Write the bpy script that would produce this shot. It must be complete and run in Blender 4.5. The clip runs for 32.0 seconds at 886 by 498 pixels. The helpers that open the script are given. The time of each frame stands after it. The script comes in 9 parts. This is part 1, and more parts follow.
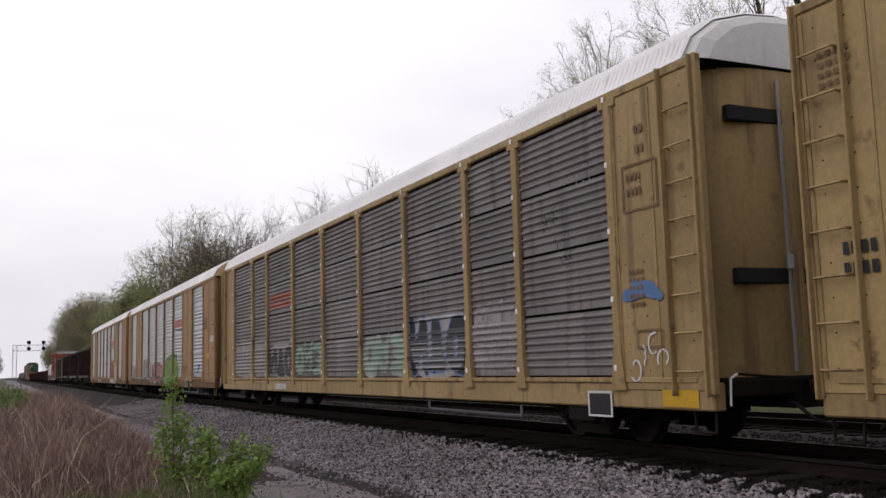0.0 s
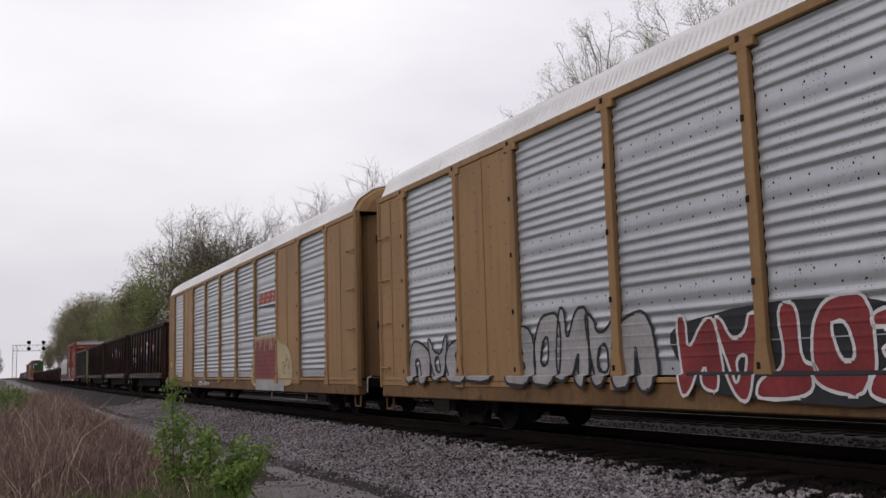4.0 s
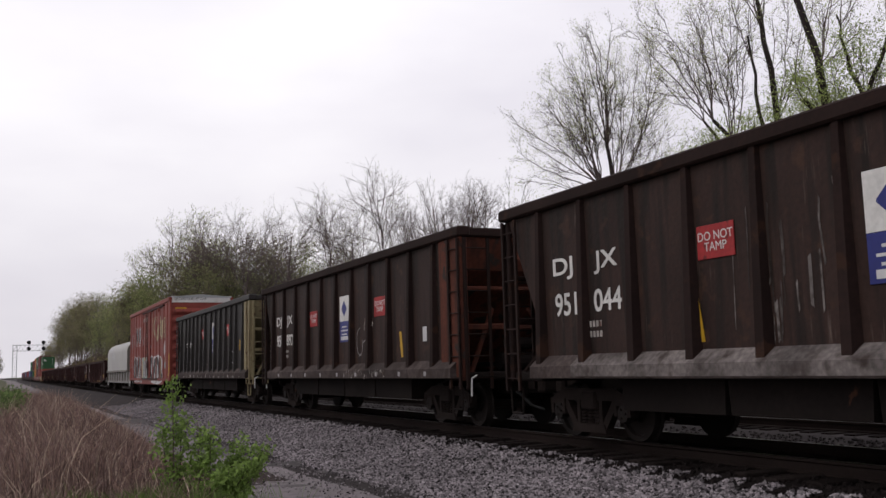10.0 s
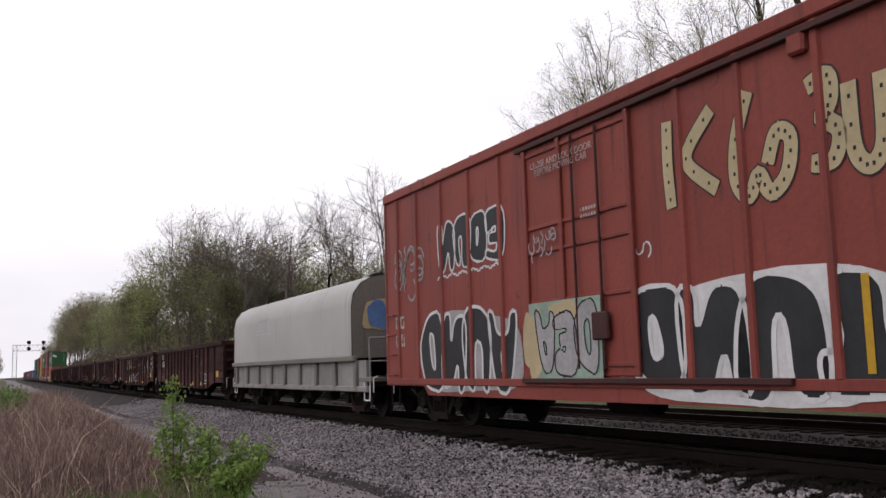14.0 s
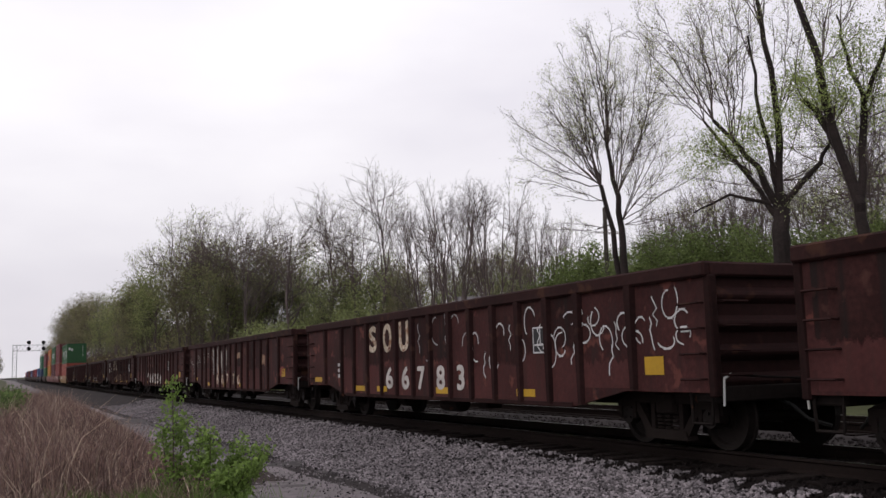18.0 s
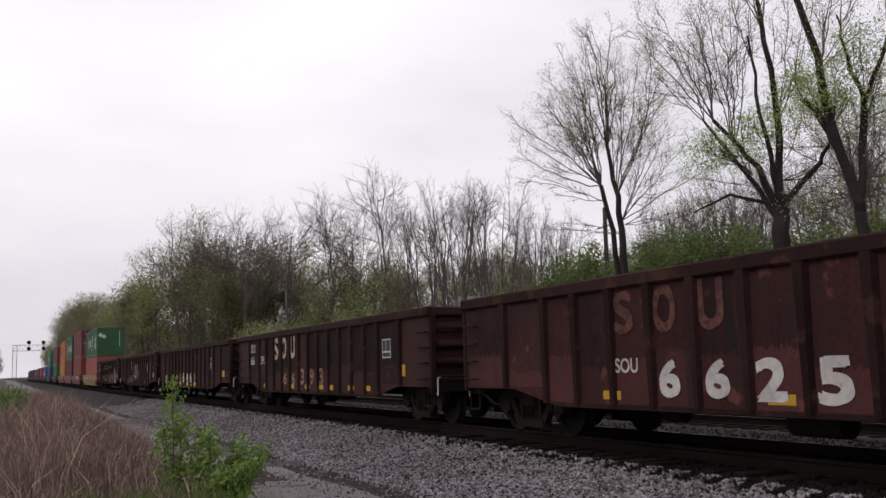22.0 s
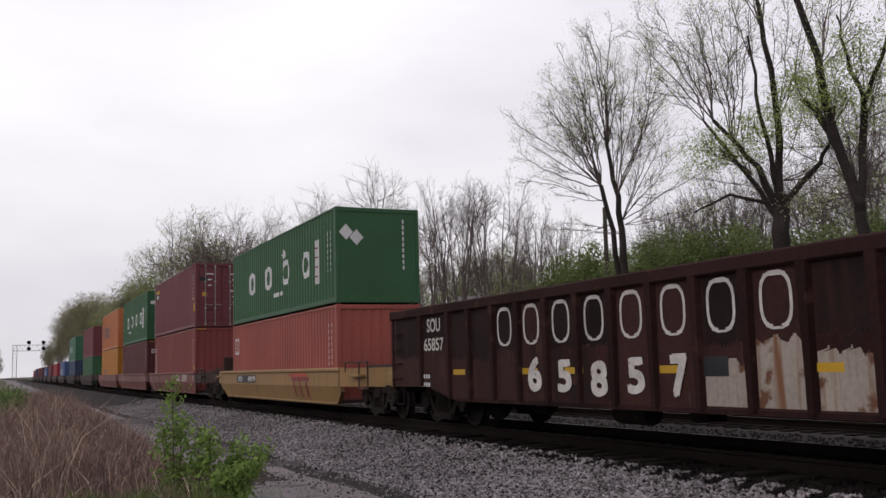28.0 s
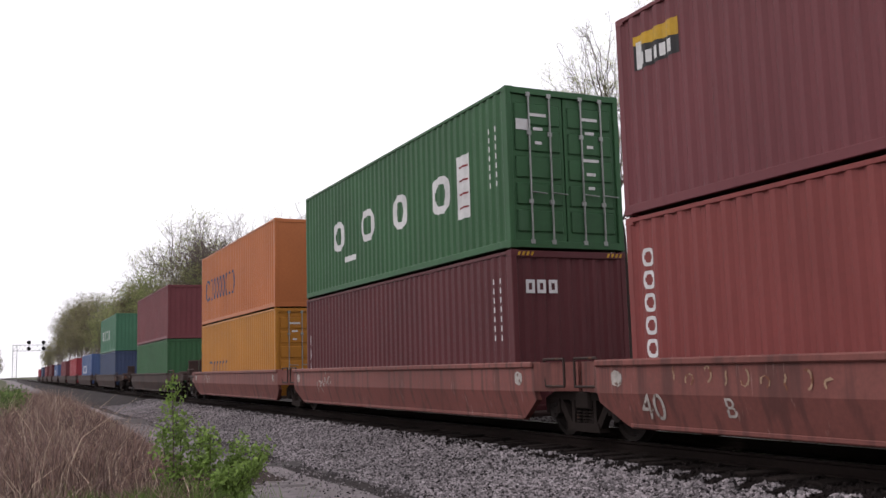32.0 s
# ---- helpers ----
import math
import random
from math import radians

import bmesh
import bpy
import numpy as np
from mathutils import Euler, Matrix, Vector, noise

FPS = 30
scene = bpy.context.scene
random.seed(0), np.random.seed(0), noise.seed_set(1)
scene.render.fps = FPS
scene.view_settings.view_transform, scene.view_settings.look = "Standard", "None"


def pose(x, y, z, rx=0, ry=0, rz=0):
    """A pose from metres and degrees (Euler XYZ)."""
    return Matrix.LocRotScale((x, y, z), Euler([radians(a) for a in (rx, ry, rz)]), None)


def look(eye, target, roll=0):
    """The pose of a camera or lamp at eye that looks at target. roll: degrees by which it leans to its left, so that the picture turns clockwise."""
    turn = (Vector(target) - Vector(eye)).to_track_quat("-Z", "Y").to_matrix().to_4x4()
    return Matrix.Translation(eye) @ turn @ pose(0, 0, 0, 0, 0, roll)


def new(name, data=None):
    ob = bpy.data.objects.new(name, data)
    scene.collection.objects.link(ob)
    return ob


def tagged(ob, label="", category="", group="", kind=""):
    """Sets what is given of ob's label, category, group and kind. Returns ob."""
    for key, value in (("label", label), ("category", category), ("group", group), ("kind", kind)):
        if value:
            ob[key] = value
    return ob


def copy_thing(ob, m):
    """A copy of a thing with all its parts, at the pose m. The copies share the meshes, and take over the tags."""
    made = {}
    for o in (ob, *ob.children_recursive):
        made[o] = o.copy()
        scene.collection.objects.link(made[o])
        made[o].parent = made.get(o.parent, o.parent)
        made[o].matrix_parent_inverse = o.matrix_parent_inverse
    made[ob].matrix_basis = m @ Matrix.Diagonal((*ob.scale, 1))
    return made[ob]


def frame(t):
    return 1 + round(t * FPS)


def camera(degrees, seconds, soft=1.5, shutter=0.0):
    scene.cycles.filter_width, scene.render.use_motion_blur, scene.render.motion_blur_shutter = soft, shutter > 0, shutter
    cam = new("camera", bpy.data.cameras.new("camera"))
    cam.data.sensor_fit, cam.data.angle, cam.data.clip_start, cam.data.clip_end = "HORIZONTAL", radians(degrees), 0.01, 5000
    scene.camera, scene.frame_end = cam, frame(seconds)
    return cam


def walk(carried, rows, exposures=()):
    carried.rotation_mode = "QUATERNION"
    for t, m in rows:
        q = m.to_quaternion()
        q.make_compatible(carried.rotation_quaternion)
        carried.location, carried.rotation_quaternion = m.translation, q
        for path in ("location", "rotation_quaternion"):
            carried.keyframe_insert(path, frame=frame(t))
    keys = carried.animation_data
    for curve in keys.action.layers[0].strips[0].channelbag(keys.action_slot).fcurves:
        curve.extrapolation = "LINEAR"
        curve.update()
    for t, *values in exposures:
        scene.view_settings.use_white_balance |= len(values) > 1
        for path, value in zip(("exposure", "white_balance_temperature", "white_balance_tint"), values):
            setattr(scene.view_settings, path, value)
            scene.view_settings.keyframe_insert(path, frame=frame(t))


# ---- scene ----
cam = camera(50.1, 32.0, soft=1.5)
EYE = (0.0, 0.0, 1.2)
AIM = look(EYE, (42.662, 89.618, 13.393), -1.607)
walk(cam, [(0.0, AIM), (32.0, AIM)], exposures=[(0.0, 0.12), (1.6, -0.03), (6.6, -0.08), (8.0, 0.0), (12.6, 0.0), (13.8, 0.3), (14.6, 0.3), (16.5, 0.02), (28.0, 0.0), (29.5, 0.22), (31.0, 0.5), (32.0, 0.55)])

# ---- the line of the track and the run of the train ----
TRACK_X, BEND, STRAIGHT = 9.426, 4.889e-5, 110.0


def line_x(y):
    """x of the main track's centre at y: a slight bend that ends in a straight."""
    if y > STRAIGHT:
        return TRACK_X + BEND * STRAIGHT * (2 * y - STRAIGHT)
    return TRACK_X + BEND * y * y


def run(t):
    """Metres that the train has gone towards the camera at t seconds, from its place at 16 s."""
    u = (t - 16.0) / 16.0
    return 0.024 + u * (180.858 + u * (3.111 + u * (-0.422 - 2.002 * u)))


def on_line(y, z=0.0):
    return pose(line_x(y), y, z, 0, 0, -math.degrees(math.atan(2 * BEND * min(y, STRAIGHT))))


# ---- sky and sun ----
world = bpy.data.worlds.new("overcast")
scene.world = world
world.use_nodes = True
wn, wl = world.node_tree.nodes, world.node_tree.links
wn.clear()
SUN_UP, SUN_TURN = radians(46), radians(285)
sky = wn.new("ShaderNodeTexSky")
sky.sky_type, sky.sun_disc, sky.sun_elevation, sky.sun_rotation = "NISHITA", False, SUN_UP, SUN_TURN
sky.air_density, sky.dust_density, sky.ozone_density = 1.0, 4.0, 1.0
w_co = wn.new("ShaderNodeTexCoord")
w_map = wn.new("ShaderNodeMapping")
w_map.inputs["Scale"].default_value = (1.0, 1.0, 2.6)
w_noise = wn.new("ShaderNodeTexNoise")
w_noise.inputs["Scale"].default_value, w_noise.inputs["Detail"].default_value = 2.2, 5.0
w_noise.inputs["Roughness"].default_value = 0.45
w_ramp = wn.new("ShaderNodeValToRGB")
w_ramp.color_ramp.elements[0].position, w_ramp.color_ramp.elements[0].color = 0.36, (8.8, 8.45, 9.15, 1)
w_ramp.color_ramp.elements[1].position, w_ramp.color_ramp.elements[1].color = 0.66, (11.15, 10.8, 11.15, 1)
w_mix = wn.new("ShaderNodeMix")
w_mix.data_type = "RGBA"
w_mix.inputs["Factor"].default_value = 0.93
w_bg = wn.new("ShaderNodeBackground")
w_bg.inputs["Strength"].default_value = 0.1
w_out = wn.new("ShaderNodeOutputWorld")
wl.new(w_co.outputs["Generated"], w_map.inputs["Vector"])
wl.new(w_map.outputs["Vector"], w_noise.inputs["Vector"])
wl.new(w_noise.outputs["Fac"], w_ramp.inputs["Fac"])
wl.new(sky.outputs["Color"], w_mix.inputs["A"])
wl.new(w_ramp.outputs["Color"], w_mix.inputs["B"])
w_sep = wn.new("ShaderNodeSeparateXYZ")
w_low = wn.new("ShaderNodeMapRange")
w_low.inputs["From Min"].default_value, w_low.inputs["From Max"].default_value = 0.0, 0.34
w_low.inputs["To Min"].default_value, w_low.inputs["To Max"].default_value = 0.86, 1.04
w_dim = wn.new("ShaderNodeMix")
w_dim.data_type, w_dim.blend_type = "RGBA", "MULTIPLY"
w_dim.inputs["Factor"].default_value = 1.0
wl.new(w_co.outputs["Generated"], w_sep.inputs["Vector"])
wl.new(w_sep.outputs["Z"], w_low.inputs["Value"])
wl.new(w_mix.outputs["Result"], w_dim.inputs["A"])
wl.new(w_low.outputs["Result"], w_dim.inputs["B"])
wl.new(w_dim.outputs["Result"], w_bg.inputs["Color"])
wl.new(w_bg.outputs["Background"], w_out.inputs["Surface"])
sun = new("sun", bpy.data.lights.new("sun", "SUN"))
sun.data.energy, sun.data.angle, sun.data.color = 0.5, radians(30), (1.0, 0.96, 0.9)
sun.matrix_world = look((60 * math.sin(SUN_TURN) * math.cos(SUN_UP), 60 * math.cos(SUN_TURN) * math.cos(SUN_UP), 60 * math.sin(SUN_UP)), (0, 0, 0))


# ---- materials ----
def surface(name, color, rough=0.6, metal=0.0, vary=0.2, big=0.5, small=14.0, bump=0.25, wear=None, wear_at=0.62, streak=None, streak_at=0.6,
            island=0.0, tint=0.7, through_light=0.0, spread=0.0, soft_wear=0.06, gloss=0.2, scratch=None):
    """A painted, rusted or natural surface: two scales of variation, wear in patches, streaks that run down."""
    m = bpy.data.materials.new(name)
    m.use_nodes = True
    n, l = m.node_tree.nodes, m.node_tree.links
    bsdf = n["Principled BSDF"]
    bsdf.inputs["Metallic"].default_value = metal
    bsdf.inputs["Specular IOR Level"].default_value = gloss
    co = n.new("ShaderNodeTexCoord")
    info = n.new("ShaderNodeObjectInfo")
    far = n.new("ShaderNodeMath")
    far.operation = "MULTIPLY"
    far.inputs[1].default_value = 37.0
    l.new(info.outputs["Random"], far.inputs[0])
    shift = n.new("ShaderNodeVectorMath")
    shift.operation = "ADD"
    l.new(co.outputs["Object"], shift.inputs[0])
    l.new(far.outputs[0], shift.inputs[1])

    def noise_at(scale, detail=4.0, stretch=None):
        t = n.new("ShaderNodeTexNoise")
        t.inputs["Scale"].default_value, t.inputs["Detail"].default_value = scale, detail
        v = shift.outputs[0]
        if stretch:
            mp = n.new("ShaderNodeMapping")
            mp.inputs["Scale"].default_value = stretch
            l.new(v, mp.inputs["Vector"])
            v = mp.outputs["Vector"]
        l.new(v, t.inputs["Vector"])
        return t.outputs["Fac"]

    def ramp(fac, a, b, ca=(0, 0, 0, 1), cb=(1, 1, 1, 1)):
        r = n.new("ShaderNodeValToRGB")
        r.color_ramp.elements[0].position, r.color_ramp.elements[0].color = a, ca
        r.color_ramp.elements[1].position, r.color_ramp.elements[1].color = b, cb
        l.new(fac, r.inputs["Fac"])
        return r.outputs["Color"]

    def mixed(fac, a, b, blend="MIX"):
        x = n.new("ShaderNodeMix")
        x.data_type, x.blend_type = "RGBA", blend
        for socket, value in (("Factor", fac), ("A", a), ("B", b)):
            if isinstance(value, (tuple, float, int)):
                x.inputs[socket].default_value = value
            else:
                l.new(value, x.inputs[socket])
        return x.outputs["Result"]

    lo = tuple(c * (1 - vary) for c in color) + (1,)
    hi = tuple(min(1, c * (1 + vary)) for c in color) + (1,)
    fine = noise_at(small, 6.0)
    base = ramp(noise_at(big, 5.0), 0.3, 0.7, lo, hi)
    g0, g1 = 1 - vary * 0.8, 1 + vary * 0.5
    base = mixed(1.0, base, ramp(fine, 0.3, 0.75, (g0, g0, g0, 1), (g1, g1, g1, 1)), "MULTIPLY")
    if island:
        geo = n.new("ShaderNodeNewGeometry")
        base = mixed(1.0, base, ramp(geo.outputs["Random Per Island"], 0.0, 1.0, (1 - island,) * 3 + (1,), (1 + island, 1 + island, 1 + island * tint, 1)), "MULTIPLY")
    if spread:
        base = mixed(1.0, base, ramp(info.outputs["Random"], 0.0, 1.0, (1 - spread,) * 3 + (1,), (1 + spread,) * 3 + (1,)), "MULTIPLY")
    if streak:
        base = mixed(ramp(noise_at(1.6, 5.0, (3.0, 3.0, 0.22)), streak_at, streak_at + 0.14), base, (*streak, 1))
    if wear:
        base = mixed(ramp(noise_at(big * 4 + 0.6, 9.0), wear_at, wear_at + soft_wear), base, (*wear, 1))
    if scratch:
        lines = ramp(noise_at(2.2, 6.0, (7.0, 7.0, 0.7)), 0.62, 0.8)
        base = mixed(mixed(1.0, lines, ramp(noise_at(0.7, 4.0), 0.5, 0.64), "MULTIPLY"), base, (*scratch, 1))
    l.new(base, bsdf.inputs["Base Color"])
    rr = n.new("ShaderNodeMapRange")
    rr.inputs["To Min"].default_value, rr.inputs["To Max"].default_value = max(0.05, rough - 0.15), min(1.0, rough + 0.15)
    l.new(fine, rr.inputs["Value"])
    l.new(rr.outputs["Result"], bsdf.inputs["Roughness"])
    if bump:
        bp = n.new("ShaderNodeBump")
        bp.inputs["Strength"].default_value, bp.inputs["Distance"].default_value = bump, 0.01
        l.new(fine, bp.inputs["Height"])
        l.new(bp.outputs["Normal"], bsdf.inputs["Normal"])
    if through_light:
        tr = n.new("ShaderNodeBsdfTranslucent")
        l.new(base, tr.inputs["Color"])
        ms = n.new("ShaderNodeMixShader")
        ms.inputs["Fac"].default_value = through_light
        l.new(bsdf.outputs["BSDF"], ms.inputs[1])
        l.new(tr.outputs["BSDF"], ms.inputs[2])
        l.new(ms.outputs["Shader"], n["Material Output"].inputs["Surface"])
    return m


RUST = (0.085, 0.036, 0.021)
GRIME = (0.03, 0.025, 0.022)
M = {
    # far darker than the stones: shade in the gaps between them, put into the colour
    "ballast": surface("ballast", (0.034, 0.029, 0.029), 0.95, gloss=0.05, vary=0.3, big=0.8, small=30, bump=0.6),
    # oily bed between the rails; the shade under the train is painted in too
    "oil_shade_bed": surface("oil_shade_bed", (0.013, 0.0105, 0.0102), 0.98, gloss=0.02, vary=0.35, big=0.8, small=24, bump=0.8),
    "stone": surface("stone", (0.165, 0.147, 0.157), 0.95, vary=0.25, island=0.95, tint=0.97, gloss=0.08, bump=0.3),
    "earth": surface("earth", (0.165, 0.143, 0.149), 0.95, vary=0.3, big=0.25, small=9, bump=0.8, wear=(0.066, 0.058, 0.058), wear_at=0.56, soft_wear=0.1),
    "turf": surface("turf", (0.05, 0.0542, 0.0229), 0.95, vary=0.4, big=0.1, small=3, bump=0.8),
    "rail_steel": surface("rail_steel", (0.0155, 0.0112, 0.0102), 0.9, 0.0, gloss=0.04, vary=0.3, small=25),
    "rail_top": surface("rail_top", (0.158, 0.158, 0.161), 0.3, 1.0, vary=0.1),
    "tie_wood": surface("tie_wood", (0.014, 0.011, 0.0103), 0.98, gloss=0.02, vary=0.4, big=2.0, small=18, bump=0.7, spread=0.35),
    "truck_iron": surface("truck_iron", (0.019, 0.0142, 0.013), 0.9, 0.0, gloss=0.06, vary=0.3, wear=RUST, wear_at=0.66),
    "wheel_iron": surface("wheel_iron", (0.017, 0.0135, 0.0125), 0.7, 0.2, gloss=0.1, vary=0.3),
    "tread": surface("tread", (0.24, 0.24, 0.24), 0.35, 1.0, vary=0.1),
    "black_iron": surface("black_iron", (0.0145, 0.0112, 0.0104), 0.85, gloss=0.06, vary=0.3, wear=RUST, wear_at=0.7),
    "white_rod": surface("white_rod", (0.497, 0.49, 0.474), 0.5, vary=0.15),
    "rack_tan": surface("rack_tan", (0.28, 0.195, 0.09), 0.6, vary=0.2, streak=(0.16, 0.105, 0.055), streak_at=0.54, wear=(0.13, 0.075, 0.04), wear_at=0.62, soft_wear=0.1, bump=0.4),
    "rack_orange": surface("rack_orange", (0.25, 0.145, 0.066), 0.6, vary=0.13, streak=(0.2, 0.115, 0.056), streak_at=0.53, wear=(0.13, 0.07, 0.04), wear_at=0.69, soft_wear=0.1, bump=0.4),
    "rack_sill": surface("rack_sill", (0.14, 0.081, 0.039), 0.7, vary=0.25, big=0.6, streak=(0.1, 0.06, 0.034), streak_at=0.5, wear=(0.075, 0.04, 0.025), wear_at=0.58, soft_wear=0.12, bump=0.4, gloss=0.1),
    "rack_grey": surface("rack_grey", (0.165, 0.15, 0.15), 0.55, 0.1, vary=0.2, big=0.9, streak=(0.11, 0.1, 0.1), streak_at=0.52, bump=0.15, spread=0.12, wear=(0.23, 0.205, 0.205), wear_at=0.62, soft_wear=0.14),
    "rack_silver": surface("rack_silver", (0.375, 0.385, 0.41), 0.37, 0.55, vary=0.08, big=0.7, streak=(0.35, 0.352, 0.36), streak_at=0.6, bump=0.1, spread=0.08, wear=(0.34, 0.342, 0.35), wear_at=0.64, soft_wear=0.2),
    "rack_roof": surface("rack_roof", (0.69, 0.675, 0.68), 0.55, 0.1, vary=0.1, streak=(0.56, 0.535, 0.52)),
    "rack_mark": surface("rack_mark", (0.14, 0.085, 0.042), 0.6, vary=0.3, big=1.5),
    "door_grey": surface("door_grey", (0.332, 0.326, 0.344), 0.5, 0.2, vary=0.12, streak=(0.223, 0.191, 0.166)),
    "door_white": surface("door_white", (0.52, 0.506, 0.498), 0.55, vary=0.1, streak=(0.398, 0.361, 0.326)),
    "rubber": surface("rubber", (0.0136, 0.0136, 0.0136), 0.8, vary=0.2),
    "hop_brown": surface("hop_brown", (0.032, 0.0182, 0.0152), 0.65, vary=0.3, big=0.6, streak=(0.0165, 0.0115, 0.01), streak_at=0.48, gloss=0.12, wear=(0.05, 0.026, 0.018), wear_at=0.6, soft_wear=0.12, bump=0.5, scratch=(0.12, 0.09, 0.075)),
    "hop_rib": surface("hop_rib", (0.019, 0.0108, 0.0095), 0.8, vary=0.3, gloss=0.1, wear=(0.032, 0.016, 0.011), wear_at=0.6),
    "wash": surface("wash", (0.15, 0.132, 0.125), 0.8, vary=0.4, big=1.5, streak=(0.027, 0.02, 0.017), streak_at=0.46, wear=(0.03, 0.022, 0.019), wear_at=0.46, soft_wear=0.2),
    "wash_dust": surface("wash_dust", (0.15, 0.13, 0.125), 0.95, vary=0.5, big=0.9, gloss=0.05, wear=(0.045, 0.035, 0.032), wear_at=0.5, soft_wear=0.2),
    "hop_red": surface("hop_red", (0.085, 0.029, 0.0195), 0.8, vary=0.35, gloss=0.1, streak=(0.04, 0.0195, 0.0155), streak_at=0.5, wear=GRIME, wear_at=0.6),
    "hop_sill": surface("hop_sill", (0.053, 0.041, 0.0385), 0.9, vary=0.5, big=0.8, gloss=0.1, wear=(0.034, 0.025, 0.022), wear_at=0.48, soft_wear=0.16),
    "hop_black": surface("hop_black", (0.0205, 0.0175, 0.0165), 0.6, vary=0.2, streak=(0.036, 0.0338, 0.0315), streak_at=0.64),
    "hop_cream": surface("hop_cream", (0.229, 0.19, 0.109), 0.65, vary=0.2, streak=(0.109, 0.0653, 0.0326), streak_at=0.56, wear=RUST, wear_at=0.63),
    "gon_brown": surface("gon_brown", (0.05, 0.0165, 0.0158), 0.8, vary=0.45, big=0.6, gloss=0.12, streak=(0.03, 0.0135, 0.013), streak_at=0.48, wear=(0.1, 0.034, 0.028), wear_at=0.6, spread=0.15, bump=0.6),
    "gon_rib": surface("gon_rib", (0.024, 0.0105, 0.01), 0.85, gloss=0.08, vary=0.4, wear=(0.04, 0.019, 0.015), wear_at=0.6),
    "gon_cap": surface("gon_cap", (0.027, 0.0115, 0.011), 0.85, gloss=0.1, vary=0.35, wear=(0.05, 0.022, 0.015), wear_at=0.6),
    "gon_black": surface("gon_black", (0.034, 0.0134, 0.0125), 0.8, gloss=0.12, vary=0.4, streak=(0.036, 0.016, 0.0125), streak_at=0.52, wear=(0.045, 0.02, 0.015), wear_at=0.64, spread=0.15, scratch=(0.22, 0.17, 0.155), bump=0.5),
    "gon_clean": surface("gon_clean", (0.064, 0.0215, 0.0205), 0.8, gloss=0.12, vary=0.3, big=0.7, streak=(0.045, 0.02, 0.018), streak_at=0.55, wear=(0.11, 0.04, 0.03), wear_at=0.64, bump=0.5),
    "soot_thin": surface("soot_thin", (0.034, 0.0128, 0.012), 0.85, gloss=0.1, vary=0.45, big=0.8, streak=(0.017, 0.011, 0.0105), streak_at=0.5, wear=(0.062, 0.026, 0.022), wear_at=0.6, soft_wear=0.12, bump=0.5),
    "soot": surface("soot", (0.0165, 0.0088, 0.0085), 0.85, gloss=0.1, vary=0.4, big=0.8, streak=(0.03, 0.0135, 0.012), streak_at=0.56, bump=0.4),
    "digit_white": surface("digit_white", (0.46, 0.43, 0.41), 0.65, vary=0.2, big=3.0, wear=(0.24, 0.17, 0.15), wear_at=0.66, soft_wear=0.04),
    "old_letter": surface("old_letter", (0.44, 0.37, 0.29), 0.75, vary=0.3, big=2.0, streak=(0.2, 0.1, 0.055), streak_at=0.5, wear=(0.15, 0.065, 0.045), wear_at=0.57, soft_wear=0.05),
    "ghost_letter": surface("ghost_letter", (0.105, 0.042, 0.034), 0.8, vary=0.35, big=2.0, wear=(0.055, 0.022, 0.02), wear_at=0.5, soft_wear=0.08),
    "worn_mark": surface("worn_mark", (0.5, 0.43, 0.41), 0.7, vary=0.2, big=2.0, wear=(0.3, 0.2, 0.18), wear_at=0.62),
    "gon_rust": surface("gon_rust", (0.06, 0.021, 0.017), 0.85, vary=0.4, big=1.2, wear=(0.03, 0.018, 0.016), wear_at=0.54, soft_wear=0.14),
    "gon_bare": surface("gon_bare", (0.283, 0.24, 0.207), 0.75, vary=0.2, streak=(0.152, 0.0707, 0.0381), streak_at=0.52, wear=(0.109, 0.049, 0.0272), wear_at=0.58),
    "box_red": surface("box_red", (0.185, 0.04, 0.031), 0.6, vary=0.16, big=0.4, streak=(0.12, 0.029, 0.024), streak_at=0.56, wear=(0.09, 0.027, 0.022), wear_at=0.66, bump=0.5),
    "box_dark": surface("box_dark", (0.051, 0.0179, 0.0163), 0.7, vary=0.25, wear=GRIME, wear_at=0.6),
    "coil_grey": surface("coil_grey", (0.306, 0.297, 0.287), 0.55, vary=0.1, big=0.4, streak=(0.245, 0.233, 0.22)),
    "coil_tan": surface("coil_tan", (0.141, 0.128, 0.114), 0.65, vary=0.2, streak=(0.109, 0.0653, 0.0435)),
    "coil_low": surface("coil_low", (0.204, 0.194, 0.189), 0.7, vary=0.2, streak=(0.112, 0.0867, 0.0714), streak_at=0.55),
    "well_yellow": surface("well_yellow", (0.235, 0.138, 0.056), 0.6, vary=0.14, big=0.5, streak=(0.185, 0.112, 0.055), streak_at=0.52, wear=(0.12, 0.07, 0.04), wear_at=0.66, soft_wear=0.15, scratch=(0.29, 0.21, 0.13)),
    "well_red": surface("well_red", (0.15, 0.053, 0.046), 0.6, vary=0.18, big=0.5, streak=(0.09, 0.036, 0.032), streak_at=0.5, wear=(0.16, 0.1, 0.09), wear_at=0.68, soft_wear=0.12, scratch=(0.32, 0.22, 0.2)),
    "well_dark": surface("well_dark", (0.036, 0.021, 0.0185), 0.7, vary=0.25, wear=RUST, wear_at=0.62),
    "white_paint": surface("white_paint", (0.583, 0.567, 0.551), 0.6, vary=0.15, big=2.0, wear=(0.405, 0.365, 0.34), wear_at=0.68),
    "worn_white": surface("worn_white", (0.317, 0.288, 0.271), 0.7, vary=0.3, big=2.0, wear=(0.115, 0.0634, 0.0518), wear_at=0.56),
    "rust_cream": surface("rust_cream", (0.272, 0.179, 0.12), 0.75, vary=0.3, big=2.0, wear=(0.136, 0.0544, 0.0326), wear_at=0.5),
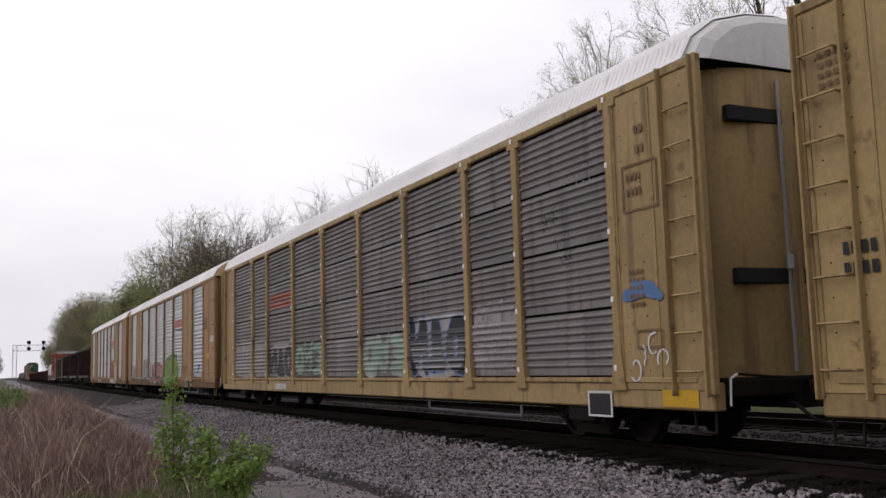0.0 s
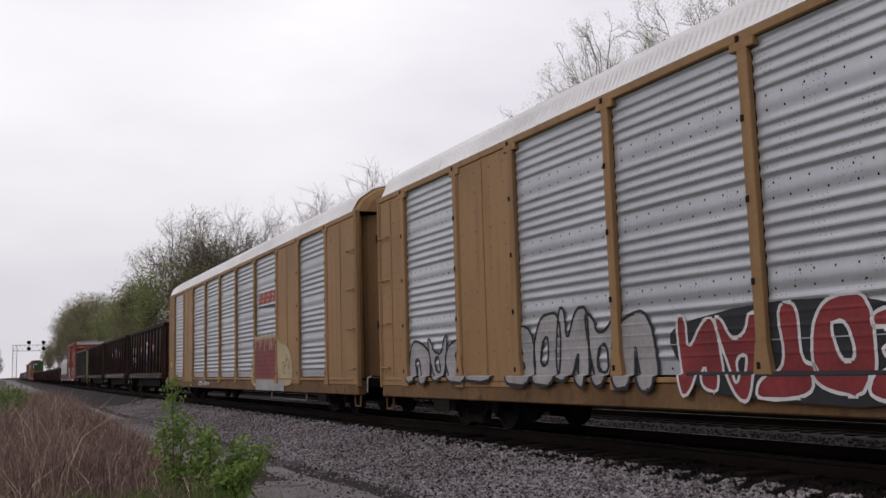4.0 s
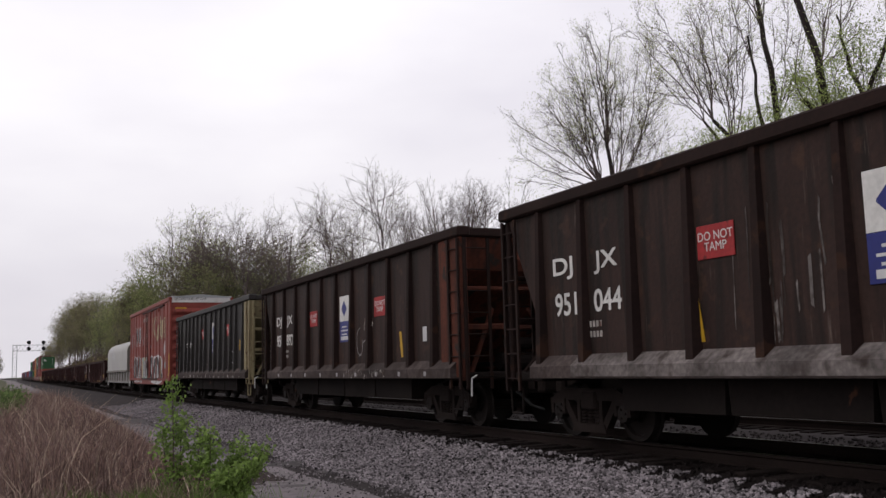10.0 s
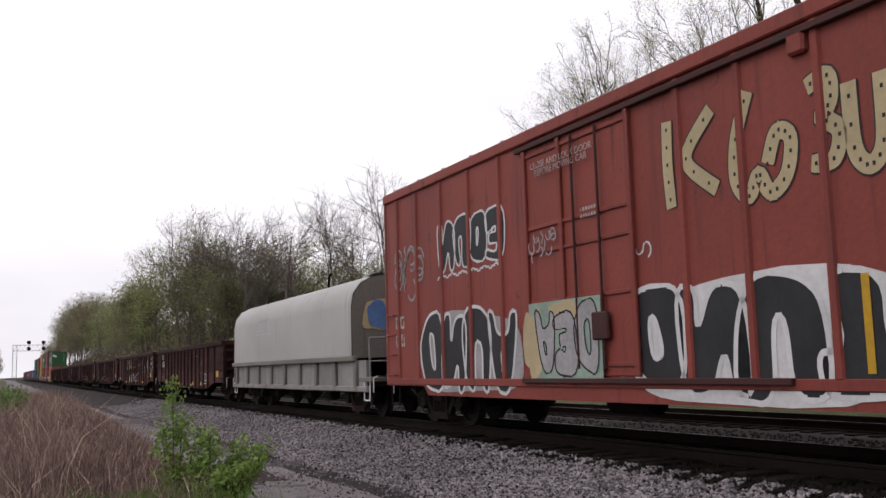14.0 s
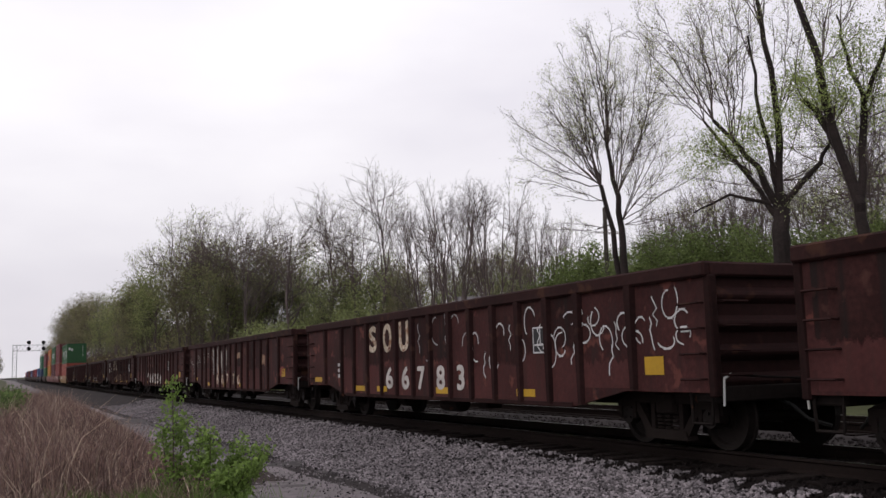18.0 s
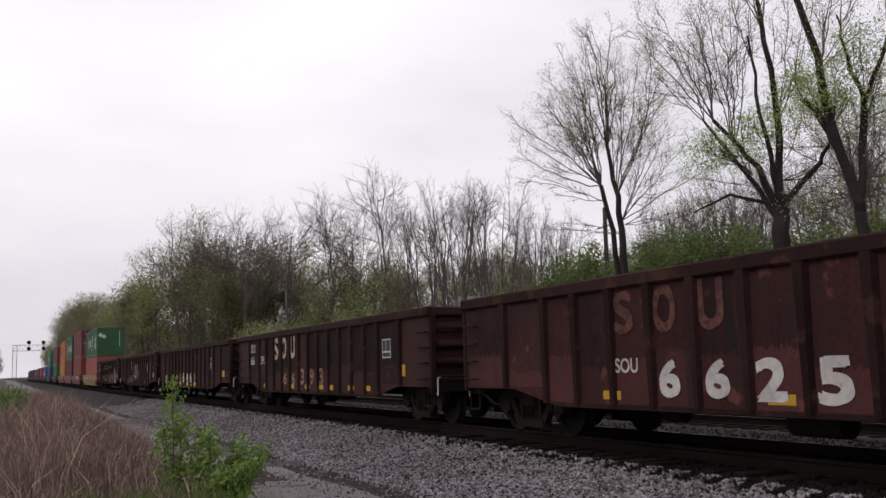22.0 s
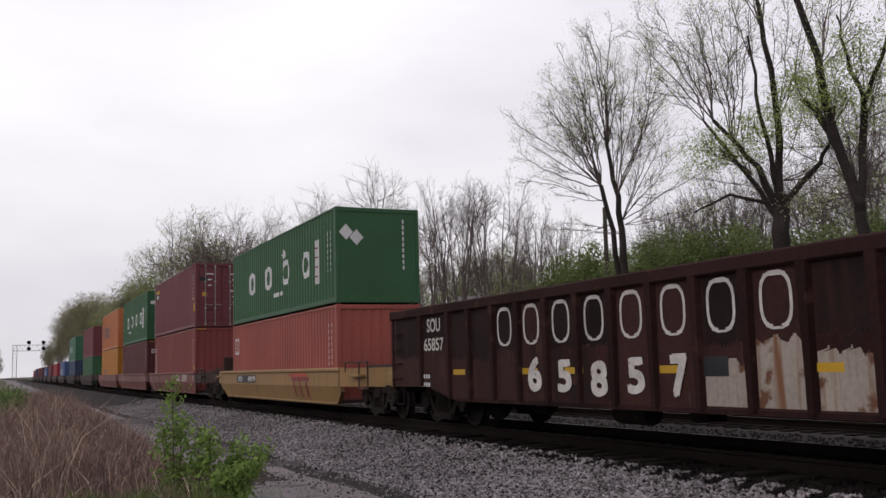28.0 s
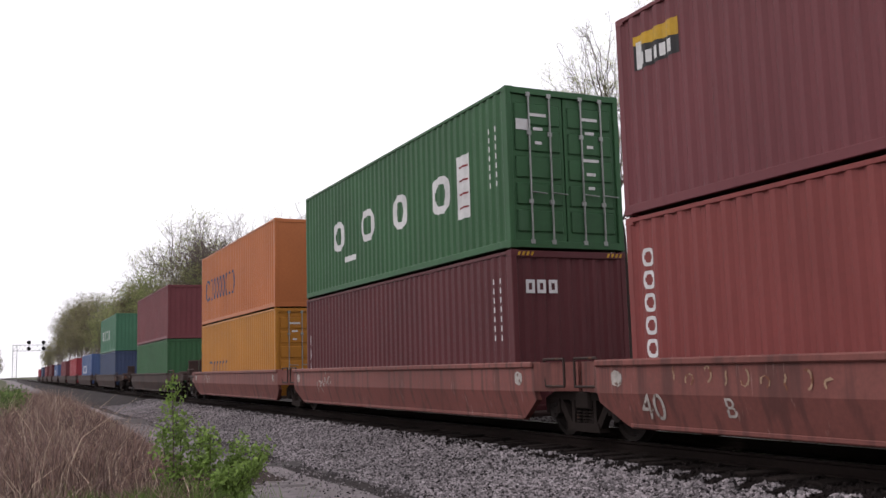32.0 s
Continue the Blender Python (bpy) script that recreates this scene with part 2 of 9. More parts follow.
    "yellow_tape": surface("yellow_tape", (0.405, 0.238, 0.0179), 0.5, vary=0.15, wear=(0.208, 0.119, 0.0238), wear_at=0.68),
    "red_sign": surface("red_sign", (0.28, 0.026, 0.028), 0.6, vary=0.25, big=2.0, wear=(0.13, 0.02, 0.02), wear_at=0.62),
    "blue_sign": surface("blue_sign", (0.0272, 0.0326, 0.152), 0.5, vary=0.12),
    "logo_red": surface("logo_red", (0.315, 0.049, 0.0245), 0.5, vary=0.12),
    "logo_dark": surface("logo_dark", (0.017, 0.016, 0.018), 0.5, vary=0.2),
    "spray_black": surface("spray_black", (0.0202, 0.0202, 0.023), 0.6, vary=0.3, big=1.5),
    "spray_white": surface("spray_white", (0.505, 0.497, 0.505), 0.6, vary=0.12, big=1.5),
    "spray_green": surface("spray_green", (0.115, 0.219, 0.0403), 0.6, vary=0.2, big=1.5),
    "spray_mint": surface("spray_mint", (0.219, 0.288, 0.242), 0.6, vary=0.2, big=1.5),
    "spray_pale": surface("spray_pale", (0.276, 0.265, 0.271), 0.6, vary=0.2, big=1.5),
    "spray_faint": surface("spray_faint", (0.235, 0.215, 0.22), 0.6, vary=0.3, big=1.5, wear=(0.16, 0.145, 0.145), wear_at=0.5, soft_wear=0.15),
    "spray_red": surface("spray_red", (0.173, 0.0259, 0.0288), 0.55, vary=0.25, big=1.5),
    "spray_cream": surface("spray_cream", (0.357, 0.288, 0.173), 0.6, vary=0.12, big=1.5),
    "spray_blue": surface("spray_blue", (0.0806, 0.149, 0.3), 0.6, vary=0.2, big=1.5),
    "spray_teal": surface("spray_teal", (0.161, 0.23, 0.23), 0.6, vary=0.2, big=1.5),
    "box_green": surface("box_green", (0.029, 0.083, 0.036), 0.55, vary=0.12, big=0.5, streak=(0.042, 0.092, 0.05)),
    "box_orange": surface("box_orange", (0.245, 0.064, 0.051), 0.55, vary=0.12, big=0.5, streak=(0.205, 0.054, 0.043)),
    "box_maroon": surface("box_maroon", (0.122, 0.034, 0.04), 0.55, vary=0.1, big=0.5, streak=(0.1, 0.027, 0.032)),
    "box_brick": surface("box_brick", (0.165, 0.039, 0.037), 0.55, vary=0.1, big=0.5, streak=(0.138, 0.034, 0.033)),
    "box_plum": surface("box_plum", (0.075, 0.019, 0.0225), 0.55, vary=0.1, big=0.5),
    "box_bright": surface("box_bright", (0.337, 0.109, 0.0381), 0.5, vary=0.1, big=0.5),
    "box_amber": surface("box_amber", (0.337, 0.141, 0.0218), 0.5, vary=0.1, big=0.5),
    "box_teal": surface("box_teal", (0.045, 0.125, 0.075), 0.5, vary=0.1, big=0.5),
    "box_navy": surface("box_navy", (0.0326, 0.0462, 0.0926), 0.5, vary=0.1, big=0.5),
    "box_blue": surface("box_blue", (0.0544, 0.0867, 0.185), 0.5, vary=0.1, big=0.5),
    "box_crimson": surface("box_crimson", (0.229, 0.0326, 0.0435), 0.5, vary=0.1, big=0.5),
    "bar_steel": surface("bar_steel", (0.245, 0.25, 0.245), 0.45, 0.6, vary=0.15),
    "dark_bark": surface("dark_bark", (0.032, 0.0235, 0.0225), 0.95, vary=0.35, big=1.0, small=10, bump=0.8),
    "shoot_leaf": surface("shoot_leaf", (0.3, 0.36, 0.13), 0.8, vary=0.25, island=0.4, bump=0.0, through_light=0.55),
    "weed_leaf": surface("weed_leaf", (0.1, 0.145, 0.05), 0.8, vary=0.25, island=0.45, bump=0.0, through_light=0.35),
    "dead_grass": surface("dead_grass", (0.142, 0.096, 0.093), 0.95, vary=0.3, big=0.35, island=0.5, bump=0.0),
    "mud": surface("mud", (0.028, 0.018, 0.015), 0.8, vary=0.35, big=1.5, small=20, bump=0.8, gloss=0.1, wear=(0.016, 0.011, 0.01), wear_at=0.55, soft_wear=0.1),
    "damp": surface("damp", (0.055, 0.048, 0.049), 0.9, vary=0.35, big=1.5, small=20, bump=0.8, wear=(0.08, 0.072, 0.07), wear_at=0.56, soft_wear=0.1),
    "bark": surface("bark", (0.125, 0.098, 0.094), 0.95, vary=0.3, big=1.0, small=10, bump=0.6),
    "twig": surface("twig", (0.1, 0.074, 0.07), 0.95, vary=0.25, bump=0.0),
    "bud_leaf": surface("bud_leaf", (0.36, 0.385, 0.2), 0.8, vary=0.2, island=0.35, bump=0.0, through_light=0.55),
    "spring_leaf": surface("spring_leaf", (0.225, 0.25, 0.115), 0.8, vary=0.25, island=0.45, bump=0.0, through_light=0.5),
    "dull_leaf": surface("dull_leaf", (0.195, 0.18, 0.11), 0.85, vary=0.25, island=0.45, bump=0.0, through_light=0.5),
    "far_leaf": surface("far_leaf", (0.125, 0.1, 0.062), 0.85, vary=0.6, big=0.15, island=0.4, bump=0.0, through_light=0.4),
    "bush_leaf": surface("bush_leaf", (0.145, 0.185, 0.07), 0.8, vary=0.25, island=0.5, bump=0.0, through_light=0.5),
    "sap_leaf": surface("sap_leaf", (0.15, 0.225, 0.055), 0.7, vary=0.25, island=0.45, bump=0.0, through_light=0.35),
    "dry_grass": surface("dry_grass", (0.185, 0.12, 0.112), 0.9, vary=0.25, big=0.35, island=0.55, bump=0.0, through_light=0.15),
    "pale_stalk": surface("pale_stalk", (0.4, 0.31, 0.26), 0.9, vary=0.2, island=0.4, bump=0.0),
    "green_grass": surface("green_grass", (0.1, 0.16, 0.04), 0.85, vary=0.25, island=0.45, bump=0.0, through_light=0.3),
    "house_white": surface("house_white", (0.62, 0.62, 0.62), 0.7, vary=0.08),
    "shingle": surface("shingle", (0.2, 0.19, 0.195), 0.9, vary=0.2, big=1.0, small=8, bump=0.5),
    "pane": surface("pane", (0.03, 0.035, 0.04), 0.15, vary=0.1, bump=0.0, gloss=0.5),
    "galv": surface("galv", (0.286, 0.292, 0.299), 0.5, 0.6, vary=0.15),
    "pole_wood": surface("pole_wood", (0.0653, 0.0544, 0.0462), 0.9, vary=0.3),
}


# ---- mesh tools ----
class Shape:
    """Collects plain faces for one mesh."""

    def __init__(self):
        self.v, self.f = [], []

    def add(self, verts, faces):
        k = len(self.v)
        self.v.extend(verts)
        self.f.extend([tuple(i + k for i in q) for q in faces])
        return self

    def box(self, x0, y0, z0, x1, y1, z1):
        return self.add([(x0, y0, z0), (x1, y0, z0), (x1, y1, z0), (x0, y1, z0), (x0, y0, z1), (x1, y0, z1), (x1, y1, z1), (x0, y1, z1)],
                        [(3, 2, 1, 0), (4, 5, 6, 7), (0, 1, 5, 4), (1, 2, 6, 5), (2, 3, 7, 6), (3, 0, 4, 7)])

    def cbox(self, x0, y0, z0, x1, y1, z1, c=0.01):
        """A box with all its edges taken off by c."""
        lo, hi = (x0, y0, z0), (x1, y1, z1)
        index, verts = {}, []
        for i in (0, 1):
            for j in (0, 1):
                for k in (0, 1):
                    for a in (0, 1, 2):
                        p = []
                        for b, s in enumerate((i, j, k)):
                            edge = (hi if s else lo)[b]
                            p.append(edge if a == b else edge + (-c if s else c))
                        index[i, j, k, a] = len(verts)
                        verts.append(tuple(p))
        faces = []
        for a in (0, 1, 2):
            b, d = [(1, 2), (2, 0), (0, 1)][a]
            for s in (0, 1):
                ring = []
                for u, w in ((0, 0), (1, 0), (1, 1), (0, 1)):
                    key = [0, 0, 0]
                    key[a], key[b], key[d] = s, u, w
                    ring.append(index[(*key, a)])
                faces.append(tuple(ring if s else ring[::-1]))
            for u in (0, 1):
                for w in (0, 1):
                    k0, k1 = [0, 0, 0], [0, 0, 0]
                    k0[b] = k1[b] = u
                    k0[d] = k1[d] = w
                    k1[a] = 1
                    q = (index[(*k0, b)], index[(*k1, b)], index[(*k1, d)], index[(*k0, d)])
                    faces.append(q if u == w else q[::-1])
        for i in (0, 1):
            for j in (0, 1):
                for k in (0, 1):
                    q = (index[i, j, k, 0], index[i, j, k, 1], index[i, j, k, 2])
                    faces.append(q if (i + j + k) % 2 else q[::-1])
        return self.add(verts, faces)

    def rod(self, p, q, r, n=6, r2=None, caps=True):
        p, q = Vector(p), Vector(q)
        d = (q - p).normalized()
        a = d.orthogonal().normalized()
        b = d.cross(a)
        r2 = r if r2 is None else r2
        verts = []
        for base, rad in ((p, r), (q, r2)):
            for i in range(n):
                t = 2 * math.pi * i / n
                verts.append(tuple(base + (a * math.cos(t) + b * math.sin(t)) * rad))
        faces = [(i, (i + 1) % n, n + (i + 1) % n, n + i) for i in range(n)]
        if caps:
            faces += [tuple(range(n))[::-1], tuple(range(n, 2 * n))]
        return self.add(verts, faces)

    def rods(self, pts, r, n=5):
        for p, q in zip(pts, pts[1:]):
            self.rod(p, q, r, n)
        return self

    def prism(self, outline, lo, hi, axis="y"):
        """A flat outline pushed along an axis; the outline's pairs are the two other axes in order."""
        n = len(outline)

        def at(a, b, c):
            return {"x": (c, a, b), "y": (a, c, b), "z": (a, b, c)}[axis]
        verts = [at(a, b, lo) for a, b in outline] + [at(a, b, hi) for a, b in outline]
        faces = [(i, (i + 1) % n, n + (i + 1) % n, n + i) for i in range(n)]
        faces += [tuple(range(n))[::-1], tuple(range(n, 2 * n))]
        return self.add(verts, faces)

    def lathe(self, profile, n=20, axis="x"):
        """profile: pairs of place along the axis and radius."""
        verts, faces = [], []
        for a, r in profile:
            for i in range(n):
                t = 2 * math.pi * i / n
                u, w = r * math.cos(t), r * math.sin(t)
                verts.append({"x": (a, u, w), "y": (u, a, w), "z": (u, w, a)}[axis])
        m = len(profile)
        for j in range(m - 1):
            for i in range(n):
                faces.append((j * n + i, j * n + (i + 1) % n, (j + 1) * n + (i + 1) % n, (j + 1) * n + i))
        faces += [tuple(range(n))[::-1], tuple(range((m - 1) * n, m * n))]
        return self.add(verts, faces)

    def sheet(self, rows):
        """A skin through rows of points, all of one length."""
        m = len(rows[0])
        verts = [p for row in rows for p in row]
        faces = [(j * m + i, j * m + i + 1, (j + 1) * m + i + 1, (j + 1) * m + i) for j in range(len(rows) - 1) for i in range(m - 1)]
        return self.add(verts, faces)

    def mesh(self, name, mat=None, smooth=False, weld=0.0):
        me = bpy.data.meshes.new(name)
        me.from_pydata(self.v, [], self.f)
        bm = bmesh.new()
        bm.from_mesh(me)
        if weld:
            bmesh.ops.remove_doubles(bm, verts=bm.verts, dist=weld)
        bmesh.ops.recalc_face_normals(bm, faces=bm.faces)
        bm.to_mesh(me)
        bm.free()
        if smooth:
            me.shade_smooth()
        if mat:
            me.materials.append(M[mat])
        return me


def quick_mesh(s, name, mat):
    me = bpy.data.meshes.new(name)
    me.from_pydata(s.v, [], s.f)
    me.materials.append(M[mat])
    return me


def part(name, shape, material, parent, label="", m=None, smooth=False):
    """One mesh under a thing or under a part. shape: a Shape, or a mesh that alike pieces share."""
    ob = new(name, shape if isinstance(shape, bpy.types.Mesh) else shape.mesh(name, material, smooth))
    ob.parent = parent
    if m is not None:
        ob.matrix_basis = m
    return tagged(ob, label)


def thing(name, label, category, group="", m=None):
    ob = new(name)
    ob.empty_display_size = 0.3
    if m is not None:
        ob.matrix_basis = m
    return tagged(ob, label, category, group)


def solid(name, shape, material, label, category, group="", kind="", m=None, smooth=False):
    """A top-level thing of one mesh."""
    ob = new(name, shape if isinstance(shape, bpy.types.Mesh) else shape.mesh(name, material, smooth))
    if m is not None:
        ob.matrix_basis = m
    return tagged(ob, label, category, group, kind)


def cut_rows(loops, lo, hi, step):
    """Strips of an even-odd outline between lo and hi of its second coordinate: (v0, v1, a0, b0, a1, b1)."""
    def cross(v):
        got = []
        for loop in loops:
            for (a, b), (c, d) in zip(loop, loop[1:] + loop[:1]):
                if (b <= v) != (d <= v):
                    got.append(a + (v - b) / (d - b) * (c - a))
        return sorted(got)
    n = max(1, round((hi - lo) / step))
    out = []
    for i in range(n):
        v0, v1 = lo + (hi - lo) * i / n, lo + (hi - lo) * (i + 1) / n
        c0, c1 = cross(v0 + 1e-5), cross(v1 - 1e-5)
        if len(c0) != len(c1):
            c0 = c1 = cross((v0 + v1) / 2)
        for k in range(0, len(c0) - 1, 2):
            out.append((v0, v1, c0[k], c0[k + 1], c1[k], c1[k + 1]))
    return out


def paint(name, loops, material, parent, skin, lift=0.004, step=0.03, upright=False, label="", x=0.0):
    """A coat of paint on a side: loops of (y, z); skin(y, z) gives the side's x there. upright: the side's folds run up and down."""
    s = Shape()
    loops = [[(b, a) for a, b in loop] for loop in loops] if upright else loops
    vs = [p[1] for loop in loops for p in loop]
    for v0, v1, a0, b0, a1, b1 in cut_rows(loops, min(vs), max(vs), step):
        quad = [(a0, v0), (b0, v0), (b1, v1), (a1, v1)]
        pts = [(q[1], q[0]) if upright else q for q in quad]
        s.add([(skin(y, z) - lift + x, y, z) for y, z in pts], [(0, 1, 2, 3)])
    if not s.v:
        return None
    return part(name, s.mesh(name, material, weld=0.002), None, parent, label)


def words(name, text, size, material, parent, m, label=""):
    """Lettering that can be read, as a flat mesh in the built-in font; m: where its centre stands and how it faces."""
    cu = bpy.data.curves.new(name, "FONT")
    cu.body, cu.size, cu.align_x, cu.align_y, cu.extrude, cu.space_line = text, size, "CENTER", "CENTER", 0.001, 0.85
    tmp = bpy.data.objects.new(name, cu)
    me = bpy.data.meshes.new_from_object(tmp)
    bpy.data.objects.remove(tmp)
    me.materials.clear()
    me.materials.append(M[material])
    return part(name, me, material, parent, label, m)


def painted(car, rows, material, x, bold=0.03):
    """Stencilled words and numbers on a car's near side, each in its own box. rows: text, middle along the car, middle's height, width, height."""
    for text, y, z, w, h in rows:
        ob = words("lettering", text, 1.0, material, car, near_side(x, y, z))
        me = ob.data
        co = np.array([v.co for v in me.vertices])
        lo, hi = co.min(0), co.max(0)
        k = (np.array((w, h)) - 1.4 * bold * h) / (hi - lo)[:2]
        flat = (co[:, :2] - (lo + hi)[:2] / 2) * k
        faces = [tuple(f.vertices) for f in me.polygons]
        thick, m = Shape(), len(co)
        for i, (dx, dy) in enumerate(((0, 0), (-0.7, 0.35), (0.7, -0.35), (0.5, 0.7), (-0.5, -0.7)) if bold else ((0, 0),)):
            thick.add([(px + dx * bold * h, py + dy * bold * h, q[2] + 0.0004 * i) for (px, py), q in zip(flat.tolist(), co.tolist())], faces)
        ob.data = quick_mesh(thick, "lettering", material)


# the side that faces the camera is a car's -x side; lettering there reads along -y
def near_side(x, y, z):
    return Matrix.Translation((x, y, z)) @ Matrix(((0, 0, -1, 0), (-1, 0, 0, 0), (0, 1, 0, 0), (0, 0, 0, 1)))


def rect(y0, z0, y1, z1, lean=0.0):
    return [(y0, z0), (y1, z0), (y1 + lean, z1), (y0 + lean, z1)]


def ring(y0, z0, y1, z1, w):
    return [rect(y0, z0, y1, z1), rect(y0 + w, z0 + w, y1 - w, z1 - w)]


def blob(cy, cz, ry, rz, rng, n=22, rough=0.2):
    ph = [rng.uniform(0, 6.28) for _ in range(3)]
    out = []
    for i in range(n):
        t = 2 * math.pi * i / n
        k = 1 + rough * (0.5 * math.sin(2 * t + ph[0]) + 0.4 * math.sin(3 * t + ph[1]) + 0.3 * math.sin(5 * t + ph[2]))
        c, s = math.cos(t), math.sin(t)
        out.append((cy + ry * k * math.copysign(abs(c) ** 0.7, c), cz + rz * k * math.copysign(abs(s) ** 0.7, s)))
    return out


def stroke(pts, w):
    """A line of paint of width w as a closed outline."""
    left, right = [], []
    for i, (a, b) in enumerate(pts):
        p, q = pts[max(0, i - 1)], pts[min(len(pts) - 1, i + 1)]
        dx, dz = q[0] - p[0], q[1] - p[1]
        k = math.hypot(dx, dz) or 1.0
        left.append((a - dz / k * w / 2, b + dx / k * w / 2))
        right.append((a + dz / k * w / 2, b - dx / k * w / 2))
    return left + right[::-1]


def curl(cy, cz, r, rng, turns=0.8, n=14):
    a0 = rng.uniform(0, 6.28)
    k = rng.choice((-1, 1))
    sq = rng.uniform(0.6, 1.5)
    return [(cy + r * (0.5 + 0.5 * i / n) * math.cos(a0 + k * turns * 6.28 * i / n), cz + sq * r * (0.6 + 0.4 * i / n) * math.sin(a0 + k * turns * 6.28 * i / n)) for i in range(n + 1)]


GLYPHS = [
    [[(0, 0), (0.25, 0), (0.35, 0.3), (0.65, 0.3), (0.75, 0), (1, 0), (0.78, 1), (0.25, 1)], [(0.42, 0.5), (0.6, 0.5), (0.56, 0.78), (0.45, 0.78)]],
    [[(0, 0), (0.7, 0), (1, 0.3), (1, 0.7), (0.7, 1), (0, 1)], [(0.38, 0.3), (0.58, 0.3), (0.62, 0.7), (0.38, 0.7)]],
    [[(0, 0), (0.32, 0), (0.32, 0.45), (0.62, 0), (1, 0), (1, 1), (0.68, 1), (0.68, 0.52), (0.38, 1), (0, 1)]],
    [[(0, 1), (0, 0.2), (0.25, 0), (0.75, 0), (1, 0.2), (1, 1), (0.62, 1), (0.62, 0.4), (0.4, 0.4), (0.4, 1)]],
    [[(0, 0), (1, 0), (1, 0.3), (0.42, 0.3), (0.42, 0.4), (0.8, 0.4), (0.8, 0.6), (0.42, 0.6), (0.42, 0.7), (1, 0.7), (1, 1), (0, 1)]],
    [[(0.3, 0), (0.72, 0), (0.72, 0.66), (1.02, 0.66), (1, 1), (0, 1), (0, 0.66), (0.3, 0.66)]],
]


def rounded(loop, times=2):
    for _ in range(times):
        out = []
        for p, q in zip(loop, loop[1:] + loop[:1]):
            out += [(p[0] * 0.78 + q[0] * 0.22, p[1] * 0.78 + q[1] * 0.22), (p[0] * 0.22 + q[0] * 0.78, p[1] * 0.22 + q[1] * 0.78)]
        loop = out
    return loop


def block_piece(parent, skin, y0, z0, y1, z1, shapes, fill, edge, seed, line=0.05, back="", step=0.025):
    """Fat sprayed block shapes with a line round each, side by side, read along -y; back: a cloud of paint behind them."""
    rng = random.Random(seed)
    w, h = (y1 - y0) / len(shapes), z1 - z0
    if back:
        paint("graffiti_cloud", [blob((y0 + y1) / 2, (z0 + z1) / 2, (y1 - y0) * 0.52, h * 0.54, rng, 40, 0.12)], back, parent, skin, 0.003, 0.04)
    for i, g in enumerate(shapes):
        lift, tall, lean = rng.uniform(-0.04, 0.05) * h, rng.uniform(0.9, 1.06), rng.uniform(-0.12, 0.12)
        loops = []
        over, turn = g in (0, 3, 5), g in (1, 2, 4)
        for loop in GLYPHS[g]:
            loop = rounded([(u + rng.gauss(0, 0.055), v + rng.gauss(0, 0.05)) for u, v in loop])
            loop = [(1 - u if turn else u, 1 - v if over else v) for u, v in loop]
            loops.append([(y1 - (i - 0.06 + 1.1 * u) * w + lean * (v - 0.5) * w, z0 + lift + v * h * tall) for u, v in loop])
        paint("graffiti_fill", loops, fill, parent, skin, 0.006, step)
        if edge:
            for loop in loops:
                paint("graffiti_edge", [stroke(loop + loop[:1], line)], edge, parent, skin, 0.009, step)


def scrawl(parent, skin, y0, z0, y1, z1, count, mat, seed, w=0.05, upright=False, step=0.025):
    """Loose sprayed curls and strokes."""
    rng = random.Random(seed)
    for i in range(count):
        cy, cz = y0 + (i + 0.5) / count * (y1 - y0), rng.uniform(z0 + 0.2 * (z1 - z0), z1 - 0.2 * (z1 - z0))
        r = min((z1 - z0) * 0.38, (y1 - y0) / count * 0.7)
        if i % 3 == 2:
            path = [(cy + rng.uniform(-0.3, 0.3) * r, cz + (j / 5 - 0.5) * 2 * r) for j in range(6)]
        else:
            path = curl(cy, cz, r, rng, rng.uniform(0.5, 0.9))
        paint("graffiti_line", [stroke(path, w)], mat, parent, skin, 0.005, step, upright)


def marks(parent, skin, y, z, rows, count, h, gap, mat, w=None, upright=False, seed=1):
    """Writing too small or private to be given, as plain bars; y is where it begins, read along -y."""
    rng = random.Random(seed)
    w = w or h * 0.55
    for r in range(rows):
        a = y
        for i in range(count):
            b = a - w * rng.uniform(0.8, 1.1)
            paint("lettering", ring(b, z - r * (h + gap), a, z - r * (h + gap) + h, w * 0.26) if h > 0.25 else [rect(b, z - r * (h + gap), a, z - r * (h + gap) + h)],
                  mat, parent, skin, 0.005, max(0.02, h / 10), upright)
            a = b - w * 0.45


# ---- the train ----
MOVES = []  # (thing, centre of the thing along the train, height)
WHEELS = []  # (wheelset, place on its truck, where its car's centre lies along the train)


def wheel_mesh():
    s = Shape()
    for k in (-1, 1):
        prof = [(k * 0.66, 0.455), (k * 0.685, 0.45), (k * 0.70, 0.425), (k * 0.80, 0.415), (k * 0.805, 0.34), (k * 0.75, 0.32), (k * 0.76, 0.14), (k * 0.82, 0.12), (k * 0.82, 0.02)]
        s.lathe(prof, 28)
    s.rod((-0.95, 0, 0), (0.95, 0, 0), 0.08, 10)
    for k in (-1, 1):
        s.rod((k * 0.93, 0, 0), (k * 1.07, 0, 0), 0.13, 10)
        for i in range(3):
            t = i * 2.094
            s.rod((k * 1.06, 0.07 * math.cos(t), 0.07 * math.sin(t)), (k * 1.09, 0.07 * math.cos(t), 0.07 * math.sin(t)), 0.018, 6)
    return s.mesh("wheelset", "wheel_iron")


def tread_mesh():
    s = Shape()
    for k in (-1, 1):
        s.lathe([(k * 0.702, 0.426), (k * 0.704, 0.429), (k * 0.798, 0.419), (k * 0.800, 0.416)], 28)
    return s.mesh("tread", "tread")


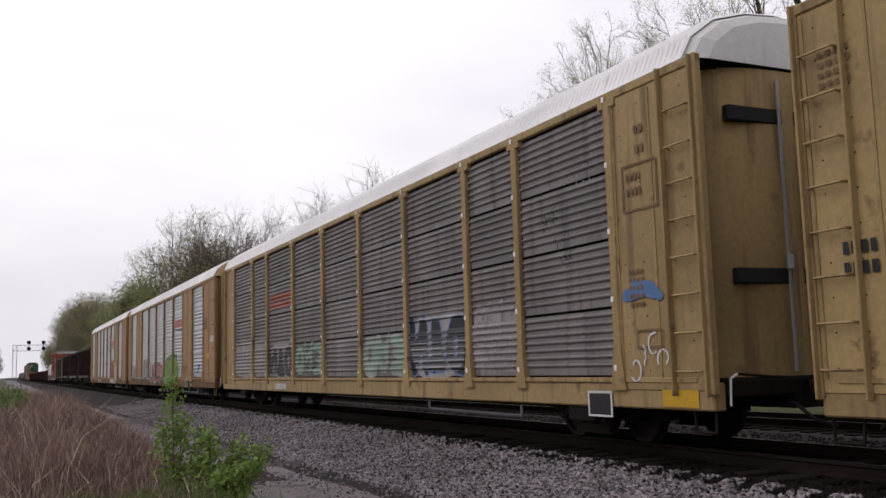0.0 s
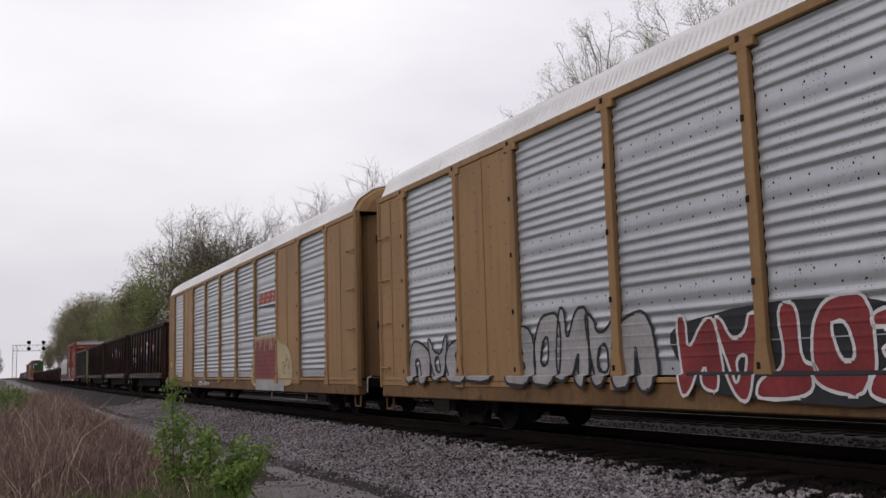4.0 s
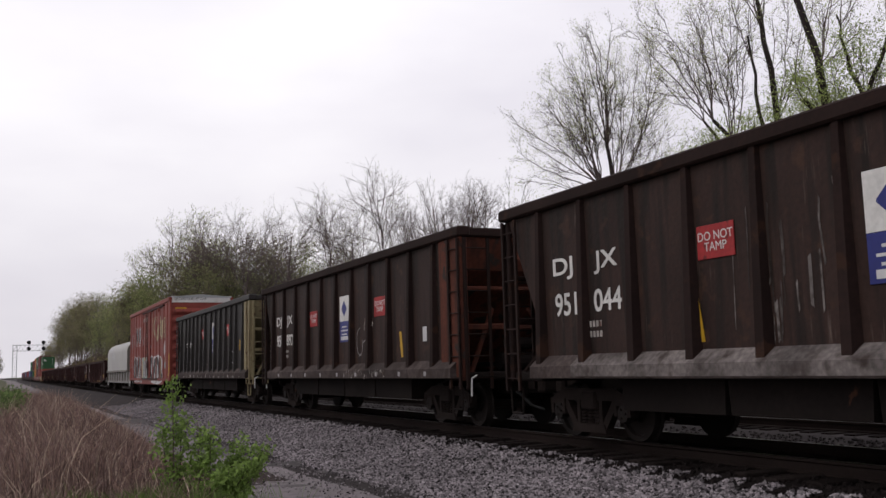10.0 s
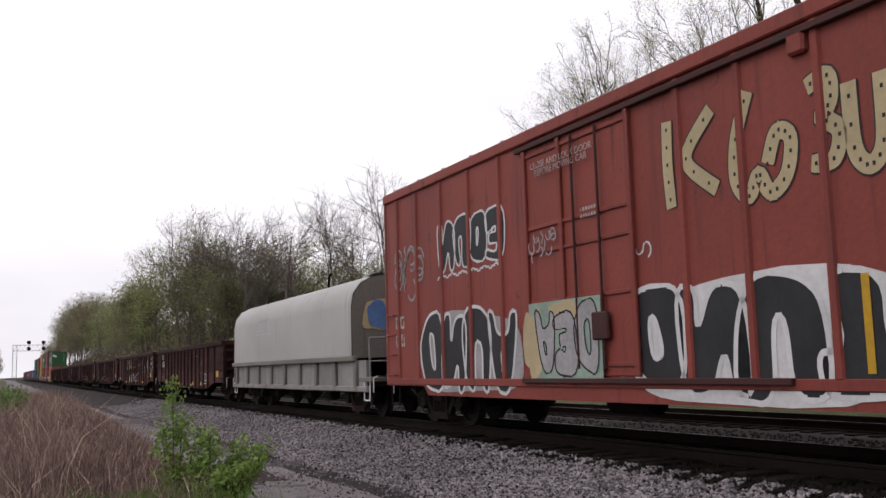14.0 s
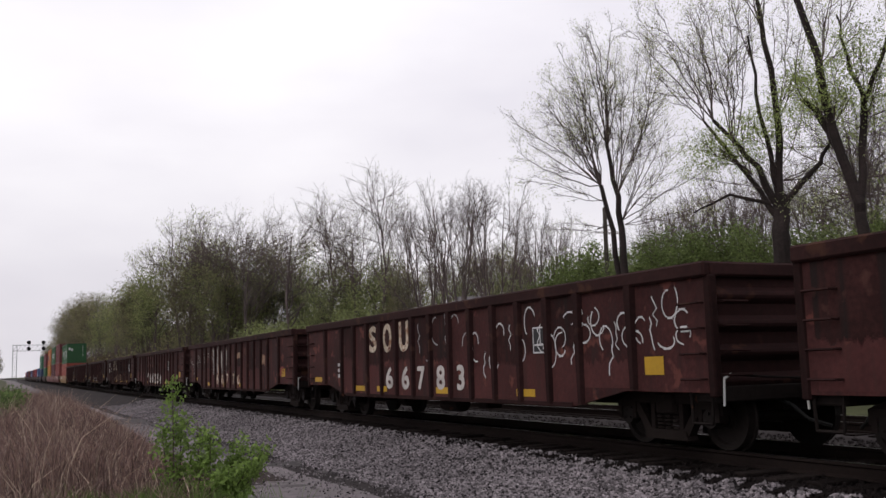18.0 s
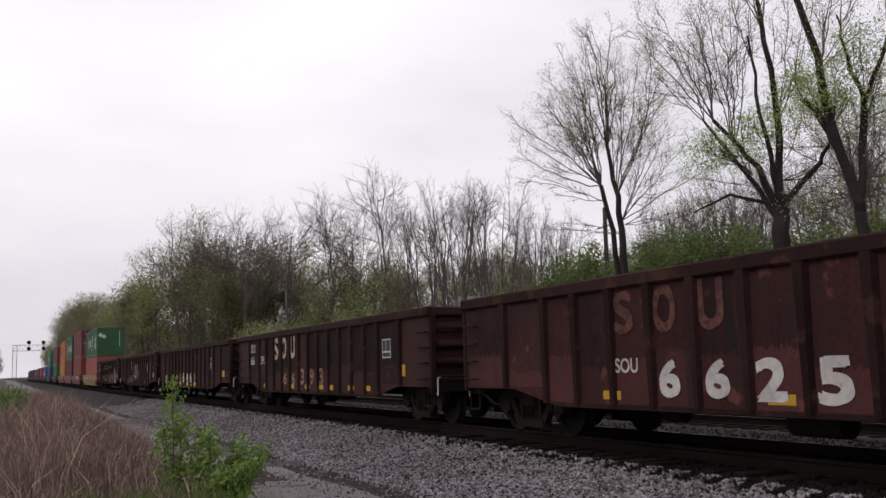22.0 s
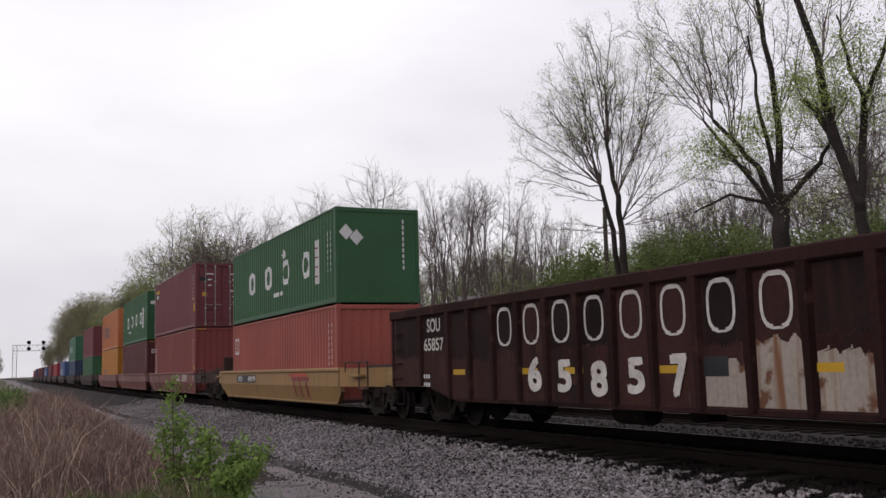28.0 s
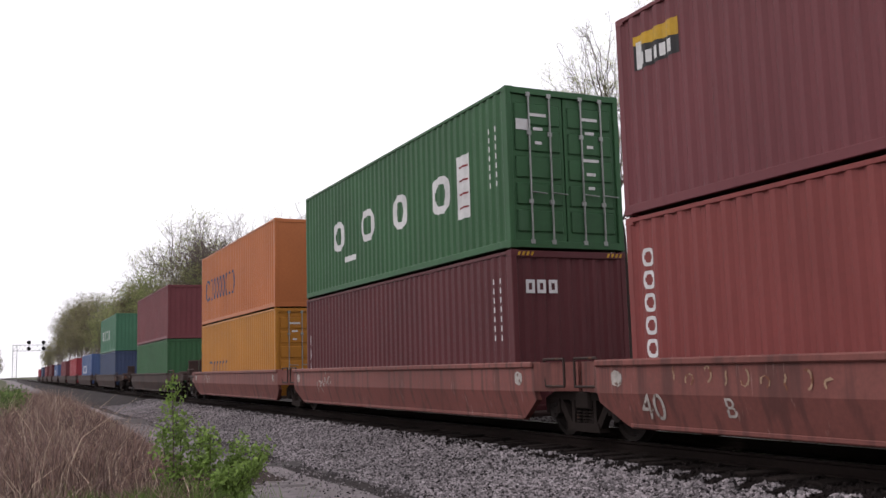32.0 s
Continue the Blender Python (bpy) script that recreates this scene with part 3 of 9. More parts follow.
def frame_mesh():
    """A cast side frame with its two openings and coil springs."""
    s = Shape()
    x0, x1 = -0.06, 0.06
    s.prism([(-1.12, 0.46), (-0.62, 0.60), (0.62, 0.60), (1.12, 0.46), (1.12, 0.62), (0.70, 0.78), (-0.70, 0.78), (-1.12, 0.62)], x0, x1, "x")
    s.prism([(-0.78, 0.62), (-0.62, 0.62), (-0.30, 0.20), (-0.42, 0.16)], x0, x1, "x")
    s.prism([(0.78, 0.62), (0.62, 0.62), (0.30, 0.20), (0.42, 0.16)], x0, x1, "x")
    s.prism([(-0.46, 0.12), (0.46, 0.12), (0.40, 0.25), (-0.40, 0.25)], x0 - 0.03, x1 + 0.03, "x")
    for y in (-0.30, 0.30):
        s.box(x0, y - 0.04, 0.25, x1, y + 0.04, 0.62)
    for y in (-0.17, 0.0, 0.17):
        for i in range(5):
            s.rod((0, y, 0.26 + i * 0.05), (0, y, 0.29 + i * 0.05), 0.07, 8)
    s.box(x0, -0.22, 0.50, x1 + 0.02, 0.22, 0.61)
    for y in (-0.87, 0.87):
        s.prism([(y - 0.20, 0.62), (y + 0.20, 0.62), (y + 0.20, 0.38), (y + 0.13, 0.38), (y + 0.13, 0.54), (y - 0.13, 0.54), (y - 0.13, 0.38), (y - 0.20, 0.38)], x0 - 0.02, x1 + 0.02, "x")
    return s.mesh("side_frame", "truck_iron")


def bolster_mesh():
    s = Shape()
    s.cbox(-1.1, -0.2, 0.46, 1.1, 0.2, 0.74, 0.03)
    for y in (-0.42, 0.42):
        s.box(-0.75, y - 0.05, 0.36, 0.75, y + 0.05, 0.46)
    for k in (-1, 1):
        for y in (-0.42, 0.42):
            s.box(k * 0.72 - 0.06, y - 0.03, 0.2, k * 0.72 + 0.06, y + 0.03, 0.55)
    return s.mesh("truck", "truck_iron")


WHEELSET, TREAD, SIDE_FRAME, BOLSTER = wheel_mesh(), tread_mesh(), frame_mesh(), bolster_mesh()


def add_truck(car, y, centre):
    """A two-axle truck under a car at y; its wheels turn."""
    t = part("truck", BOLSTER, None, car, m=pose(0, y, 0))
    for k in (-1, 1):
        part("side_frame", SIDE_FRAME, None, t, m=pose(k * 1.0, 0, 0))
    for a in (-0.87, 0.87):
        w = part("wheelset", WHEELSET, None, t, m=pose(0, a, 0.42))
        WHEELS.append((w, a, centre))


def coupler(car, y, k):
    """Coupler, its shank and the air hose at one end; k: -1 at the leading end, 1 at the trailing one."""
    s = Shape()
    s.cbox(-0.10, min(y, y + k * 0.55), 0.70, 0.10, max(y, y + k * 0.55), 0.90, 0.02)
    s.cbox(-0.20, min(y + k * 0.45, y + k * 0.72), 0.64, 0.16, max(y + k * 0.45, y + k * 0.72), 0.96, 0.05)
    part("coupler", s, "truck_iron", car)
    h = Shape()
    h.rods([(-0.35, y, 0.66), (-0.38, y + k * 0.25, 0.6), (-0.3, y + k * 0.45, 0.42), (-0.15, y + k * 0.66, 0.34)], 0.025, 6)
    part("air_hose", h, "rubber", car)


def cut_lever(car, y, k, x=-1.45):
    s = Shape()
    s.rods([(x, y + k * 0.12, 0.62), (x, y + k * 0.14, 0.95), (x + 0.10, y + k * 0.15, 1.0)], 0.016, 6)
    part("uncoupling_lever", s, "white_rod", car)
    s = Shape()
    s.rods([(x + 0.10, y + k * 0.15, 1.0), (x + 0.7, y + k * 0.15, 0.95), (-0.2, y + k * 0.3, 0.92)], 0.016, 6)
    part("lever_rod", s, "black_iron", car)


def ladder(car, x, y, z0, z1, width, rungs, mat, along="y", out=-0.09, name="rung"):
    """Grab irons standing off a side (along y) or an end (along x), one above the other."""
    s = Shape()
    if along == "y":
        s.rods([(0, 0, 0), (out, 0.02, 0), (out, width - 0.02, 0), (0, width, 0)], 0.016, 5)
    else:
        s.rods([(0, 0, 0), (0.02, out, 0), (width - 0.02, out, 0), (width, 0, 0)], 0.016, 5)
    me = s.mesh(name, mat)
    for i in range(rungs):
        part(name, me, None, car, m=pose(x, y, z0 + (z1 - z0) * (i + 0.3) / rungs))


def stile_ladder(car, x, y, z0, z1, width, rungs, mat, along="y"):
    """An upright ladder: its first stile carries the other one and the rungs."""
    s = Shape()
    s.box(*((x - 0.02, y - 0.03) if along == "y" else (x - 0.03, y - 0.02)), z0, *((x + 0.02, y + 0.03) if along == "y" else (x + 0.03, y + 0.02)), z1)
    first = part("ladder", s, mat, car)
    s = Shape()
    if along == "y":
        s.box(x - 0.02, y + width - 0.03, z0, x + 0.02, y + width + 0.03, z1)
    else:
        s.box(x + width - 0.03, y - 0.02, z0, x + width + 0.03, y + 0.02, z1)
    part("stile", s, mat, first)
    for i in range(rungs):
        z = z0 + (z1 - z0) * (i + 0.5) / rungs
        s = Shape()
        s.rod((x, y, z), (x, y + width, z) if along == "y" else (x + width, y, z), 0.014, 5)
        part("rung", s, mat, first)
    return first


def step_stirrup(car, x, y, z, w=0.4, drop=0.42, mat="black_iron"):
    s = Shape()
    s.rods([(x, y, z), (x, y + 0.02, z - drop), (x, y + w - 0.02, z - drop), (x, y + w, z)], 0.02, 5)
    part("step", s, mat, car)


# ---- autoracks ----
RACK_LEN = 27.2
RIB_HIGH = 0.06


def rack_fold(z, style):
    """How far a panel's face stands out at height z above the panel's foot."""
    if style == "grey":
        u = (z % 0.94) / 0.94
        return RIB_HIGH * max(0.0, math.sin(u * 8 * 2 * math.pi)) ** 0.8 * 0.6 if 0.06 < u < 0.94 else 0.0
    u = (z - 0.165) % 1.01
    if z < 0.165:
        return 0.0
    if u < 0.735:
        return 0.34 * RIB_HIGH * math.sin(((u / 0.147) % 1.0) * math.pi) ** 2.4
    return 0.2 * RIB_HIGH * math.sin((u - 0.735) / 0.275 * math.pi) ** 2


def rack_panel(name, length, z0, z1, style, mat):
    """A folded sheet with holes' rows left plain; foot at z0, face towards -x, with a turned edge."""
    s = Shape()
    n = max(8, round((z1 - z0) / (0.0148 if style == "grey" else 0.0213)))
    rows = []
    for i in range(n + 1):
        z = z0 + (z1 - z0) * i / n
        x = -rack_fold(z, style)
        rows.append([(x, 0.0, z), (x, length, z)])
    s.sheet(rows)
    s.add([(0.03, 0, z0), (0.03, length, z0), (0.03, length, z1), (0.03, 0, z1)], [(0, 1, 2, 3)])
    for y in (0.0, length):
        s.add([(0.03, y, z0), (0, y, z0), (0, y, z1), (0.03, y, z1)], [(0, 1, 2, 3)])
    for z in (z0, z1):
        s.add([(0.03, 0, z), (0.03, length, z), (0, length, z), (0, 0, z)], [(0, 1, 2, 3)])
    return s.mesh(name, mat)


def bolts_mesh(length, mat):
    s = Shape()
    rng = random.Random(4)
    for z in (0.08, 0.95, 1.12, 1.96, 2.13, 2.97, 3.14):
        for i in range(9):
            y = (i + 0.5 + rng.uniform(-0.2, 0.2)) / 9 * length
            s.box(-0.008, y - 0.009, z - 0.013, 0.0, y + 0.009, z + 0.013)
    return s.mesh("bolt_row", mat)


def holes_mesh(length):
    """Rows of small dark round holes punched in the plain bands."""
    s = Shape()
    for z in [0.07 + 0.0725 * j for j in range(51)]:
        for i in range(int(length / 0.075)):
            y = 0.06 + i * 0.075
            if (i // 5 + int(z * 2.1)) % 3 == 1 and (i * 7 + int(z * 40)) % 5:
                x = -rack_fold(z, "silver") - 0.003
                s.add([(x, y, z - 0.011), (x, y + 0.005, z), (x, y, z + 0.011), (x, y - 0.005, z)], [(0, 1, 2, 3)])
    return s.mesh("hole_row", "rubber")


RACK_MESH = {}


def autorack(lead, style, body, label, door, door_top, bays, plain):
    """A closed car carrier. bays: spans of panels from the leading end; plain: spans of flat sheet."""
    centre = lead + RACK_LEN / 2
    car = thing("autorack_wagon", label, "rail wagon", "autoracks of the train")
    MOVES.append((car, centre, 0.0))
    h = RACK_LEN / 2
    z_foot, z_top = 0.98, 4.86
    # frame
    s = Shape()
    for k in (-1, 1):
        s.cbox(k * 1.5 - 0.1, -h + 0.05, 0.56, k * 1.5 + 0.1, h - 0.05, 0.90, 0.02)
    part("side_sill", s, "rack_sill" if style == "silver" else body, car)
    s = Shape()
    s.box(-0.35, -h, 0.55, 0.35, h, 0.85)
    s.box(-1.4, -h + 0.02, 0.86, 1.4, h - 0.02, 0.95)
    for i in range(17):
        y = -h + 1 + i * (2 * h - 2) / 16
        s.box(-1.4, y - 0.06, 0.6, 1.4, y + 0.06, 0.86)
    part("underframe", s, "black_iron", car)
    for k in (-1, 1):
        s = Shape()
        s.cbox(k * 1.58 - 0.05, -h, z_top, k * 1.58 + 0.05, h, z_top + 0.13, 0.02)
        part("top_rail", s, body, car)
        s = Shape()
        s.cbox(k * 1.59 - 0.04, -h + 0.3, 0.90, k * 1.59 + 0.04, h - 0.3, z_foot - 0.01, 0.01)
        part("bottom_rail", s, body, car)
    # roof: a folded skin over five slopes
    prof = [(-1.62, 4.99), (-1.44, 5.30), (-1.05, 5.58), (-0.5, 5.73), (0.0, 5.77), (0.5, 5.73), (1.05, 5.58), (1.44, 5.30), (1.62, 4.99)]
    rows, n = [], 940
    for i in range(n + 1):
        y = -h + 0.25 + (2 * h - 0.5) * i / n
        d = 0.035 if (i // 2) % 2 else 0.0
        rows.append([(x * (1 + (d * 0.6 if abs(x) < 1.6 else 0)), y, z + (d if abs(x) < 1.6 else 0)) for x, z in prof])
    s = Shape()
    s.sheet(rows)
    part("roof", s, "rack_roof", car)
    s = Shape()
    s.prism([(x * 0.97, z - 0.06) for x, z in prof], -h + 0.3, h - 0.3)
    part("roof_lining", s, "black_iron", car)
    # sides
    posts = sorted({a for b in bays for a in b})
    for k in (-1, 1):
        face = Matrix.Identity(4) if k < 0 else Matrix.Rotation(math.pi, 4, "Z")
        for a, b in bays:
            length = round(b - a - 0.2, 2)
            y_at = -h + a + 0.1
            put = lambda z: Matrix.Translation((k * 1.56, y_at if k < 0 else y_at + length, z)) @ face
            if style == "grey":
                key = ("grey", length)
                if key not in RACK_MESH:
                    RACK_MESH[key] = rack_panel("side_panel", length, 0.0, 0.92, "grey", "rack_grey")
                for r in range(4):
                    part("side_panel", RACK_MESH[key], None, car, m=put(z_foot + 0.02 + r * 0.966))
                s_key = ("bolt", length)
            else:
                key = ("silver", length)
                if key not in RACK_MESH:
                    RACK_MESH[key] = rack_panel("side_panel", length, 0.0, z_top - z_foot - 0.03, "silver", "rack_silver")
                    RACK_MESH["bolt", length] = bolts_mesh(length, "black_iron")
                    RACK_MESH["hole", length] = holes_mesh(length)
                p = part("side_panel", RACK_MESH[key], None, car, m=put(z_foot + 0.02))
                if k < 0:
                    tagged(part("bolt_row", RACK_MESH["bolt", length], None, p), kind="stuff")
                    tagged(part("hole_row", RACK_MESH["hole", length], None, p), kind="stuff")
        for a in posts:
            y = -h + a
            s = Shape()
            x = k * 1.6
            s.cbox(x - 0.045, y - 0.085, 1.35, x + 0.045, y + 0.085, z_top + 0.02, 0.012)
            s.prism([(y - 0.085, 1.36), (y + 0.085, 1.36), (y + 0.17, 0.80), (y - 0.17, 0.80)], x - 0.05, x + 0.05, "x")
            s.cbox(x - 0.047, y - 0.2, z_top - 0.1, x + 0.047, y + 0.2, z_top + 0.01, 0.01)
            post = part("post", s, body, car)
            if k < 0:
                if ("gusset", style) not in RACK_MESH:
                    RACK_MESH["gusset", style] = Shape().cbox(-0.012, -0.03, -0.04, 0.0, 0.03, 0.04, 0.006).mesh("gusset", "rack_roof" if style == "grey" else "truck_iron")
                for r in range(5):
                    part("gusset", RACK_MESH["gusset", style], None, post, m=pose(x - 0.045, y + 0.05, 1.1 + r * 0.95))
        for a, b in plain:
            s = Shape()
            x = k * 1.585
            s.cbox(x - 0.03, -h + a, 0.80, x + 0.03, -h + b, z_top, 0.012)
            sheet = part("side_sheet", s, body, car)
            if k < 0:
                e = Shape()
                for y in (a + 0.06, (a + b) / 2, b - 0.06):
                    e.box(x - 0.042, -h + y - 0.02, 0.95, x - 0.029, -h + y + 0.02, z_top - 0.05)
                part("seam", e, body, sheet)
                e = Shape()
                for i in range(11):
                    for y in (a + 0.22, a + (b - a) * 0.36, a + (b - a) * 0.64, b - 0.22):
                        e.box(x - 0.036, -h + y - 0.008, 1.05 + i * 0.36, x - 0.029, -h + y + 0.008, 1.066 + i * 0.36)
                tagged(part("rivet_row", e, "truck_iron", sheet), kind="stuff")
    # inside: a dark lining so that no light shows through the joints
    s = Shape()
    s.box(-1.5, -h + 0.5, 0.96, 1.5, h - 0.5, 4.95)
    part("lining", s, "black_iron", car)
    # ends: two curved door leaves under a rounded hood
    for k in (-1, 1):
        y = k * h
        for q in (-1, 1):
            rows = []
            for z in (0.95, 1.8, 2.7, 3.6, 4.2, 4.95):
                row = []
                for i in range(9):
                    t = i / 8 * math.pi / 2
                    row.append((q * 1.36 * math.sin(t) ** 0.8, y - k * (0.75 - 0.62 * math.cos(t)), z))
                rows.append(row)
            s = Shape()
            s.sheet(rows)
            leaf = part("end_door", s, door, car)
            if k < 0:
                for z in (2.22, 4.32):
                    e = Shape()
                    e.cbox(min(q * 0.1, q * 1.02), y + 0.12, z - 0.1, max(q * 0.1, q * 1.02), y + 0.24, z + 0.1, 0.015)
                    part("door_bracket", e, "rubber", leaf)
                e = Shape()
                e.rod((q * 0.18, y + 0.10, 1.0), (q * 0.18, y + 0.10, 4.8), 0.025, 6)
                e.cbox(q * 0.18 - 0.05, y + 0.06, 2.3, q * 0.18 + 0.05, y + 0.12, 2.5, 0.01)
                part("lock_bar", e, "galv", leaf)
        rows = []
        for f, back in ((1.0, 0.32), (0.93, 0.16), (0.8, 0.10)):
            rows.append([(x * f, y - k * back, 4.95 + (z - 4.95) * f) for x, z in prof])
        s = Shape()
        s.sheet(rows)
        c = len(prof)
        s.add([(x * 0.8, y - k * 0.10, 4.95 + (z - 4.95) * 0.8) for x, z in prof], [tuple(range(c))])
        part("roof_end", s, door_top, car)
        for q in (-1, 1):
            s = Shape()
            x = q * 1.58
            s.cbox(x - 0.06, y - 0.10 if k > 0 else y, 0.75, x + 0.06, y if k > 0 else y + 0.10, 5.0, 0.02)
            s.prism([(x, y - k * 0.1), (x - q * 0.24, y - k * 0.34), (x - q * 0.24, y - k * 0.40), (x, y - k * 0.2)], 0.95, 4.95, "z")
            part("corner_post", s, body, car)
            ladder(car, x + (0 if q < 0 else 0), (y + 0.12) if k < 0 else (y - 0.62), 0.9, 4.7, 0.48, 8 if style == "grey" else 4, body, "y", q * (0.12 if style == "grey" else 0.10))
        if style == "grey":
            for d in (0.05, 0.68):
                s = Shape()
                s.cbox(-1.7, min(y - k * d, y - k * (d + 0.035)), 0.74, -1.6, max(y - k * d, y - k * (d + 0.035)), 4.98, 0.008)
                part("ladder_flange", s, body, car)
        s = Shape()
        s.cbox(-1.4, min(y, y - k * 0.5), 0.72, 1.4, max(y, y - k * 0.5), 0.93, 0.02)
        part("end_sill", s, "black_iron", car)
        coupler(car, y - k * 0.2, k)
        cut_lever(car, y - k * 0.1, k, -1.4)
        step_stirrup(car, -1.52, y - 0.5 if k > 0 else y + 0.1, 0.6, drop=0.3, mat="rack_sill" if style == "silver" else "black_iron")
        # wheel guard and slot by the truck
        s = Shape()
        s.cbox(-1.55, y - k * 3.0 - 0.35, 0.34, -1.50, y - k * 3.0 + 0.35, 0.60, 0.01)
        part("sill_plate", s, "black_iron", car)
        add_truck(car, y - k * 3.4, centre)
    s = Shape()
    s.rods([(-1.3, -h + 5.2, 0.5), (-1.3, -h + 5.2, 0.32), (-1.3, -h + 9.0, 0.34), (-1.3, -h + 9.0, 0.5)], 0.025, 6)
    part("brake_pipe", s, "galv", car)
    return car


GREY_BAYS = [(1.9, 4.6), (4.6, 6.5), (6.5, 9.4), (9.4, 12.2), (12.2, 15.0), (15.0, 17.8), (17.8, 20.7), (20.7, 22.6), (22.6, 25.3)]
GREY_PLAIN = [(0.1, 1.85), (25.35, 27.1)]
SILVER_BAYS = [(2.35, 4.9), (7.2, 9.97), (9.97, 12.74), (12.74, 15.51), (15.51, 18.28), (18.28, 21.05), (23.2, 25.75)]
SILVER_PLAIN = [(0.1, 2.3), (4.95, 7.15), (21.1, 23.15), (25.8, 27.1)]


def rack_skin(style):
    return lambda y, z: -1.56 - rack_fold(max(0.0, z - 1.0) if style == "silver" else max(0.0, (z - 1.0) % 0.966), style)


def sheet_skin(y, z):
    return -1.63


def rack_logo(car, y0, y1, z0, z1, skin, dark=True):
    """A maker's slanted mark as five plain leaning blocks over a dark bar."""
    w = (y1 - y0) / 4
    for i in range(4):
        a = y0 + i * w
        lean = -0.14
        paint("logo_block", [rect(a + 0.05, z0, a + w - 0.06, z1, lean), rect(a + 0.18, z0 + (z1 - z0) * 0.42, a + w - 0.2, z0 + (z1 - z0) * 0.6, lean * 0.2)], "logo_red", car, skin)
    if dark:
        paint("logo_bar", [[(y0, z0 - 0.22), (y1, z0 - 0.10), (y1, z0 - 0.06), (y0, z0 - 0.08)]], "logo_dark", car, skin)


rack_h = RACK_LEN / 2
rack_a = autorack(-199.1, "grey", "rack_tan", "tan autorack wagon with grey folded side panels", "rack_tan", "door_white", GREY_BAYS, GREY_PLAIN)
marks(rack_a, sheet_skin, rack_h - 0.5, 2.2, 2, 4, 0.13, 0.08, "logo_dark", 0.08)
marks(rack_a, sheet_skin, rack_h - 0.35, 4.3, 4, 4, 0.06, 0.05, "rack_mark", 0.08)
rack_b = autorack(-170.35, "grey", "rack_tan", "tan autorack wagon with dull grey folded panels and faded spray paint", "rack_tan", "door_white", GREY_BAYS, GREY_PLAIN)
g_skin, s_skin = rack_skin("grey"), rack_skin("silver")
marks(rack_b, sheet_skin, -rack_h + 1.55, 2.35, 5, 4, 0.06, 0.05, "rack_mark", 0.06)
marks(rack_b, sheet_skin, -rack_h + 1.3, 4.25, 2, 2, 0.11, 0.16, "rack_mark", 0.08)
paint("notice_frame", ring(-rack_h + 0.85, 3.2, -rack_h + 1.62, 3.85, 0.03), "rack_mark", rack_b, sheet_skin)
marks(rack_b, sheet_skin, -rack_h + 1.52, 3.62, 2, 4, 0.10, 0.1, "rack_mark", 0.06)
paint("notice_frame", ring(-rack_h + 0.9, 1.35, -rack_h + 1.45, 1.6, 0.02), "rack_mark", rack_b, sheet_skin)
paint("graffiti_patch", [blob(-rack_h + 1.3, 2.12, 0.3, 0.16, random.Random(3), rough=0.6)], "spray_blue", rack_b, sheet_skin)
scrawl(rack_b, sheet_skin, -rack_h + 0.8, 0.95, -rack_h + 1.6, 1.5, 4, "spray_white", 12, 0.03)
paint("conspicuity_label", ring(-rack_h + 2.1, 0.42, -rack_h + 2.7, 0.78, 0.04), "spray_white", rack_b, lambda y, z: -1.62)
paint("conspicuity_label", [rect(-rack_h + 2.14, 0.46, -rack_h + 2.66, 0.74)], "logo_dark", rack_b, lambda y, z: -1.621)
paint("reflector", [rect(-rack_h + 0.3, 0.6, -rack_h + 1.0, 0.86)], "yellow_tape", rack_b, lambda y, z: -1.61)
GREY_ART = {1: ("spray_faint", None, "spray_faint"), 2: ("spray_black", "spray_blue", "spray_pale"), 3: ("spray_mint", "spray_pale", ""), 5: ("spray_mint", "spray_black", ""), 6: ("spray_black", "spray_pale", "spray_faint"), 7: ("spray_faint", "spray_pale", "spray_faint"), 8: ("spray_faint", None, "spray_faint")}
for i, (fill, edge, back) in GREY_ART.items():
    a, b = GREY_BAYS[i]
    block_piece(rack_b, g_skin, -rack_h + a + 0.15, 1.04, -rack_h + b - 0.15, 1.95 if i in (3, 5, 6) else 2.2, (1, 0, 4) if i % 2 else (2, 5, 1), fill, edge, 40 + i, 0.035, back)
for i, (y, z, r) in enumerate(((2.6, 3.9, 0.3), (3.4, 3.0, 0.25), (3.6, 3.35, 0.3), (8.0, 2.6, 0.3), (3.3, 2.9, 0.22), (24.0, 2.6, 0.3))):
    scrawl(rack_b, g_skin, -rack_h + y - r, z - 0.2, -rack_h + y + r, z + 0.3, 3, "logo_dark" if i in (2, 4) else "spray_faint", 400 + i, 0.025)
rack_logo(rack_b, -rack_h + 17.95, -rack_h + 20.5, 3.1, 3.5, g_skin, False)
marks(rack_b, lambda y, z: -1.61, rack_h - 7.5, 0.63, 1, 9, 0.17, 0, "spray_white")
rack_c = autorack(-141.7, "silver", "rack_orange", "rusty tan autorack wagon with silver folded panels and green graffiti", "door_grey", "rack_tan", SILVER_BAYS, SILVER_PLAIN)
c_skin = lambda y, z: min(s_skin(y, z), -1.66 if z < 1.0 else -1.575)
block_piece(rack_c, c_skin, -rack_h + 8.8, 0.66, -rack_h + 12.4, 2.05, (1, 3, 0, 1), "spray_green", "spray_black", 61, 0.05, "spray_green")
block_piece(rack_c, c_skin, -rack_h + 13.3, 0.75, -rack_h + 17.0, 1.75, (2, 0, 5, 1, 4), "spray_red", "spray_white", 62, 0.04, "spray_black")
block_piece(rack_c, c_skin, -rack_h + 17.5, 0.85, -rack_h + 21.4, 1.9, (4, 1, 2, 0, 3), "spray_pale", "spray_black", 63, 0.05)
block_piece(rack_c, c_skin, -rack_h + 22.0, 0.9, -rack_h + 25.6, 1.7, (3, 0, 1, 5), "spray_pale", "spray_black", 66, 0.05)
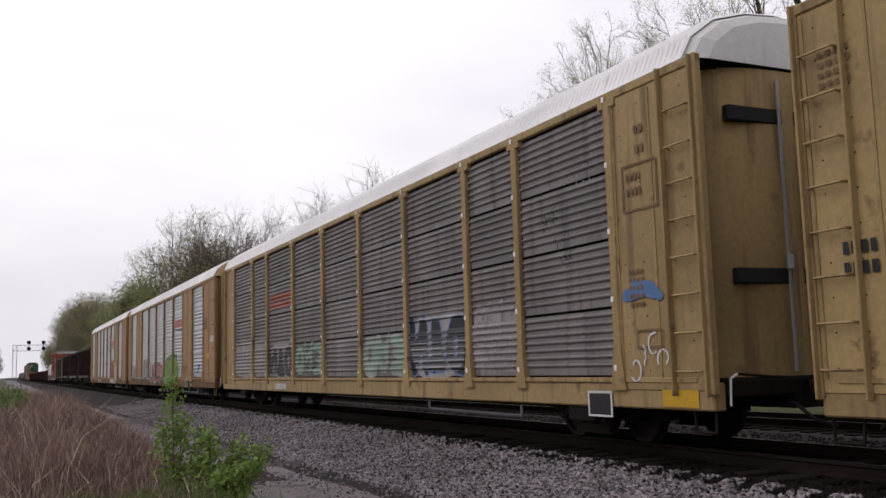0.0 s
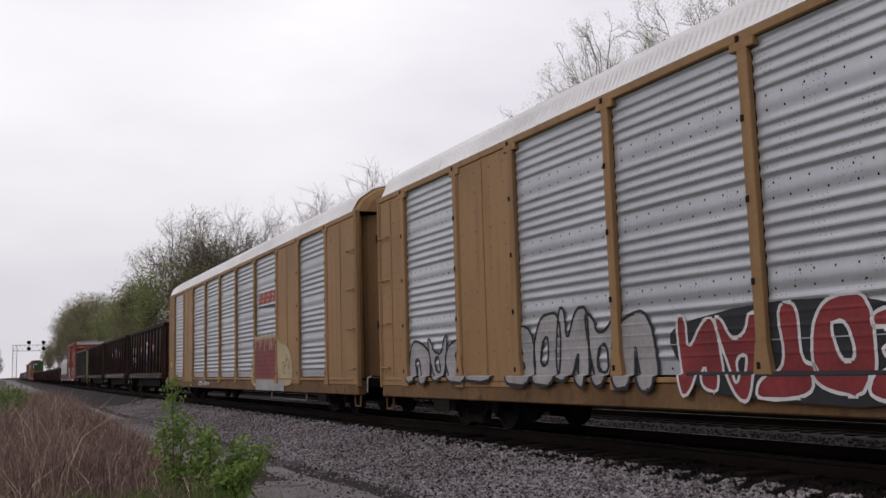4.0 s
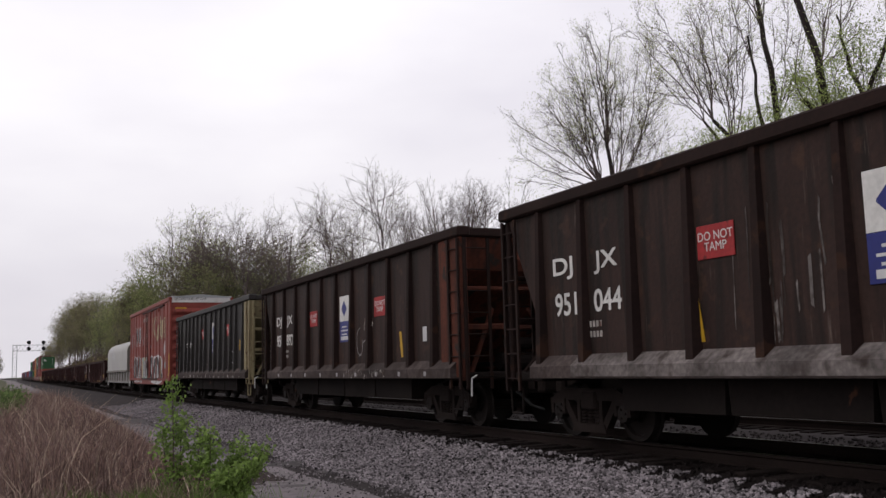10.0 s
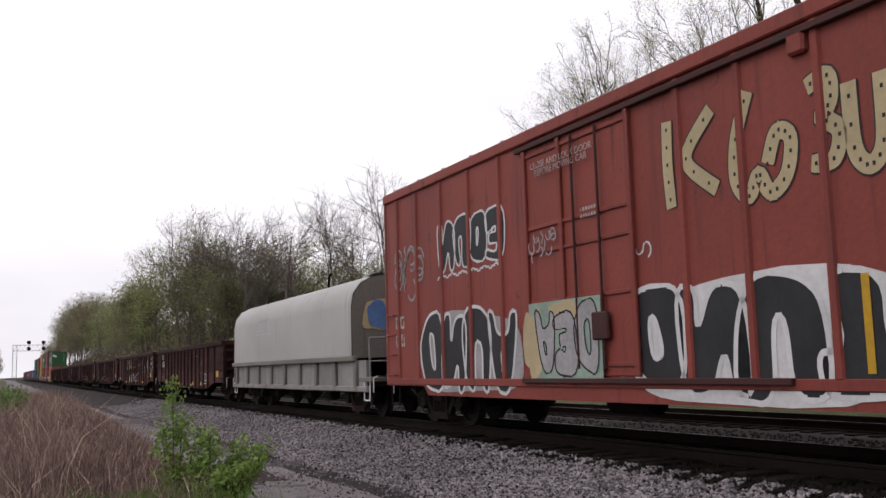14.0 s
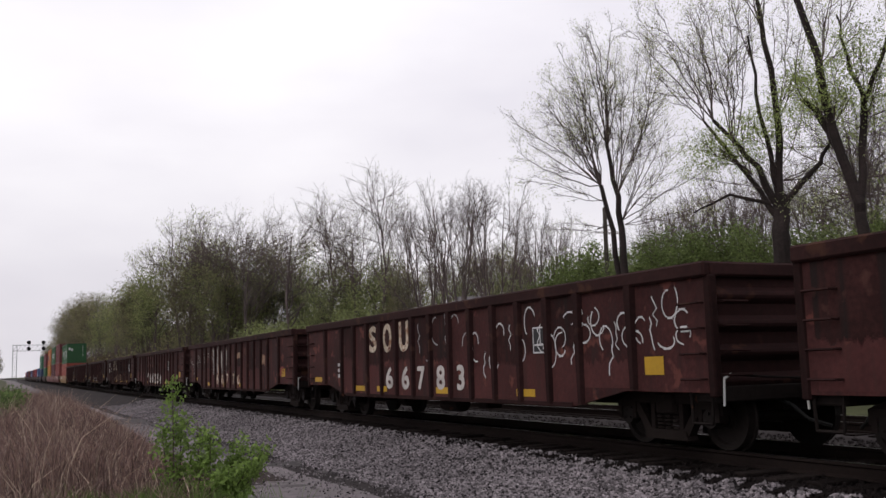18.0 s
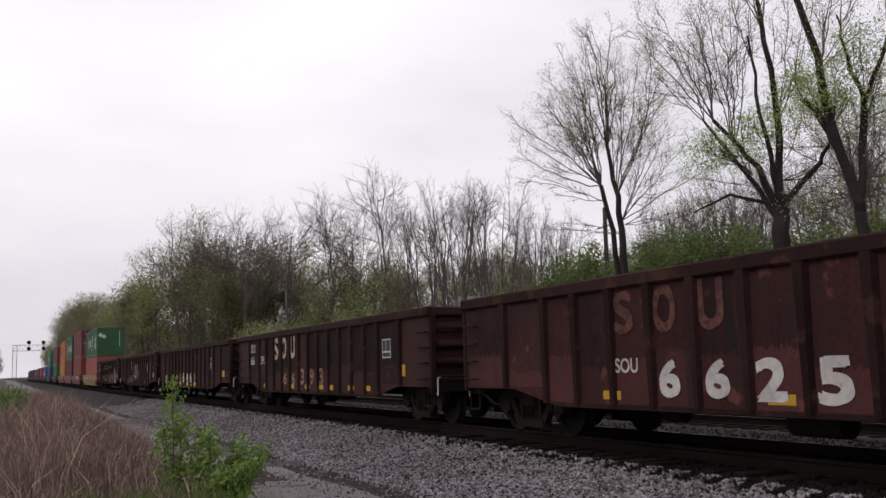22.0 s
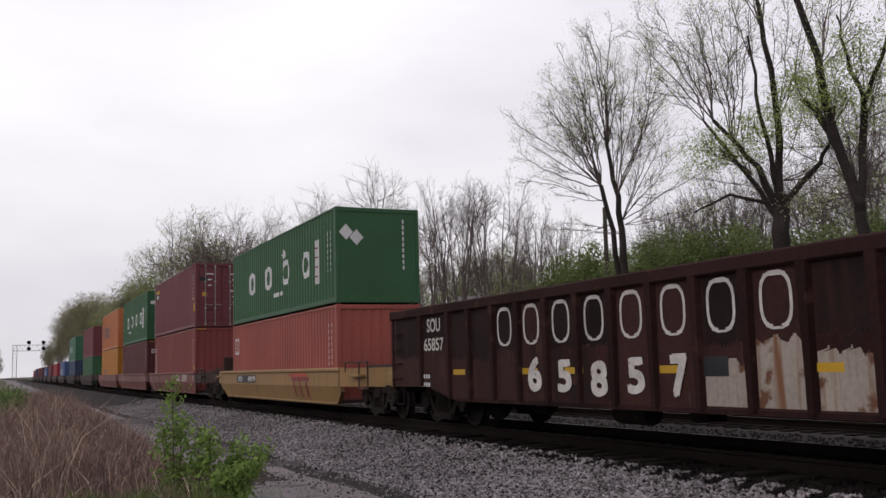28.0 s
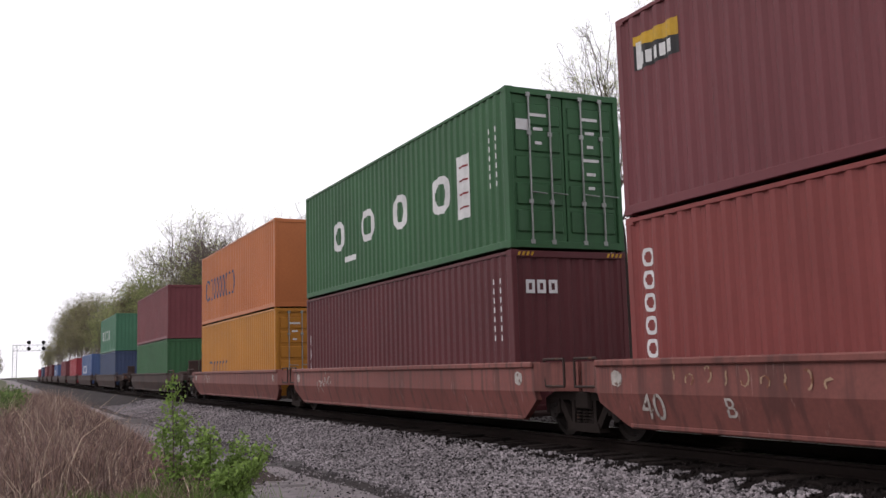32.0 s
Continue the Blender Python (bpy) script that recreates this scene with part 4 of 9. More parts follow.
scrawl(rack_c, s_skin, -rack_h + 7.3, 1.0, -rack_h + 8.7, 2.1, 6, "spray_black", 64, 0.06)
scrawl(rack_c, sheet_skin, -rack_h + 5.9, 1.05, -rack_h + 6.9, 1.7, 5, "hop_brown", 65, 0.03)
paint("conspicuity_label", [rect(-rack_h + 5.65, 0.58, -rack_h + 6.15, 0.92)], "logo_dark", rack_c, lambda y, z: -1.65)
paint("conspicuity_label", ring(-rack_h + 5.65, 0.58, -rack_h + 6.15, 0.92, 0.03), "spray_white", rack_c, lambda y, z: -1.655)
paint("graffiti_patch", [blob(-rack_h + 3.55, 1.38, 0.32, 0.14, random.Random(5), rough=0.7)], "spray_blue", rack_c, s_skin)
rack_logo(rack_c, -rack_h + 7.3, -rack_h + 9.6, 3.35, 3.7, c_skin)
paint("door_seal", [rect(-rack_h + 0.9, 1.75, -rack_h + 1.5, 1.95)], "yellow_tape", rack_c, sheet_skin)
marks(rack_c, sheet_skin, -rack_h + 0.75, 2.4, 1, 3, 0.24, 0, "spray_white", 0.16)
marks(rack_c, sheet_skin, -rack_h + 2.1, 3.35, 5, 4, 0.05, 0.05, "hop_brown", 0.12)
rack_d = autorack(-113.05, "silver", "rack_orange", "tan autorack wagon with silver folded panels and red and cream graffiti", "rack_orange", "rack_orange", SILVER_BAYS, SILVER_PLAIN)
d_skin = lambda y, z: min(s_skin(y, z), -1.625)
cream = [(-rack_h + 6.6, 0.75), (-rack_h + 10.3, 0.6), (-rack_h + 10.5, 1.3), (-rack_h + 10.0, 1.9)] + [(-rack_h + 9.9 - i * 0.14, 2.3 + 0.05 * math.sin(i * 1.7)) for i in range(20)]
cream += [(-rack_h + 6.9, 2.0), (-rack_h + 5.9, 1.9), (-rack_h + 5.4, 1.2), (-rack_h + 5.7, 0.72)]
paint("graffiti_edge", [rounded(cream)], "spray_cream", rack_d, d_skin)
core = [(-rack_h + 7.15, 0.95), (-rack_h + 9.85, 0.95), (-rack_h + 9.85, 2.1)] + [(-rack_h + 9.8 - i * 0.13, 2.2 + 0.03 * math.sin(i * 2.3)) for i in range(20)] + [(-rack_h + 7.15, 2.05)]
paint("graffiti_fill", [core], "spray_red", rack_d, d_skin, 0.008)
rng = random.Random(18)
for i in range(17):
    y = -rack_h + 7.25 + i * 0.155 + rng.uniform(-0.04, 0.04)
    paint("graffiti_drip", [stroke([(y, 2.28), (y, 2.1), (y + rng.uniform(-0.01, 0.01), 2.12 - 0.4 * rng.random() ** 2)], rng.uniform(0.03, 0.07))], "spray_cream", rack_d, d_skin, 0.011)
for i in range(8):
    z = 1.08 + i * 0.14
    paint("graffiti_line", [stroke([(-rack_h + 7.15, z), (-rack_h + 9.85, z)], 0.014)], "spray_black", rack_d, d_skin, 0.010)
    for k in range(5):
        y = -rack_h + 7.35 + 0.52 * k + (0.26 if i % 2 else 0.0)
        if y < -rack_h + 9.8:
            paint("graffiti_line", [stroke([(y, z), (y, z + 0.14)], 0.014)], "spray_black", rack_d, d_skin, 0.010)
paint("graffiti_fill", [rect(-rack_h + 6.4, 0.58, -rack_h + 9.8, 0.9)], "spray_pale", rack_d, lambda y, z: -1.625, 0.009)
scrawl(rack_d, sheet_skin, -rack_h + 5.8, 1.1, -rack_h + 6.5, 1.7, 5, "spray_black", 71, 0.03)
scrawl(rack_d, sheet_skin, -rack_h + 9.9, 0.7, -rack_h + 10.35, 1.6, 6, "spray_black", 72, 0.025)
rack_logo(rack_d, -rack_h + 7.3, -rack_h + 9.6, 3.35, 3.7, c_skin)
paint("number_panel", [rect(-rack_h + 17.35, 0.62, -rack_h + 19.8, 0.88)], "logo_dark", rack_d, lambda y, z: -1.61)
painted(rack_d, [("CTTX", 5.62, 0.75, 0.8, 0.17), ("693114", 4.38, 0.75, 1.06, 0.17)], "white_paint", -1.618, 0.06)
marks(rack_d, sheet_skin, rack_h - 0.42, 2.75, 2, 4, 0.12, 0.06, "rack_mark", 0.09)
paint("door_seal", [rect(rack_h - 1.0, 1.5, rack_h - 0.45, 1.72)], "yellow_tape", rack_d, sheet_skin)
paint("reflector", [rect(rack_h - 1.0, 0.62, rack_h - 0.6, 0.84)], "yellow_tape", rack_d, lambda y, z: -1.61)

# ---- steel hoppers ----
HOP_LEN = 14.6
BROWN_POSTS = tuple(1.1 + 1.21 * i for i in range(11))
BLACK_POSTS = (1.16, 2.27, 3.09, 3.98, 4.94, 5.88, 6.72, 7.88, 8.72, 9.66, 10.62, 11.51, 12.33, 13.44)


def hopper(lead, body, rib, sill, corner, label, big_ladder, posts):
    """A high-sided open hopper with outside posts, a flared foot and sloped end sheets."""
    centre = lead + HOP_LEN / 2
    car = thing("hopper_wagon", label, "rail wagon", "open hoppers of the train")
    MOVES.append((car, centre, 0.0))
    h = HOP_LEN / 2
    for k in (-1, 1):
        s = Shape()
        x = k * 1.45
        s.prism([(-h + 0.05, 1.2), (h - 1.35, 1.2), (h - 0.15, 3.66), (-h + 0.05, 3.66)], x - 0.03, x + 0.03, "x")
        part("side_wall", s, body, car)
        s = Shape()
        s.cbox(x - 0.14, -h - 0.04, 3.62, x + 0.14, h + 0.02, 3.82, 0.03)
        part("top_chord", s, rib, car)
        s = Shape()
        s.prism([(k * 1.46, 1.32), (k * 1.66, 1.14), (k * 1.66, 0.96), (k * 1.38, 0.94), (k * 1.38, 1.32)], -h + 0.3, h - 1.0)
        part("side_sill", s, sill, car)
        for y in posts:
            y = -h + y
            s = Shape()
            top, foot = k * 1.545, k * 1.62
            s.add([(k * 1.46, y - 0.07, 3.62), (k * 1.46, y + 0.07, 3.62), (top, y + 0.05, 3.62), (top, y - 0.05, 3.62),
                   (k * 1.46, y - 0.11, 1.2), (k * 1.46, y + 0.11, 1.2), (foot, y + 0.07, 1.15), (foot, y - 0.07, 1.15)],
                  [(0, 1, 2, 3), (4, 7, 6, 5), (0, 3, 7, 4), (1, 5, 6, 2), (2, 6, 7, 3), (0, 4, 5, 1)])
            part("post", s, rib, car)
        s = Shape()
        s.prism([(-h + 0.02, 0.98), (-h + 0.95, 0.98), (-h + 0.95, 3.62), (-h + 0.02, 3.62)], k * 1.50 - 0.025, k * 1.50 + 0.025, "x")
        part("corner_sheet", s, corner, car)
    for k in (-1, 1):
        s = Shape()
        rows = [[(-1.44, k * (h - 0.05), 3.7), (1.44, k * (h - 0.05), 3.7)], [(-1.44, k * (h - 0.3), 3.0), (1.44, k * (h - 0.3), 3.0)],
                [(-1.44, k * (h - 2.4), 1.1), (1.44, k * (h - 2.4), 1.1)]]
        s.sheet(rows)
        s.sheet([[(x, y - k * 0.06, z - 0.02) for x, y, z in r] for r in rows])
        part("slope_sheet", s, corner, car)
        s = Shape()
        s.cbox(-1.5, min(k * h, k * (h - 0.12)), 3.62, 1.5, max(k * h, k * (h - 0.12)), 3.80, 0.03)
        part("end_chord", s, rib, car)
        s = Shape()
        for q in (-1, 1):
            s.cbox(q * 1.42 - 0.08, k * (h - 0.12) - 0.06, 0.9, q * 1.42 + 0.08, k * (h - 0.12) + 0.06, 3.62, 0.02)
            s.rod((q * 1.3, k * (h - 0.15), 1.0), (q * 0.4, k * (h - 0.9), 2.3), 0.05, 6)
        s.cbox(-1.4, k * (h - 0.15) - 0.05, 1.85, 1.4, k * (h - 0.15) + 0.05, 1.97, 0.02)
        s.cbox(-1.4, k * (h - 0.15) - 0.05, 2.6, 1.4, k * (h - 0.15) + 0.05, 2.68, 0.02)
        part("end_frame", s, corner if k < 0 else rib, car)
        s = Shape()
        s.cbox(-1.45, k * (h - 0.55) - 0.5, 0.90, 1.45, k * (h - 0.55) + 0.5, 1.06, 0.03)
        part("end_platform", s, "black_iron", car)
        s = Shape()
        s.rod((-0.5, k * (h - 0.5), 1.25), (0.5, k * (h - 0.5), 1.25), 0.18, 12)
        s.rod((-0.2, k * (h - 0.75), 1.6), (0.5, k * (h - 0.75), 1.6), 0.12, 10)
        part("brake_cylinder", s, "black_iron", car)
        s = Shape()
        s.lathe([(k * (h - 0.05), 0.0), (k * (h - 0.05), 0.03), (k * (h + 0.0), 0.03), (k * (h + 0.0), 0.0)], 8, "y")
        ym = -1 if k < 0 else 1
        stile_ladder(car, -1.56, -h + 0.06 if k < 0 else h - 0.5, 0.75, 3.6, 0.42, 7, "hop_cream" if big_ladder and k < 0 else rib)
        stile_ladder(car, -1.45, k * (h + 0.03), 0.75, 3.6, 0.5, 7, "hop_cream" if big_ladder and k < 0 else rib, "x")
        coupler(car, k * (h - 0.1), k)
        cut_lever(car, k * (h - 0.05), k, -1.4)
        step_stirrup(car, -1.5, -h + 0.1 if k < 0 else h - 0.5, 0.8, mat="hop_cream" if big_ladder and k < 0 else "black_iron")
        add_truck(car, k * (h - 1.75), centre)
    s = Shape()
    s.box(-0.35, -h + 0.3, 0.62, 0.35, h - 0.3, 0.95)
    part("centre_sill", s, "black_iron", car)
    for i in range(4):
        y = -h + 2.95 + i * 2.18
        s = Shape()
        s.prism([(y, 1.2), (y + 2.17, 1.2), (y + 2.12, 0.5), (y + 0.05, 0.5)], -1.3, 1.3, "x")
        part("hopper_bay", s, "black_iron", car)
    s = Shape()
    s.box(-1.42, -h + 2.2, 1.15, 1.42, h - 2.2, 1.25)
    part("floor", s, "black_iron", car)
    return car


def hop_skin(y, z):
    return -1.485


def warning_sign(car, y, z, w, h, skin_x=-1.485):
    s = Shape()
    s.cbox(skin_x - 0.012, y - w / 2, z - h / 2, skin_x, y + w / 2, z + h / 2, 0.003)
    sign = part("sign", s, "red_sign", car, "red sign with white lettering")
    words("lettering", "DO NOT\nTAMP", h * 0.37, "white_paint", sign, near_side(skin_x - 0.014, y, z + 0.0))


def maker_sign(car, y, z, w, h):
    """White board with a blue diamond over a blue board with pale bars."""
    x = -1.485
    s = Shape()
    s.cbox(x - 0.012, y - w / 2, z, x, y + w / 2, z + h * 0.55, 0.003)
    a = part("sign", s, "white_paint", car, "white board with a blue diamond")
    paint("emblem", [[(y, z + h * 0.1), (y + w * 0.3, z + h * 0.27), (y, z + h * 0.45), (y - w * 0.3, z + h * 0.27)]], "blue_sign", a, lambda yy, zz: x - 0.012)
    s = Shape()
    s.cbox(x - 0.012, y - w / 2, z - h * 0.45, x, y + w / 2, z - 0.004, 0.003)
    b = part("sign", s, "blue_sign", car, "dark blue board")
    for i, (ww, hh) in enumerate(((0.5, 0.03), (0.7, 0.03), (0.55, 0.03), (0.75, 0.08))):
        zz = z - h * (0.12 + 0.08 * i)
        paint("lettering", [rect(y - w * ww / 2, zz - hh * h * 0.6, y + w * ww / 2, zz + hh * h * 0.4)], "spray_white", b, lambda q, r: x - 0.012)


hop_h = HOP_LEN / 2
hops = []
for i, lead in enumerate((-83.8, -67.75, -51.5)):
    car = hopper(lead, "hop_brown", "hop_rib", "hop_sill", "hop_red", ("dirty brown steel hopper wagon with outside posts, empty", "grimy brown steel hopper wagon with a rust-red end",
                                                                       "dark brown steel hopper wagon with white scrawls")[i], False, tuple(p + (0.0, 0.2, 0.15)[i] for p in BROWN_POSTS))
    hops.append(car)
    warning_sign(car, -hop_h + (4.2, 4.45, 4.25)[i], (2.63, 2.62, 2.58)[i], 0.74, 0.44)
    warning_sign(car, -hop_h + (9.08, 9.31, 9.25)[i], (2.63, 2.62, 2.57)[i], 0.66, 0.42)
    maker_sign(car, -hop_h + (6.58, 6.75, 6.7)[i], (2.38, 2.4, 2.37)[i], 0.7, 1.15)
    code = (("950", "813"), ("951", "044"), ("950", "892"))[i]
    painted(car, [("DJ", 5.47, 2.63, 0.56, 0.35), ("JX", 4.34, 2.63, 0.57, 0.34), (code[0], 5.42, 2.08, 0.6, 0.35), (code[1], 4.32, 2.08, 0.68, 0.33)], "white_paint", -1.488)
    marks(car, hop_skin, -hop_h + 12.1, 1.7, 2, 4, 0.09, 0.06, "worn_white", 0.06)
    paint("label", ring(-hop_h + 2.75, 1.5, -hop_h + 3.15, 1.9, 0.03) if i == 0 else [rect(-hop_h + 1.7, 1.7, -hop_h + 1.9, 2.0)], "spray_white", car, hop_skin)
    for y in ((7.0, 10.1), (9.6,), (2.95, 7.25, 9.7))[i]:
        paint("reflector", [[(-hop_h + y, 1.4), (-hop_h + y + 0.12, 1.4), (-hop_h + y + 0.2, 1.95), (-hop_h + y + 0.08, 1.95)]], "yellow_tape", car, hop_skin)
    for j in range(9):
        paint("reflector", [rect(-hop_h + 1.4 + j * 1.35, 1.0, -hop_h + 1.52 + j * 1.35, 1.09)], "spray_pale", car, lambda y, z: -1.66)
scrawl(hops[2], hop_skin, -hop_h + 5.0, 1.4, -hop_h + 5.8, 2.2, 2, "spray_pale", 91, 0.025)
scrawl(hops[2], lambda y, z: -1.66, -hop_h + 3.6, 0.97, -hop_h + 6.4, 1.13, 16, "worn_white", 92, 0.013)
scrawl(hops[2], hop_skin, -hop_h + 4.7, 2.0, -hop_h + 5.4, 2.4, 3, "worn_white", 93, 0.04)
rng = random.Random(500)
for j in range(46):
    y, z1 = -hop_h + rng.choice((rng.gauss(8.45, 0.16), rng.gauss(6.0, 0.28), rng.uniform(5.4, 9.2))), rng.uniform(1.6, 3.5)
    paint("wash", [stroke([(y, z1), (y + rng.gauss(0, 0.015), z1 - 0.25), (y + rng.gauss(0, 0.02), max(1.34, z1 - rng.uniform(0.3, 1.3)))], rng.uniform(0.012, 0.05))], "wash", hops[1], hop_skin, 0.002, 0.04)
dusty = [(-1.46, 1.325), (-1.665, 1.145), (-1.668, 0.985)]
s = Shape()
s.sheet([[(x - 0.003, -hop_h + y, z) for x, z in dusty] for y in (1.2, 3.4, 5.6, 7.8, 10.0, 12.4)])
part("dust_coat", s, "wash_dust", hops[1], "pale dust lying on the sloped sill")
hop_d = hopper(-35.2, "hop_black", "hop_black", "hop_sill", "hop_cream", "black steel hopper wagon with a cream end and pale ladders", True, BLACK_POSTS)
for y, z, w, hh in ((3.53, 2.75, 0.62, 0.42), (8.32, 2.78, 0.58, 0.4)):
    warning_sign(hop_d, -hop_h + y, z, w, hh)
maker_sign(hop_d, -hop_h + 6.3, 2.5, 0.5, 1.2)
painted(hop_d, [("DJJX", 4.65, 2.4, 0.56, 0.22), ("8991", 3.78, 2.41, 0.54, 0.22)], "white_paint", -1.488, 0.06)
marks(hop_d, hop_skin, -hop_h + 11.6, 1.62, 2, 4, 0.07, 0.07, "worn_white", 0.06)
for y, z, w, hh in ((1.45, 1.95, 0.35, 0.36), (3.9, 1.48, 0.3, 0.14), (5.1, 1.48, 0.3, 0.14), (7.9, 1.42, 0.5, 0.12), (10.95, 1.38, 0.35, 0.16), (12.5, 1.5, 0.2, 0.5), (9.0, 1.45, 0.3, 0.12)):
    paint("reflector", [rect(-hop_h + y, z, -hop_h + y + w, z + hh)], "yellow_tape", hop_d, hop_skin)
paint("label", ring(-hop_h + 2.8, 1.5, -hop_h + 3.3, 1.95, 0.03), "spray_white", hop_d, hop_skin)
scrawl(hop_d, hop_skin, -hop_h + 8.7, 1.42, -hop_h + 9.6, 1.85, 4, "worn_white", 95, 0.02)
scrawl(hop_d, hop_skin, -hop_h + 7.2, 1.45, -hop_h + 8.5, 1.8, 5, "worn_white", 96, 0.018)
for q in range(14):
    paint("scrape", [rect(-hop_h + 1.2 + q * 0.83, 0.98, -hop_h + 1.24 + q * 0.83 + 0.06 * (q % 3), 1.02 + 0.03 * (q % 4))], "worn_white", hop_d, lambda y, z: -1.66)

# ---- the red boxcar ----
BOX_LEN = 15.6


def boxcar(lead):
    centre = lead + BOX_LEN / 2
    car = thing("boxcar_wagon", "red-brown steel boxcar wagon with sprayed lettering and a shut plug door", "rail wagon")
    MOVES.append((car, centre, 0.0))
    h = BOX_LEN / 2
    for k in (-1, 1):
        s = Shape()
        x = k * 1.53
        s.prism([(-h, 0.80), (-h + 1.9, 0.80), (-h + 2.1, 0.62), (h - 2.1, 0.62), (h - 1.9, 0.80), (h, 0.80), (h, 4.95), (-h, 4.95)], x - 0.03, x + 0.03, "x")
        part("side_wall", s, "box_red", car)
        for y in (0.75, 1.85, 3.2, 4.4, 5.5, 10.3, 11.5, 12.7, 13.9, 14.9):
            s = Shape()
            s.prism([(x, -h + y - 0.09), (x + k * 0.07, -h + y - 0.045), (x + k * 0.07, -h + y + 0.045), (x, -h + y + 0.09)], 0.95, 4.78, "z")
            part("post", s, "box_red", car)
        s = Shape()
        s.cbox(x - 0.09, -h, 4.80, x + 0.09, h, 5.0, 0.02)
        part("top_chord", s, "box_red", car)
        s = Shape()
        s.cbox(x - 0.06, -h, 0.82, x + 0.06, h, 0.95, 0.01)
        part("side_sill", s, "box_red", car)
        # the door with its frame, two panels and gear
        a, b = -h + 6.5, -h + 9.4
        s = Shape()
        xo = x + k * 0.05
        s.cbox(min(x, xo), a, 0.98, max(x, xo), b, 4.74, 0.015)
        door = part("door", s, "box_red", car)
        for y in (a + 0.04, (a + b) / 2 + 0.35, b - 0.04):
            e = Shape()
            e.cbox(min(xo, xo + k * 0.05), y - 0.05, 0.98, max(xo, xo + k * 0.05), y + 0.05, 4.74, 0.012)
            part("door_post", e, "box_red", door)
        for z in (1.15, 2.15, 2.95, 3.35, 4.55):
            e = Shape()
            e.cbox(min(xo, xo + k * 0.03), a + 0.1, z - 0.03, max(xo, xo + k * 0.03), b - 0.1, z + 0.03, 0.008)
            part("door_rail", e, "box_red", door)
        e = Shape()
        for y in (a + 0.75, a + 1.4):
            e.rod((xo + k * 0.06, y, 1.1), (xo + k * 0.06, y, 4.6), 0.022, 6)
        e.cbox(min(xo + k * 0.04, xo + k * 0.10), a + 0.6, 1.5, max(xo + k * 0.04, xo + k * 0.10), a + 1.0, 1.9, 0.02)
        part("lock_rod", e, "box_dark", door)
        s = Shape()
        s.cbox(min(x, x + k * 0.12), -h + 1.7, 4.66, max(x, x + k * 0.12), -h + 9.6, 4.74, 0.01)
        s.cbox(min(x, x + k * 0.12), -h + 3.8, 0.88, max(x, x + k * 0.12), -h + 9.6, 0.96, 0.01)
        part("door_track", s, "box_dark", car)
        s = Shape()
        s.cbox(min(x, x + k * 0.12), -h + 3.3, 4.45, max(x, x + k * 0.12), -h + 3.55, 4.72, 0.03)
        part("door_stop", s, "box_red", car)
    s = Shape()
    s.prism([(-1.55, 4.97), (-1.55, 5.02), (0, 5.14), (1.55, 5.02), (1.55, 4.97)], -h, h)
    for i in range(13):
        y = -h + 0.6 + i * 1.2
        s.prism([(-1.55, 5.02), (-1.55, 5.05), (0, 5.18), (1.55, 5.05), (1.55, 5.02), (0, 5.13)], y - 0.03, y + 0.03)
    part("roof", s, "galv", car)
    for k in (-1, 1):
        rows = []
        z = 1.0
        n = 96
        for i in range(n + 1):
            z = 0.9 + 3.65 * i / n
            u = (i % 12) / 12
            d = 0.11 * math.sin(u / 0.75 * math.pi) if u < 0.75 else 0.0
            rows.append([(-1.5, k * (h - 0.02), z), (-1.3, k * (h - 0.02 + d), z), (1.3, k * (h - 0.02 + d), z), (1.5, k * (h - 0.02), z)])
        s = Shape()
        s.sheet(rows)
        part("end_wall", s, "box_red", car)
        s = Shape()
        s.cbox(-1.5, k * (h - 0.03) - 0.02, 4.72, 1.5, k * (h - 0.03) + 0.02, 5.05, 0.005)
        top = part("end_band", s, "door_white", car, "white painted band across the end")
        s = Shape()
        s.cbox(-1.5, k * (h - 0.05) - 0.02, 4.54, 1.5, k * (h - 0.05) + 0.02, 4.72, 0.005)
        part("end_strip", s, "box_red", car)
        if k < 0:
            words("lettering", "EXCESS HEIGHT CAR", 0.17, "logo_dark", top, pose(-0.55, -h + 0.006, 4.9, 90, 0, 0))
            s = Shape()
            s.cbox(-1.3, -h - 0.01, 4.33, -0.75, -h + 0.03, 4.47, 0.004)
            part("reflector", s, "yellow_tape", car)
            for j in range(4):
                s = Shape()
                s.box(-0.25 + j * 0.02, -h - 0.135, 2.98 - j * 0.3, 0.5 - j * 0.03, -h - 0.125, 3.02 - j * 0.3)
                if j % 2 == 0:
                    part("lettering", s, "worn_white", car)
        for q in (-1, 1):
            s = Shape()
            s.cbox(q * 1.53 - 0.05, k * h - 0.06, 0.80, q * 1.53 + 0.05, k * h + 0.06, 4.98, 0.02)
            part("corner_post", s, "box_red", car)
        s = Shape()
        for j in range(4):
            z = 1.1 + j * 0.42
            s.rods([(0.2, k * (h + 0.1), z), (0.2, k * (h + 0.2), z), (0.75, k * (h + 0.2), z), (0.75, k * (h + 0.1), z)], 0.018, 5)
        s.rod((-0.5, k * (h + 0.2), 1.0), (-0.5, k * (h + 0.2), 2.2), 0.03, 6)
        s.cbox(-0.75, k * (h + 0.1) - 0.12, 2.0, -0.2, k * (h + 0.1) + 0.12, 2.4, 0.03)
        part("hand_brake", s, "box_dark", car)
        s = Shape()
        s.cbox(-1.3, k * (h + 0.15) - 0.18, 0.98, 1.3, k * (h + 0.15) + 0.18, 1.03, 0.01)
        part("end_platform", s, "black_iron", car)
        ladder(car, -1.56, -h + 0.08 if k < 0 else h - 0.55, 0.9, 2.6, 0.45, 4, "box_red")
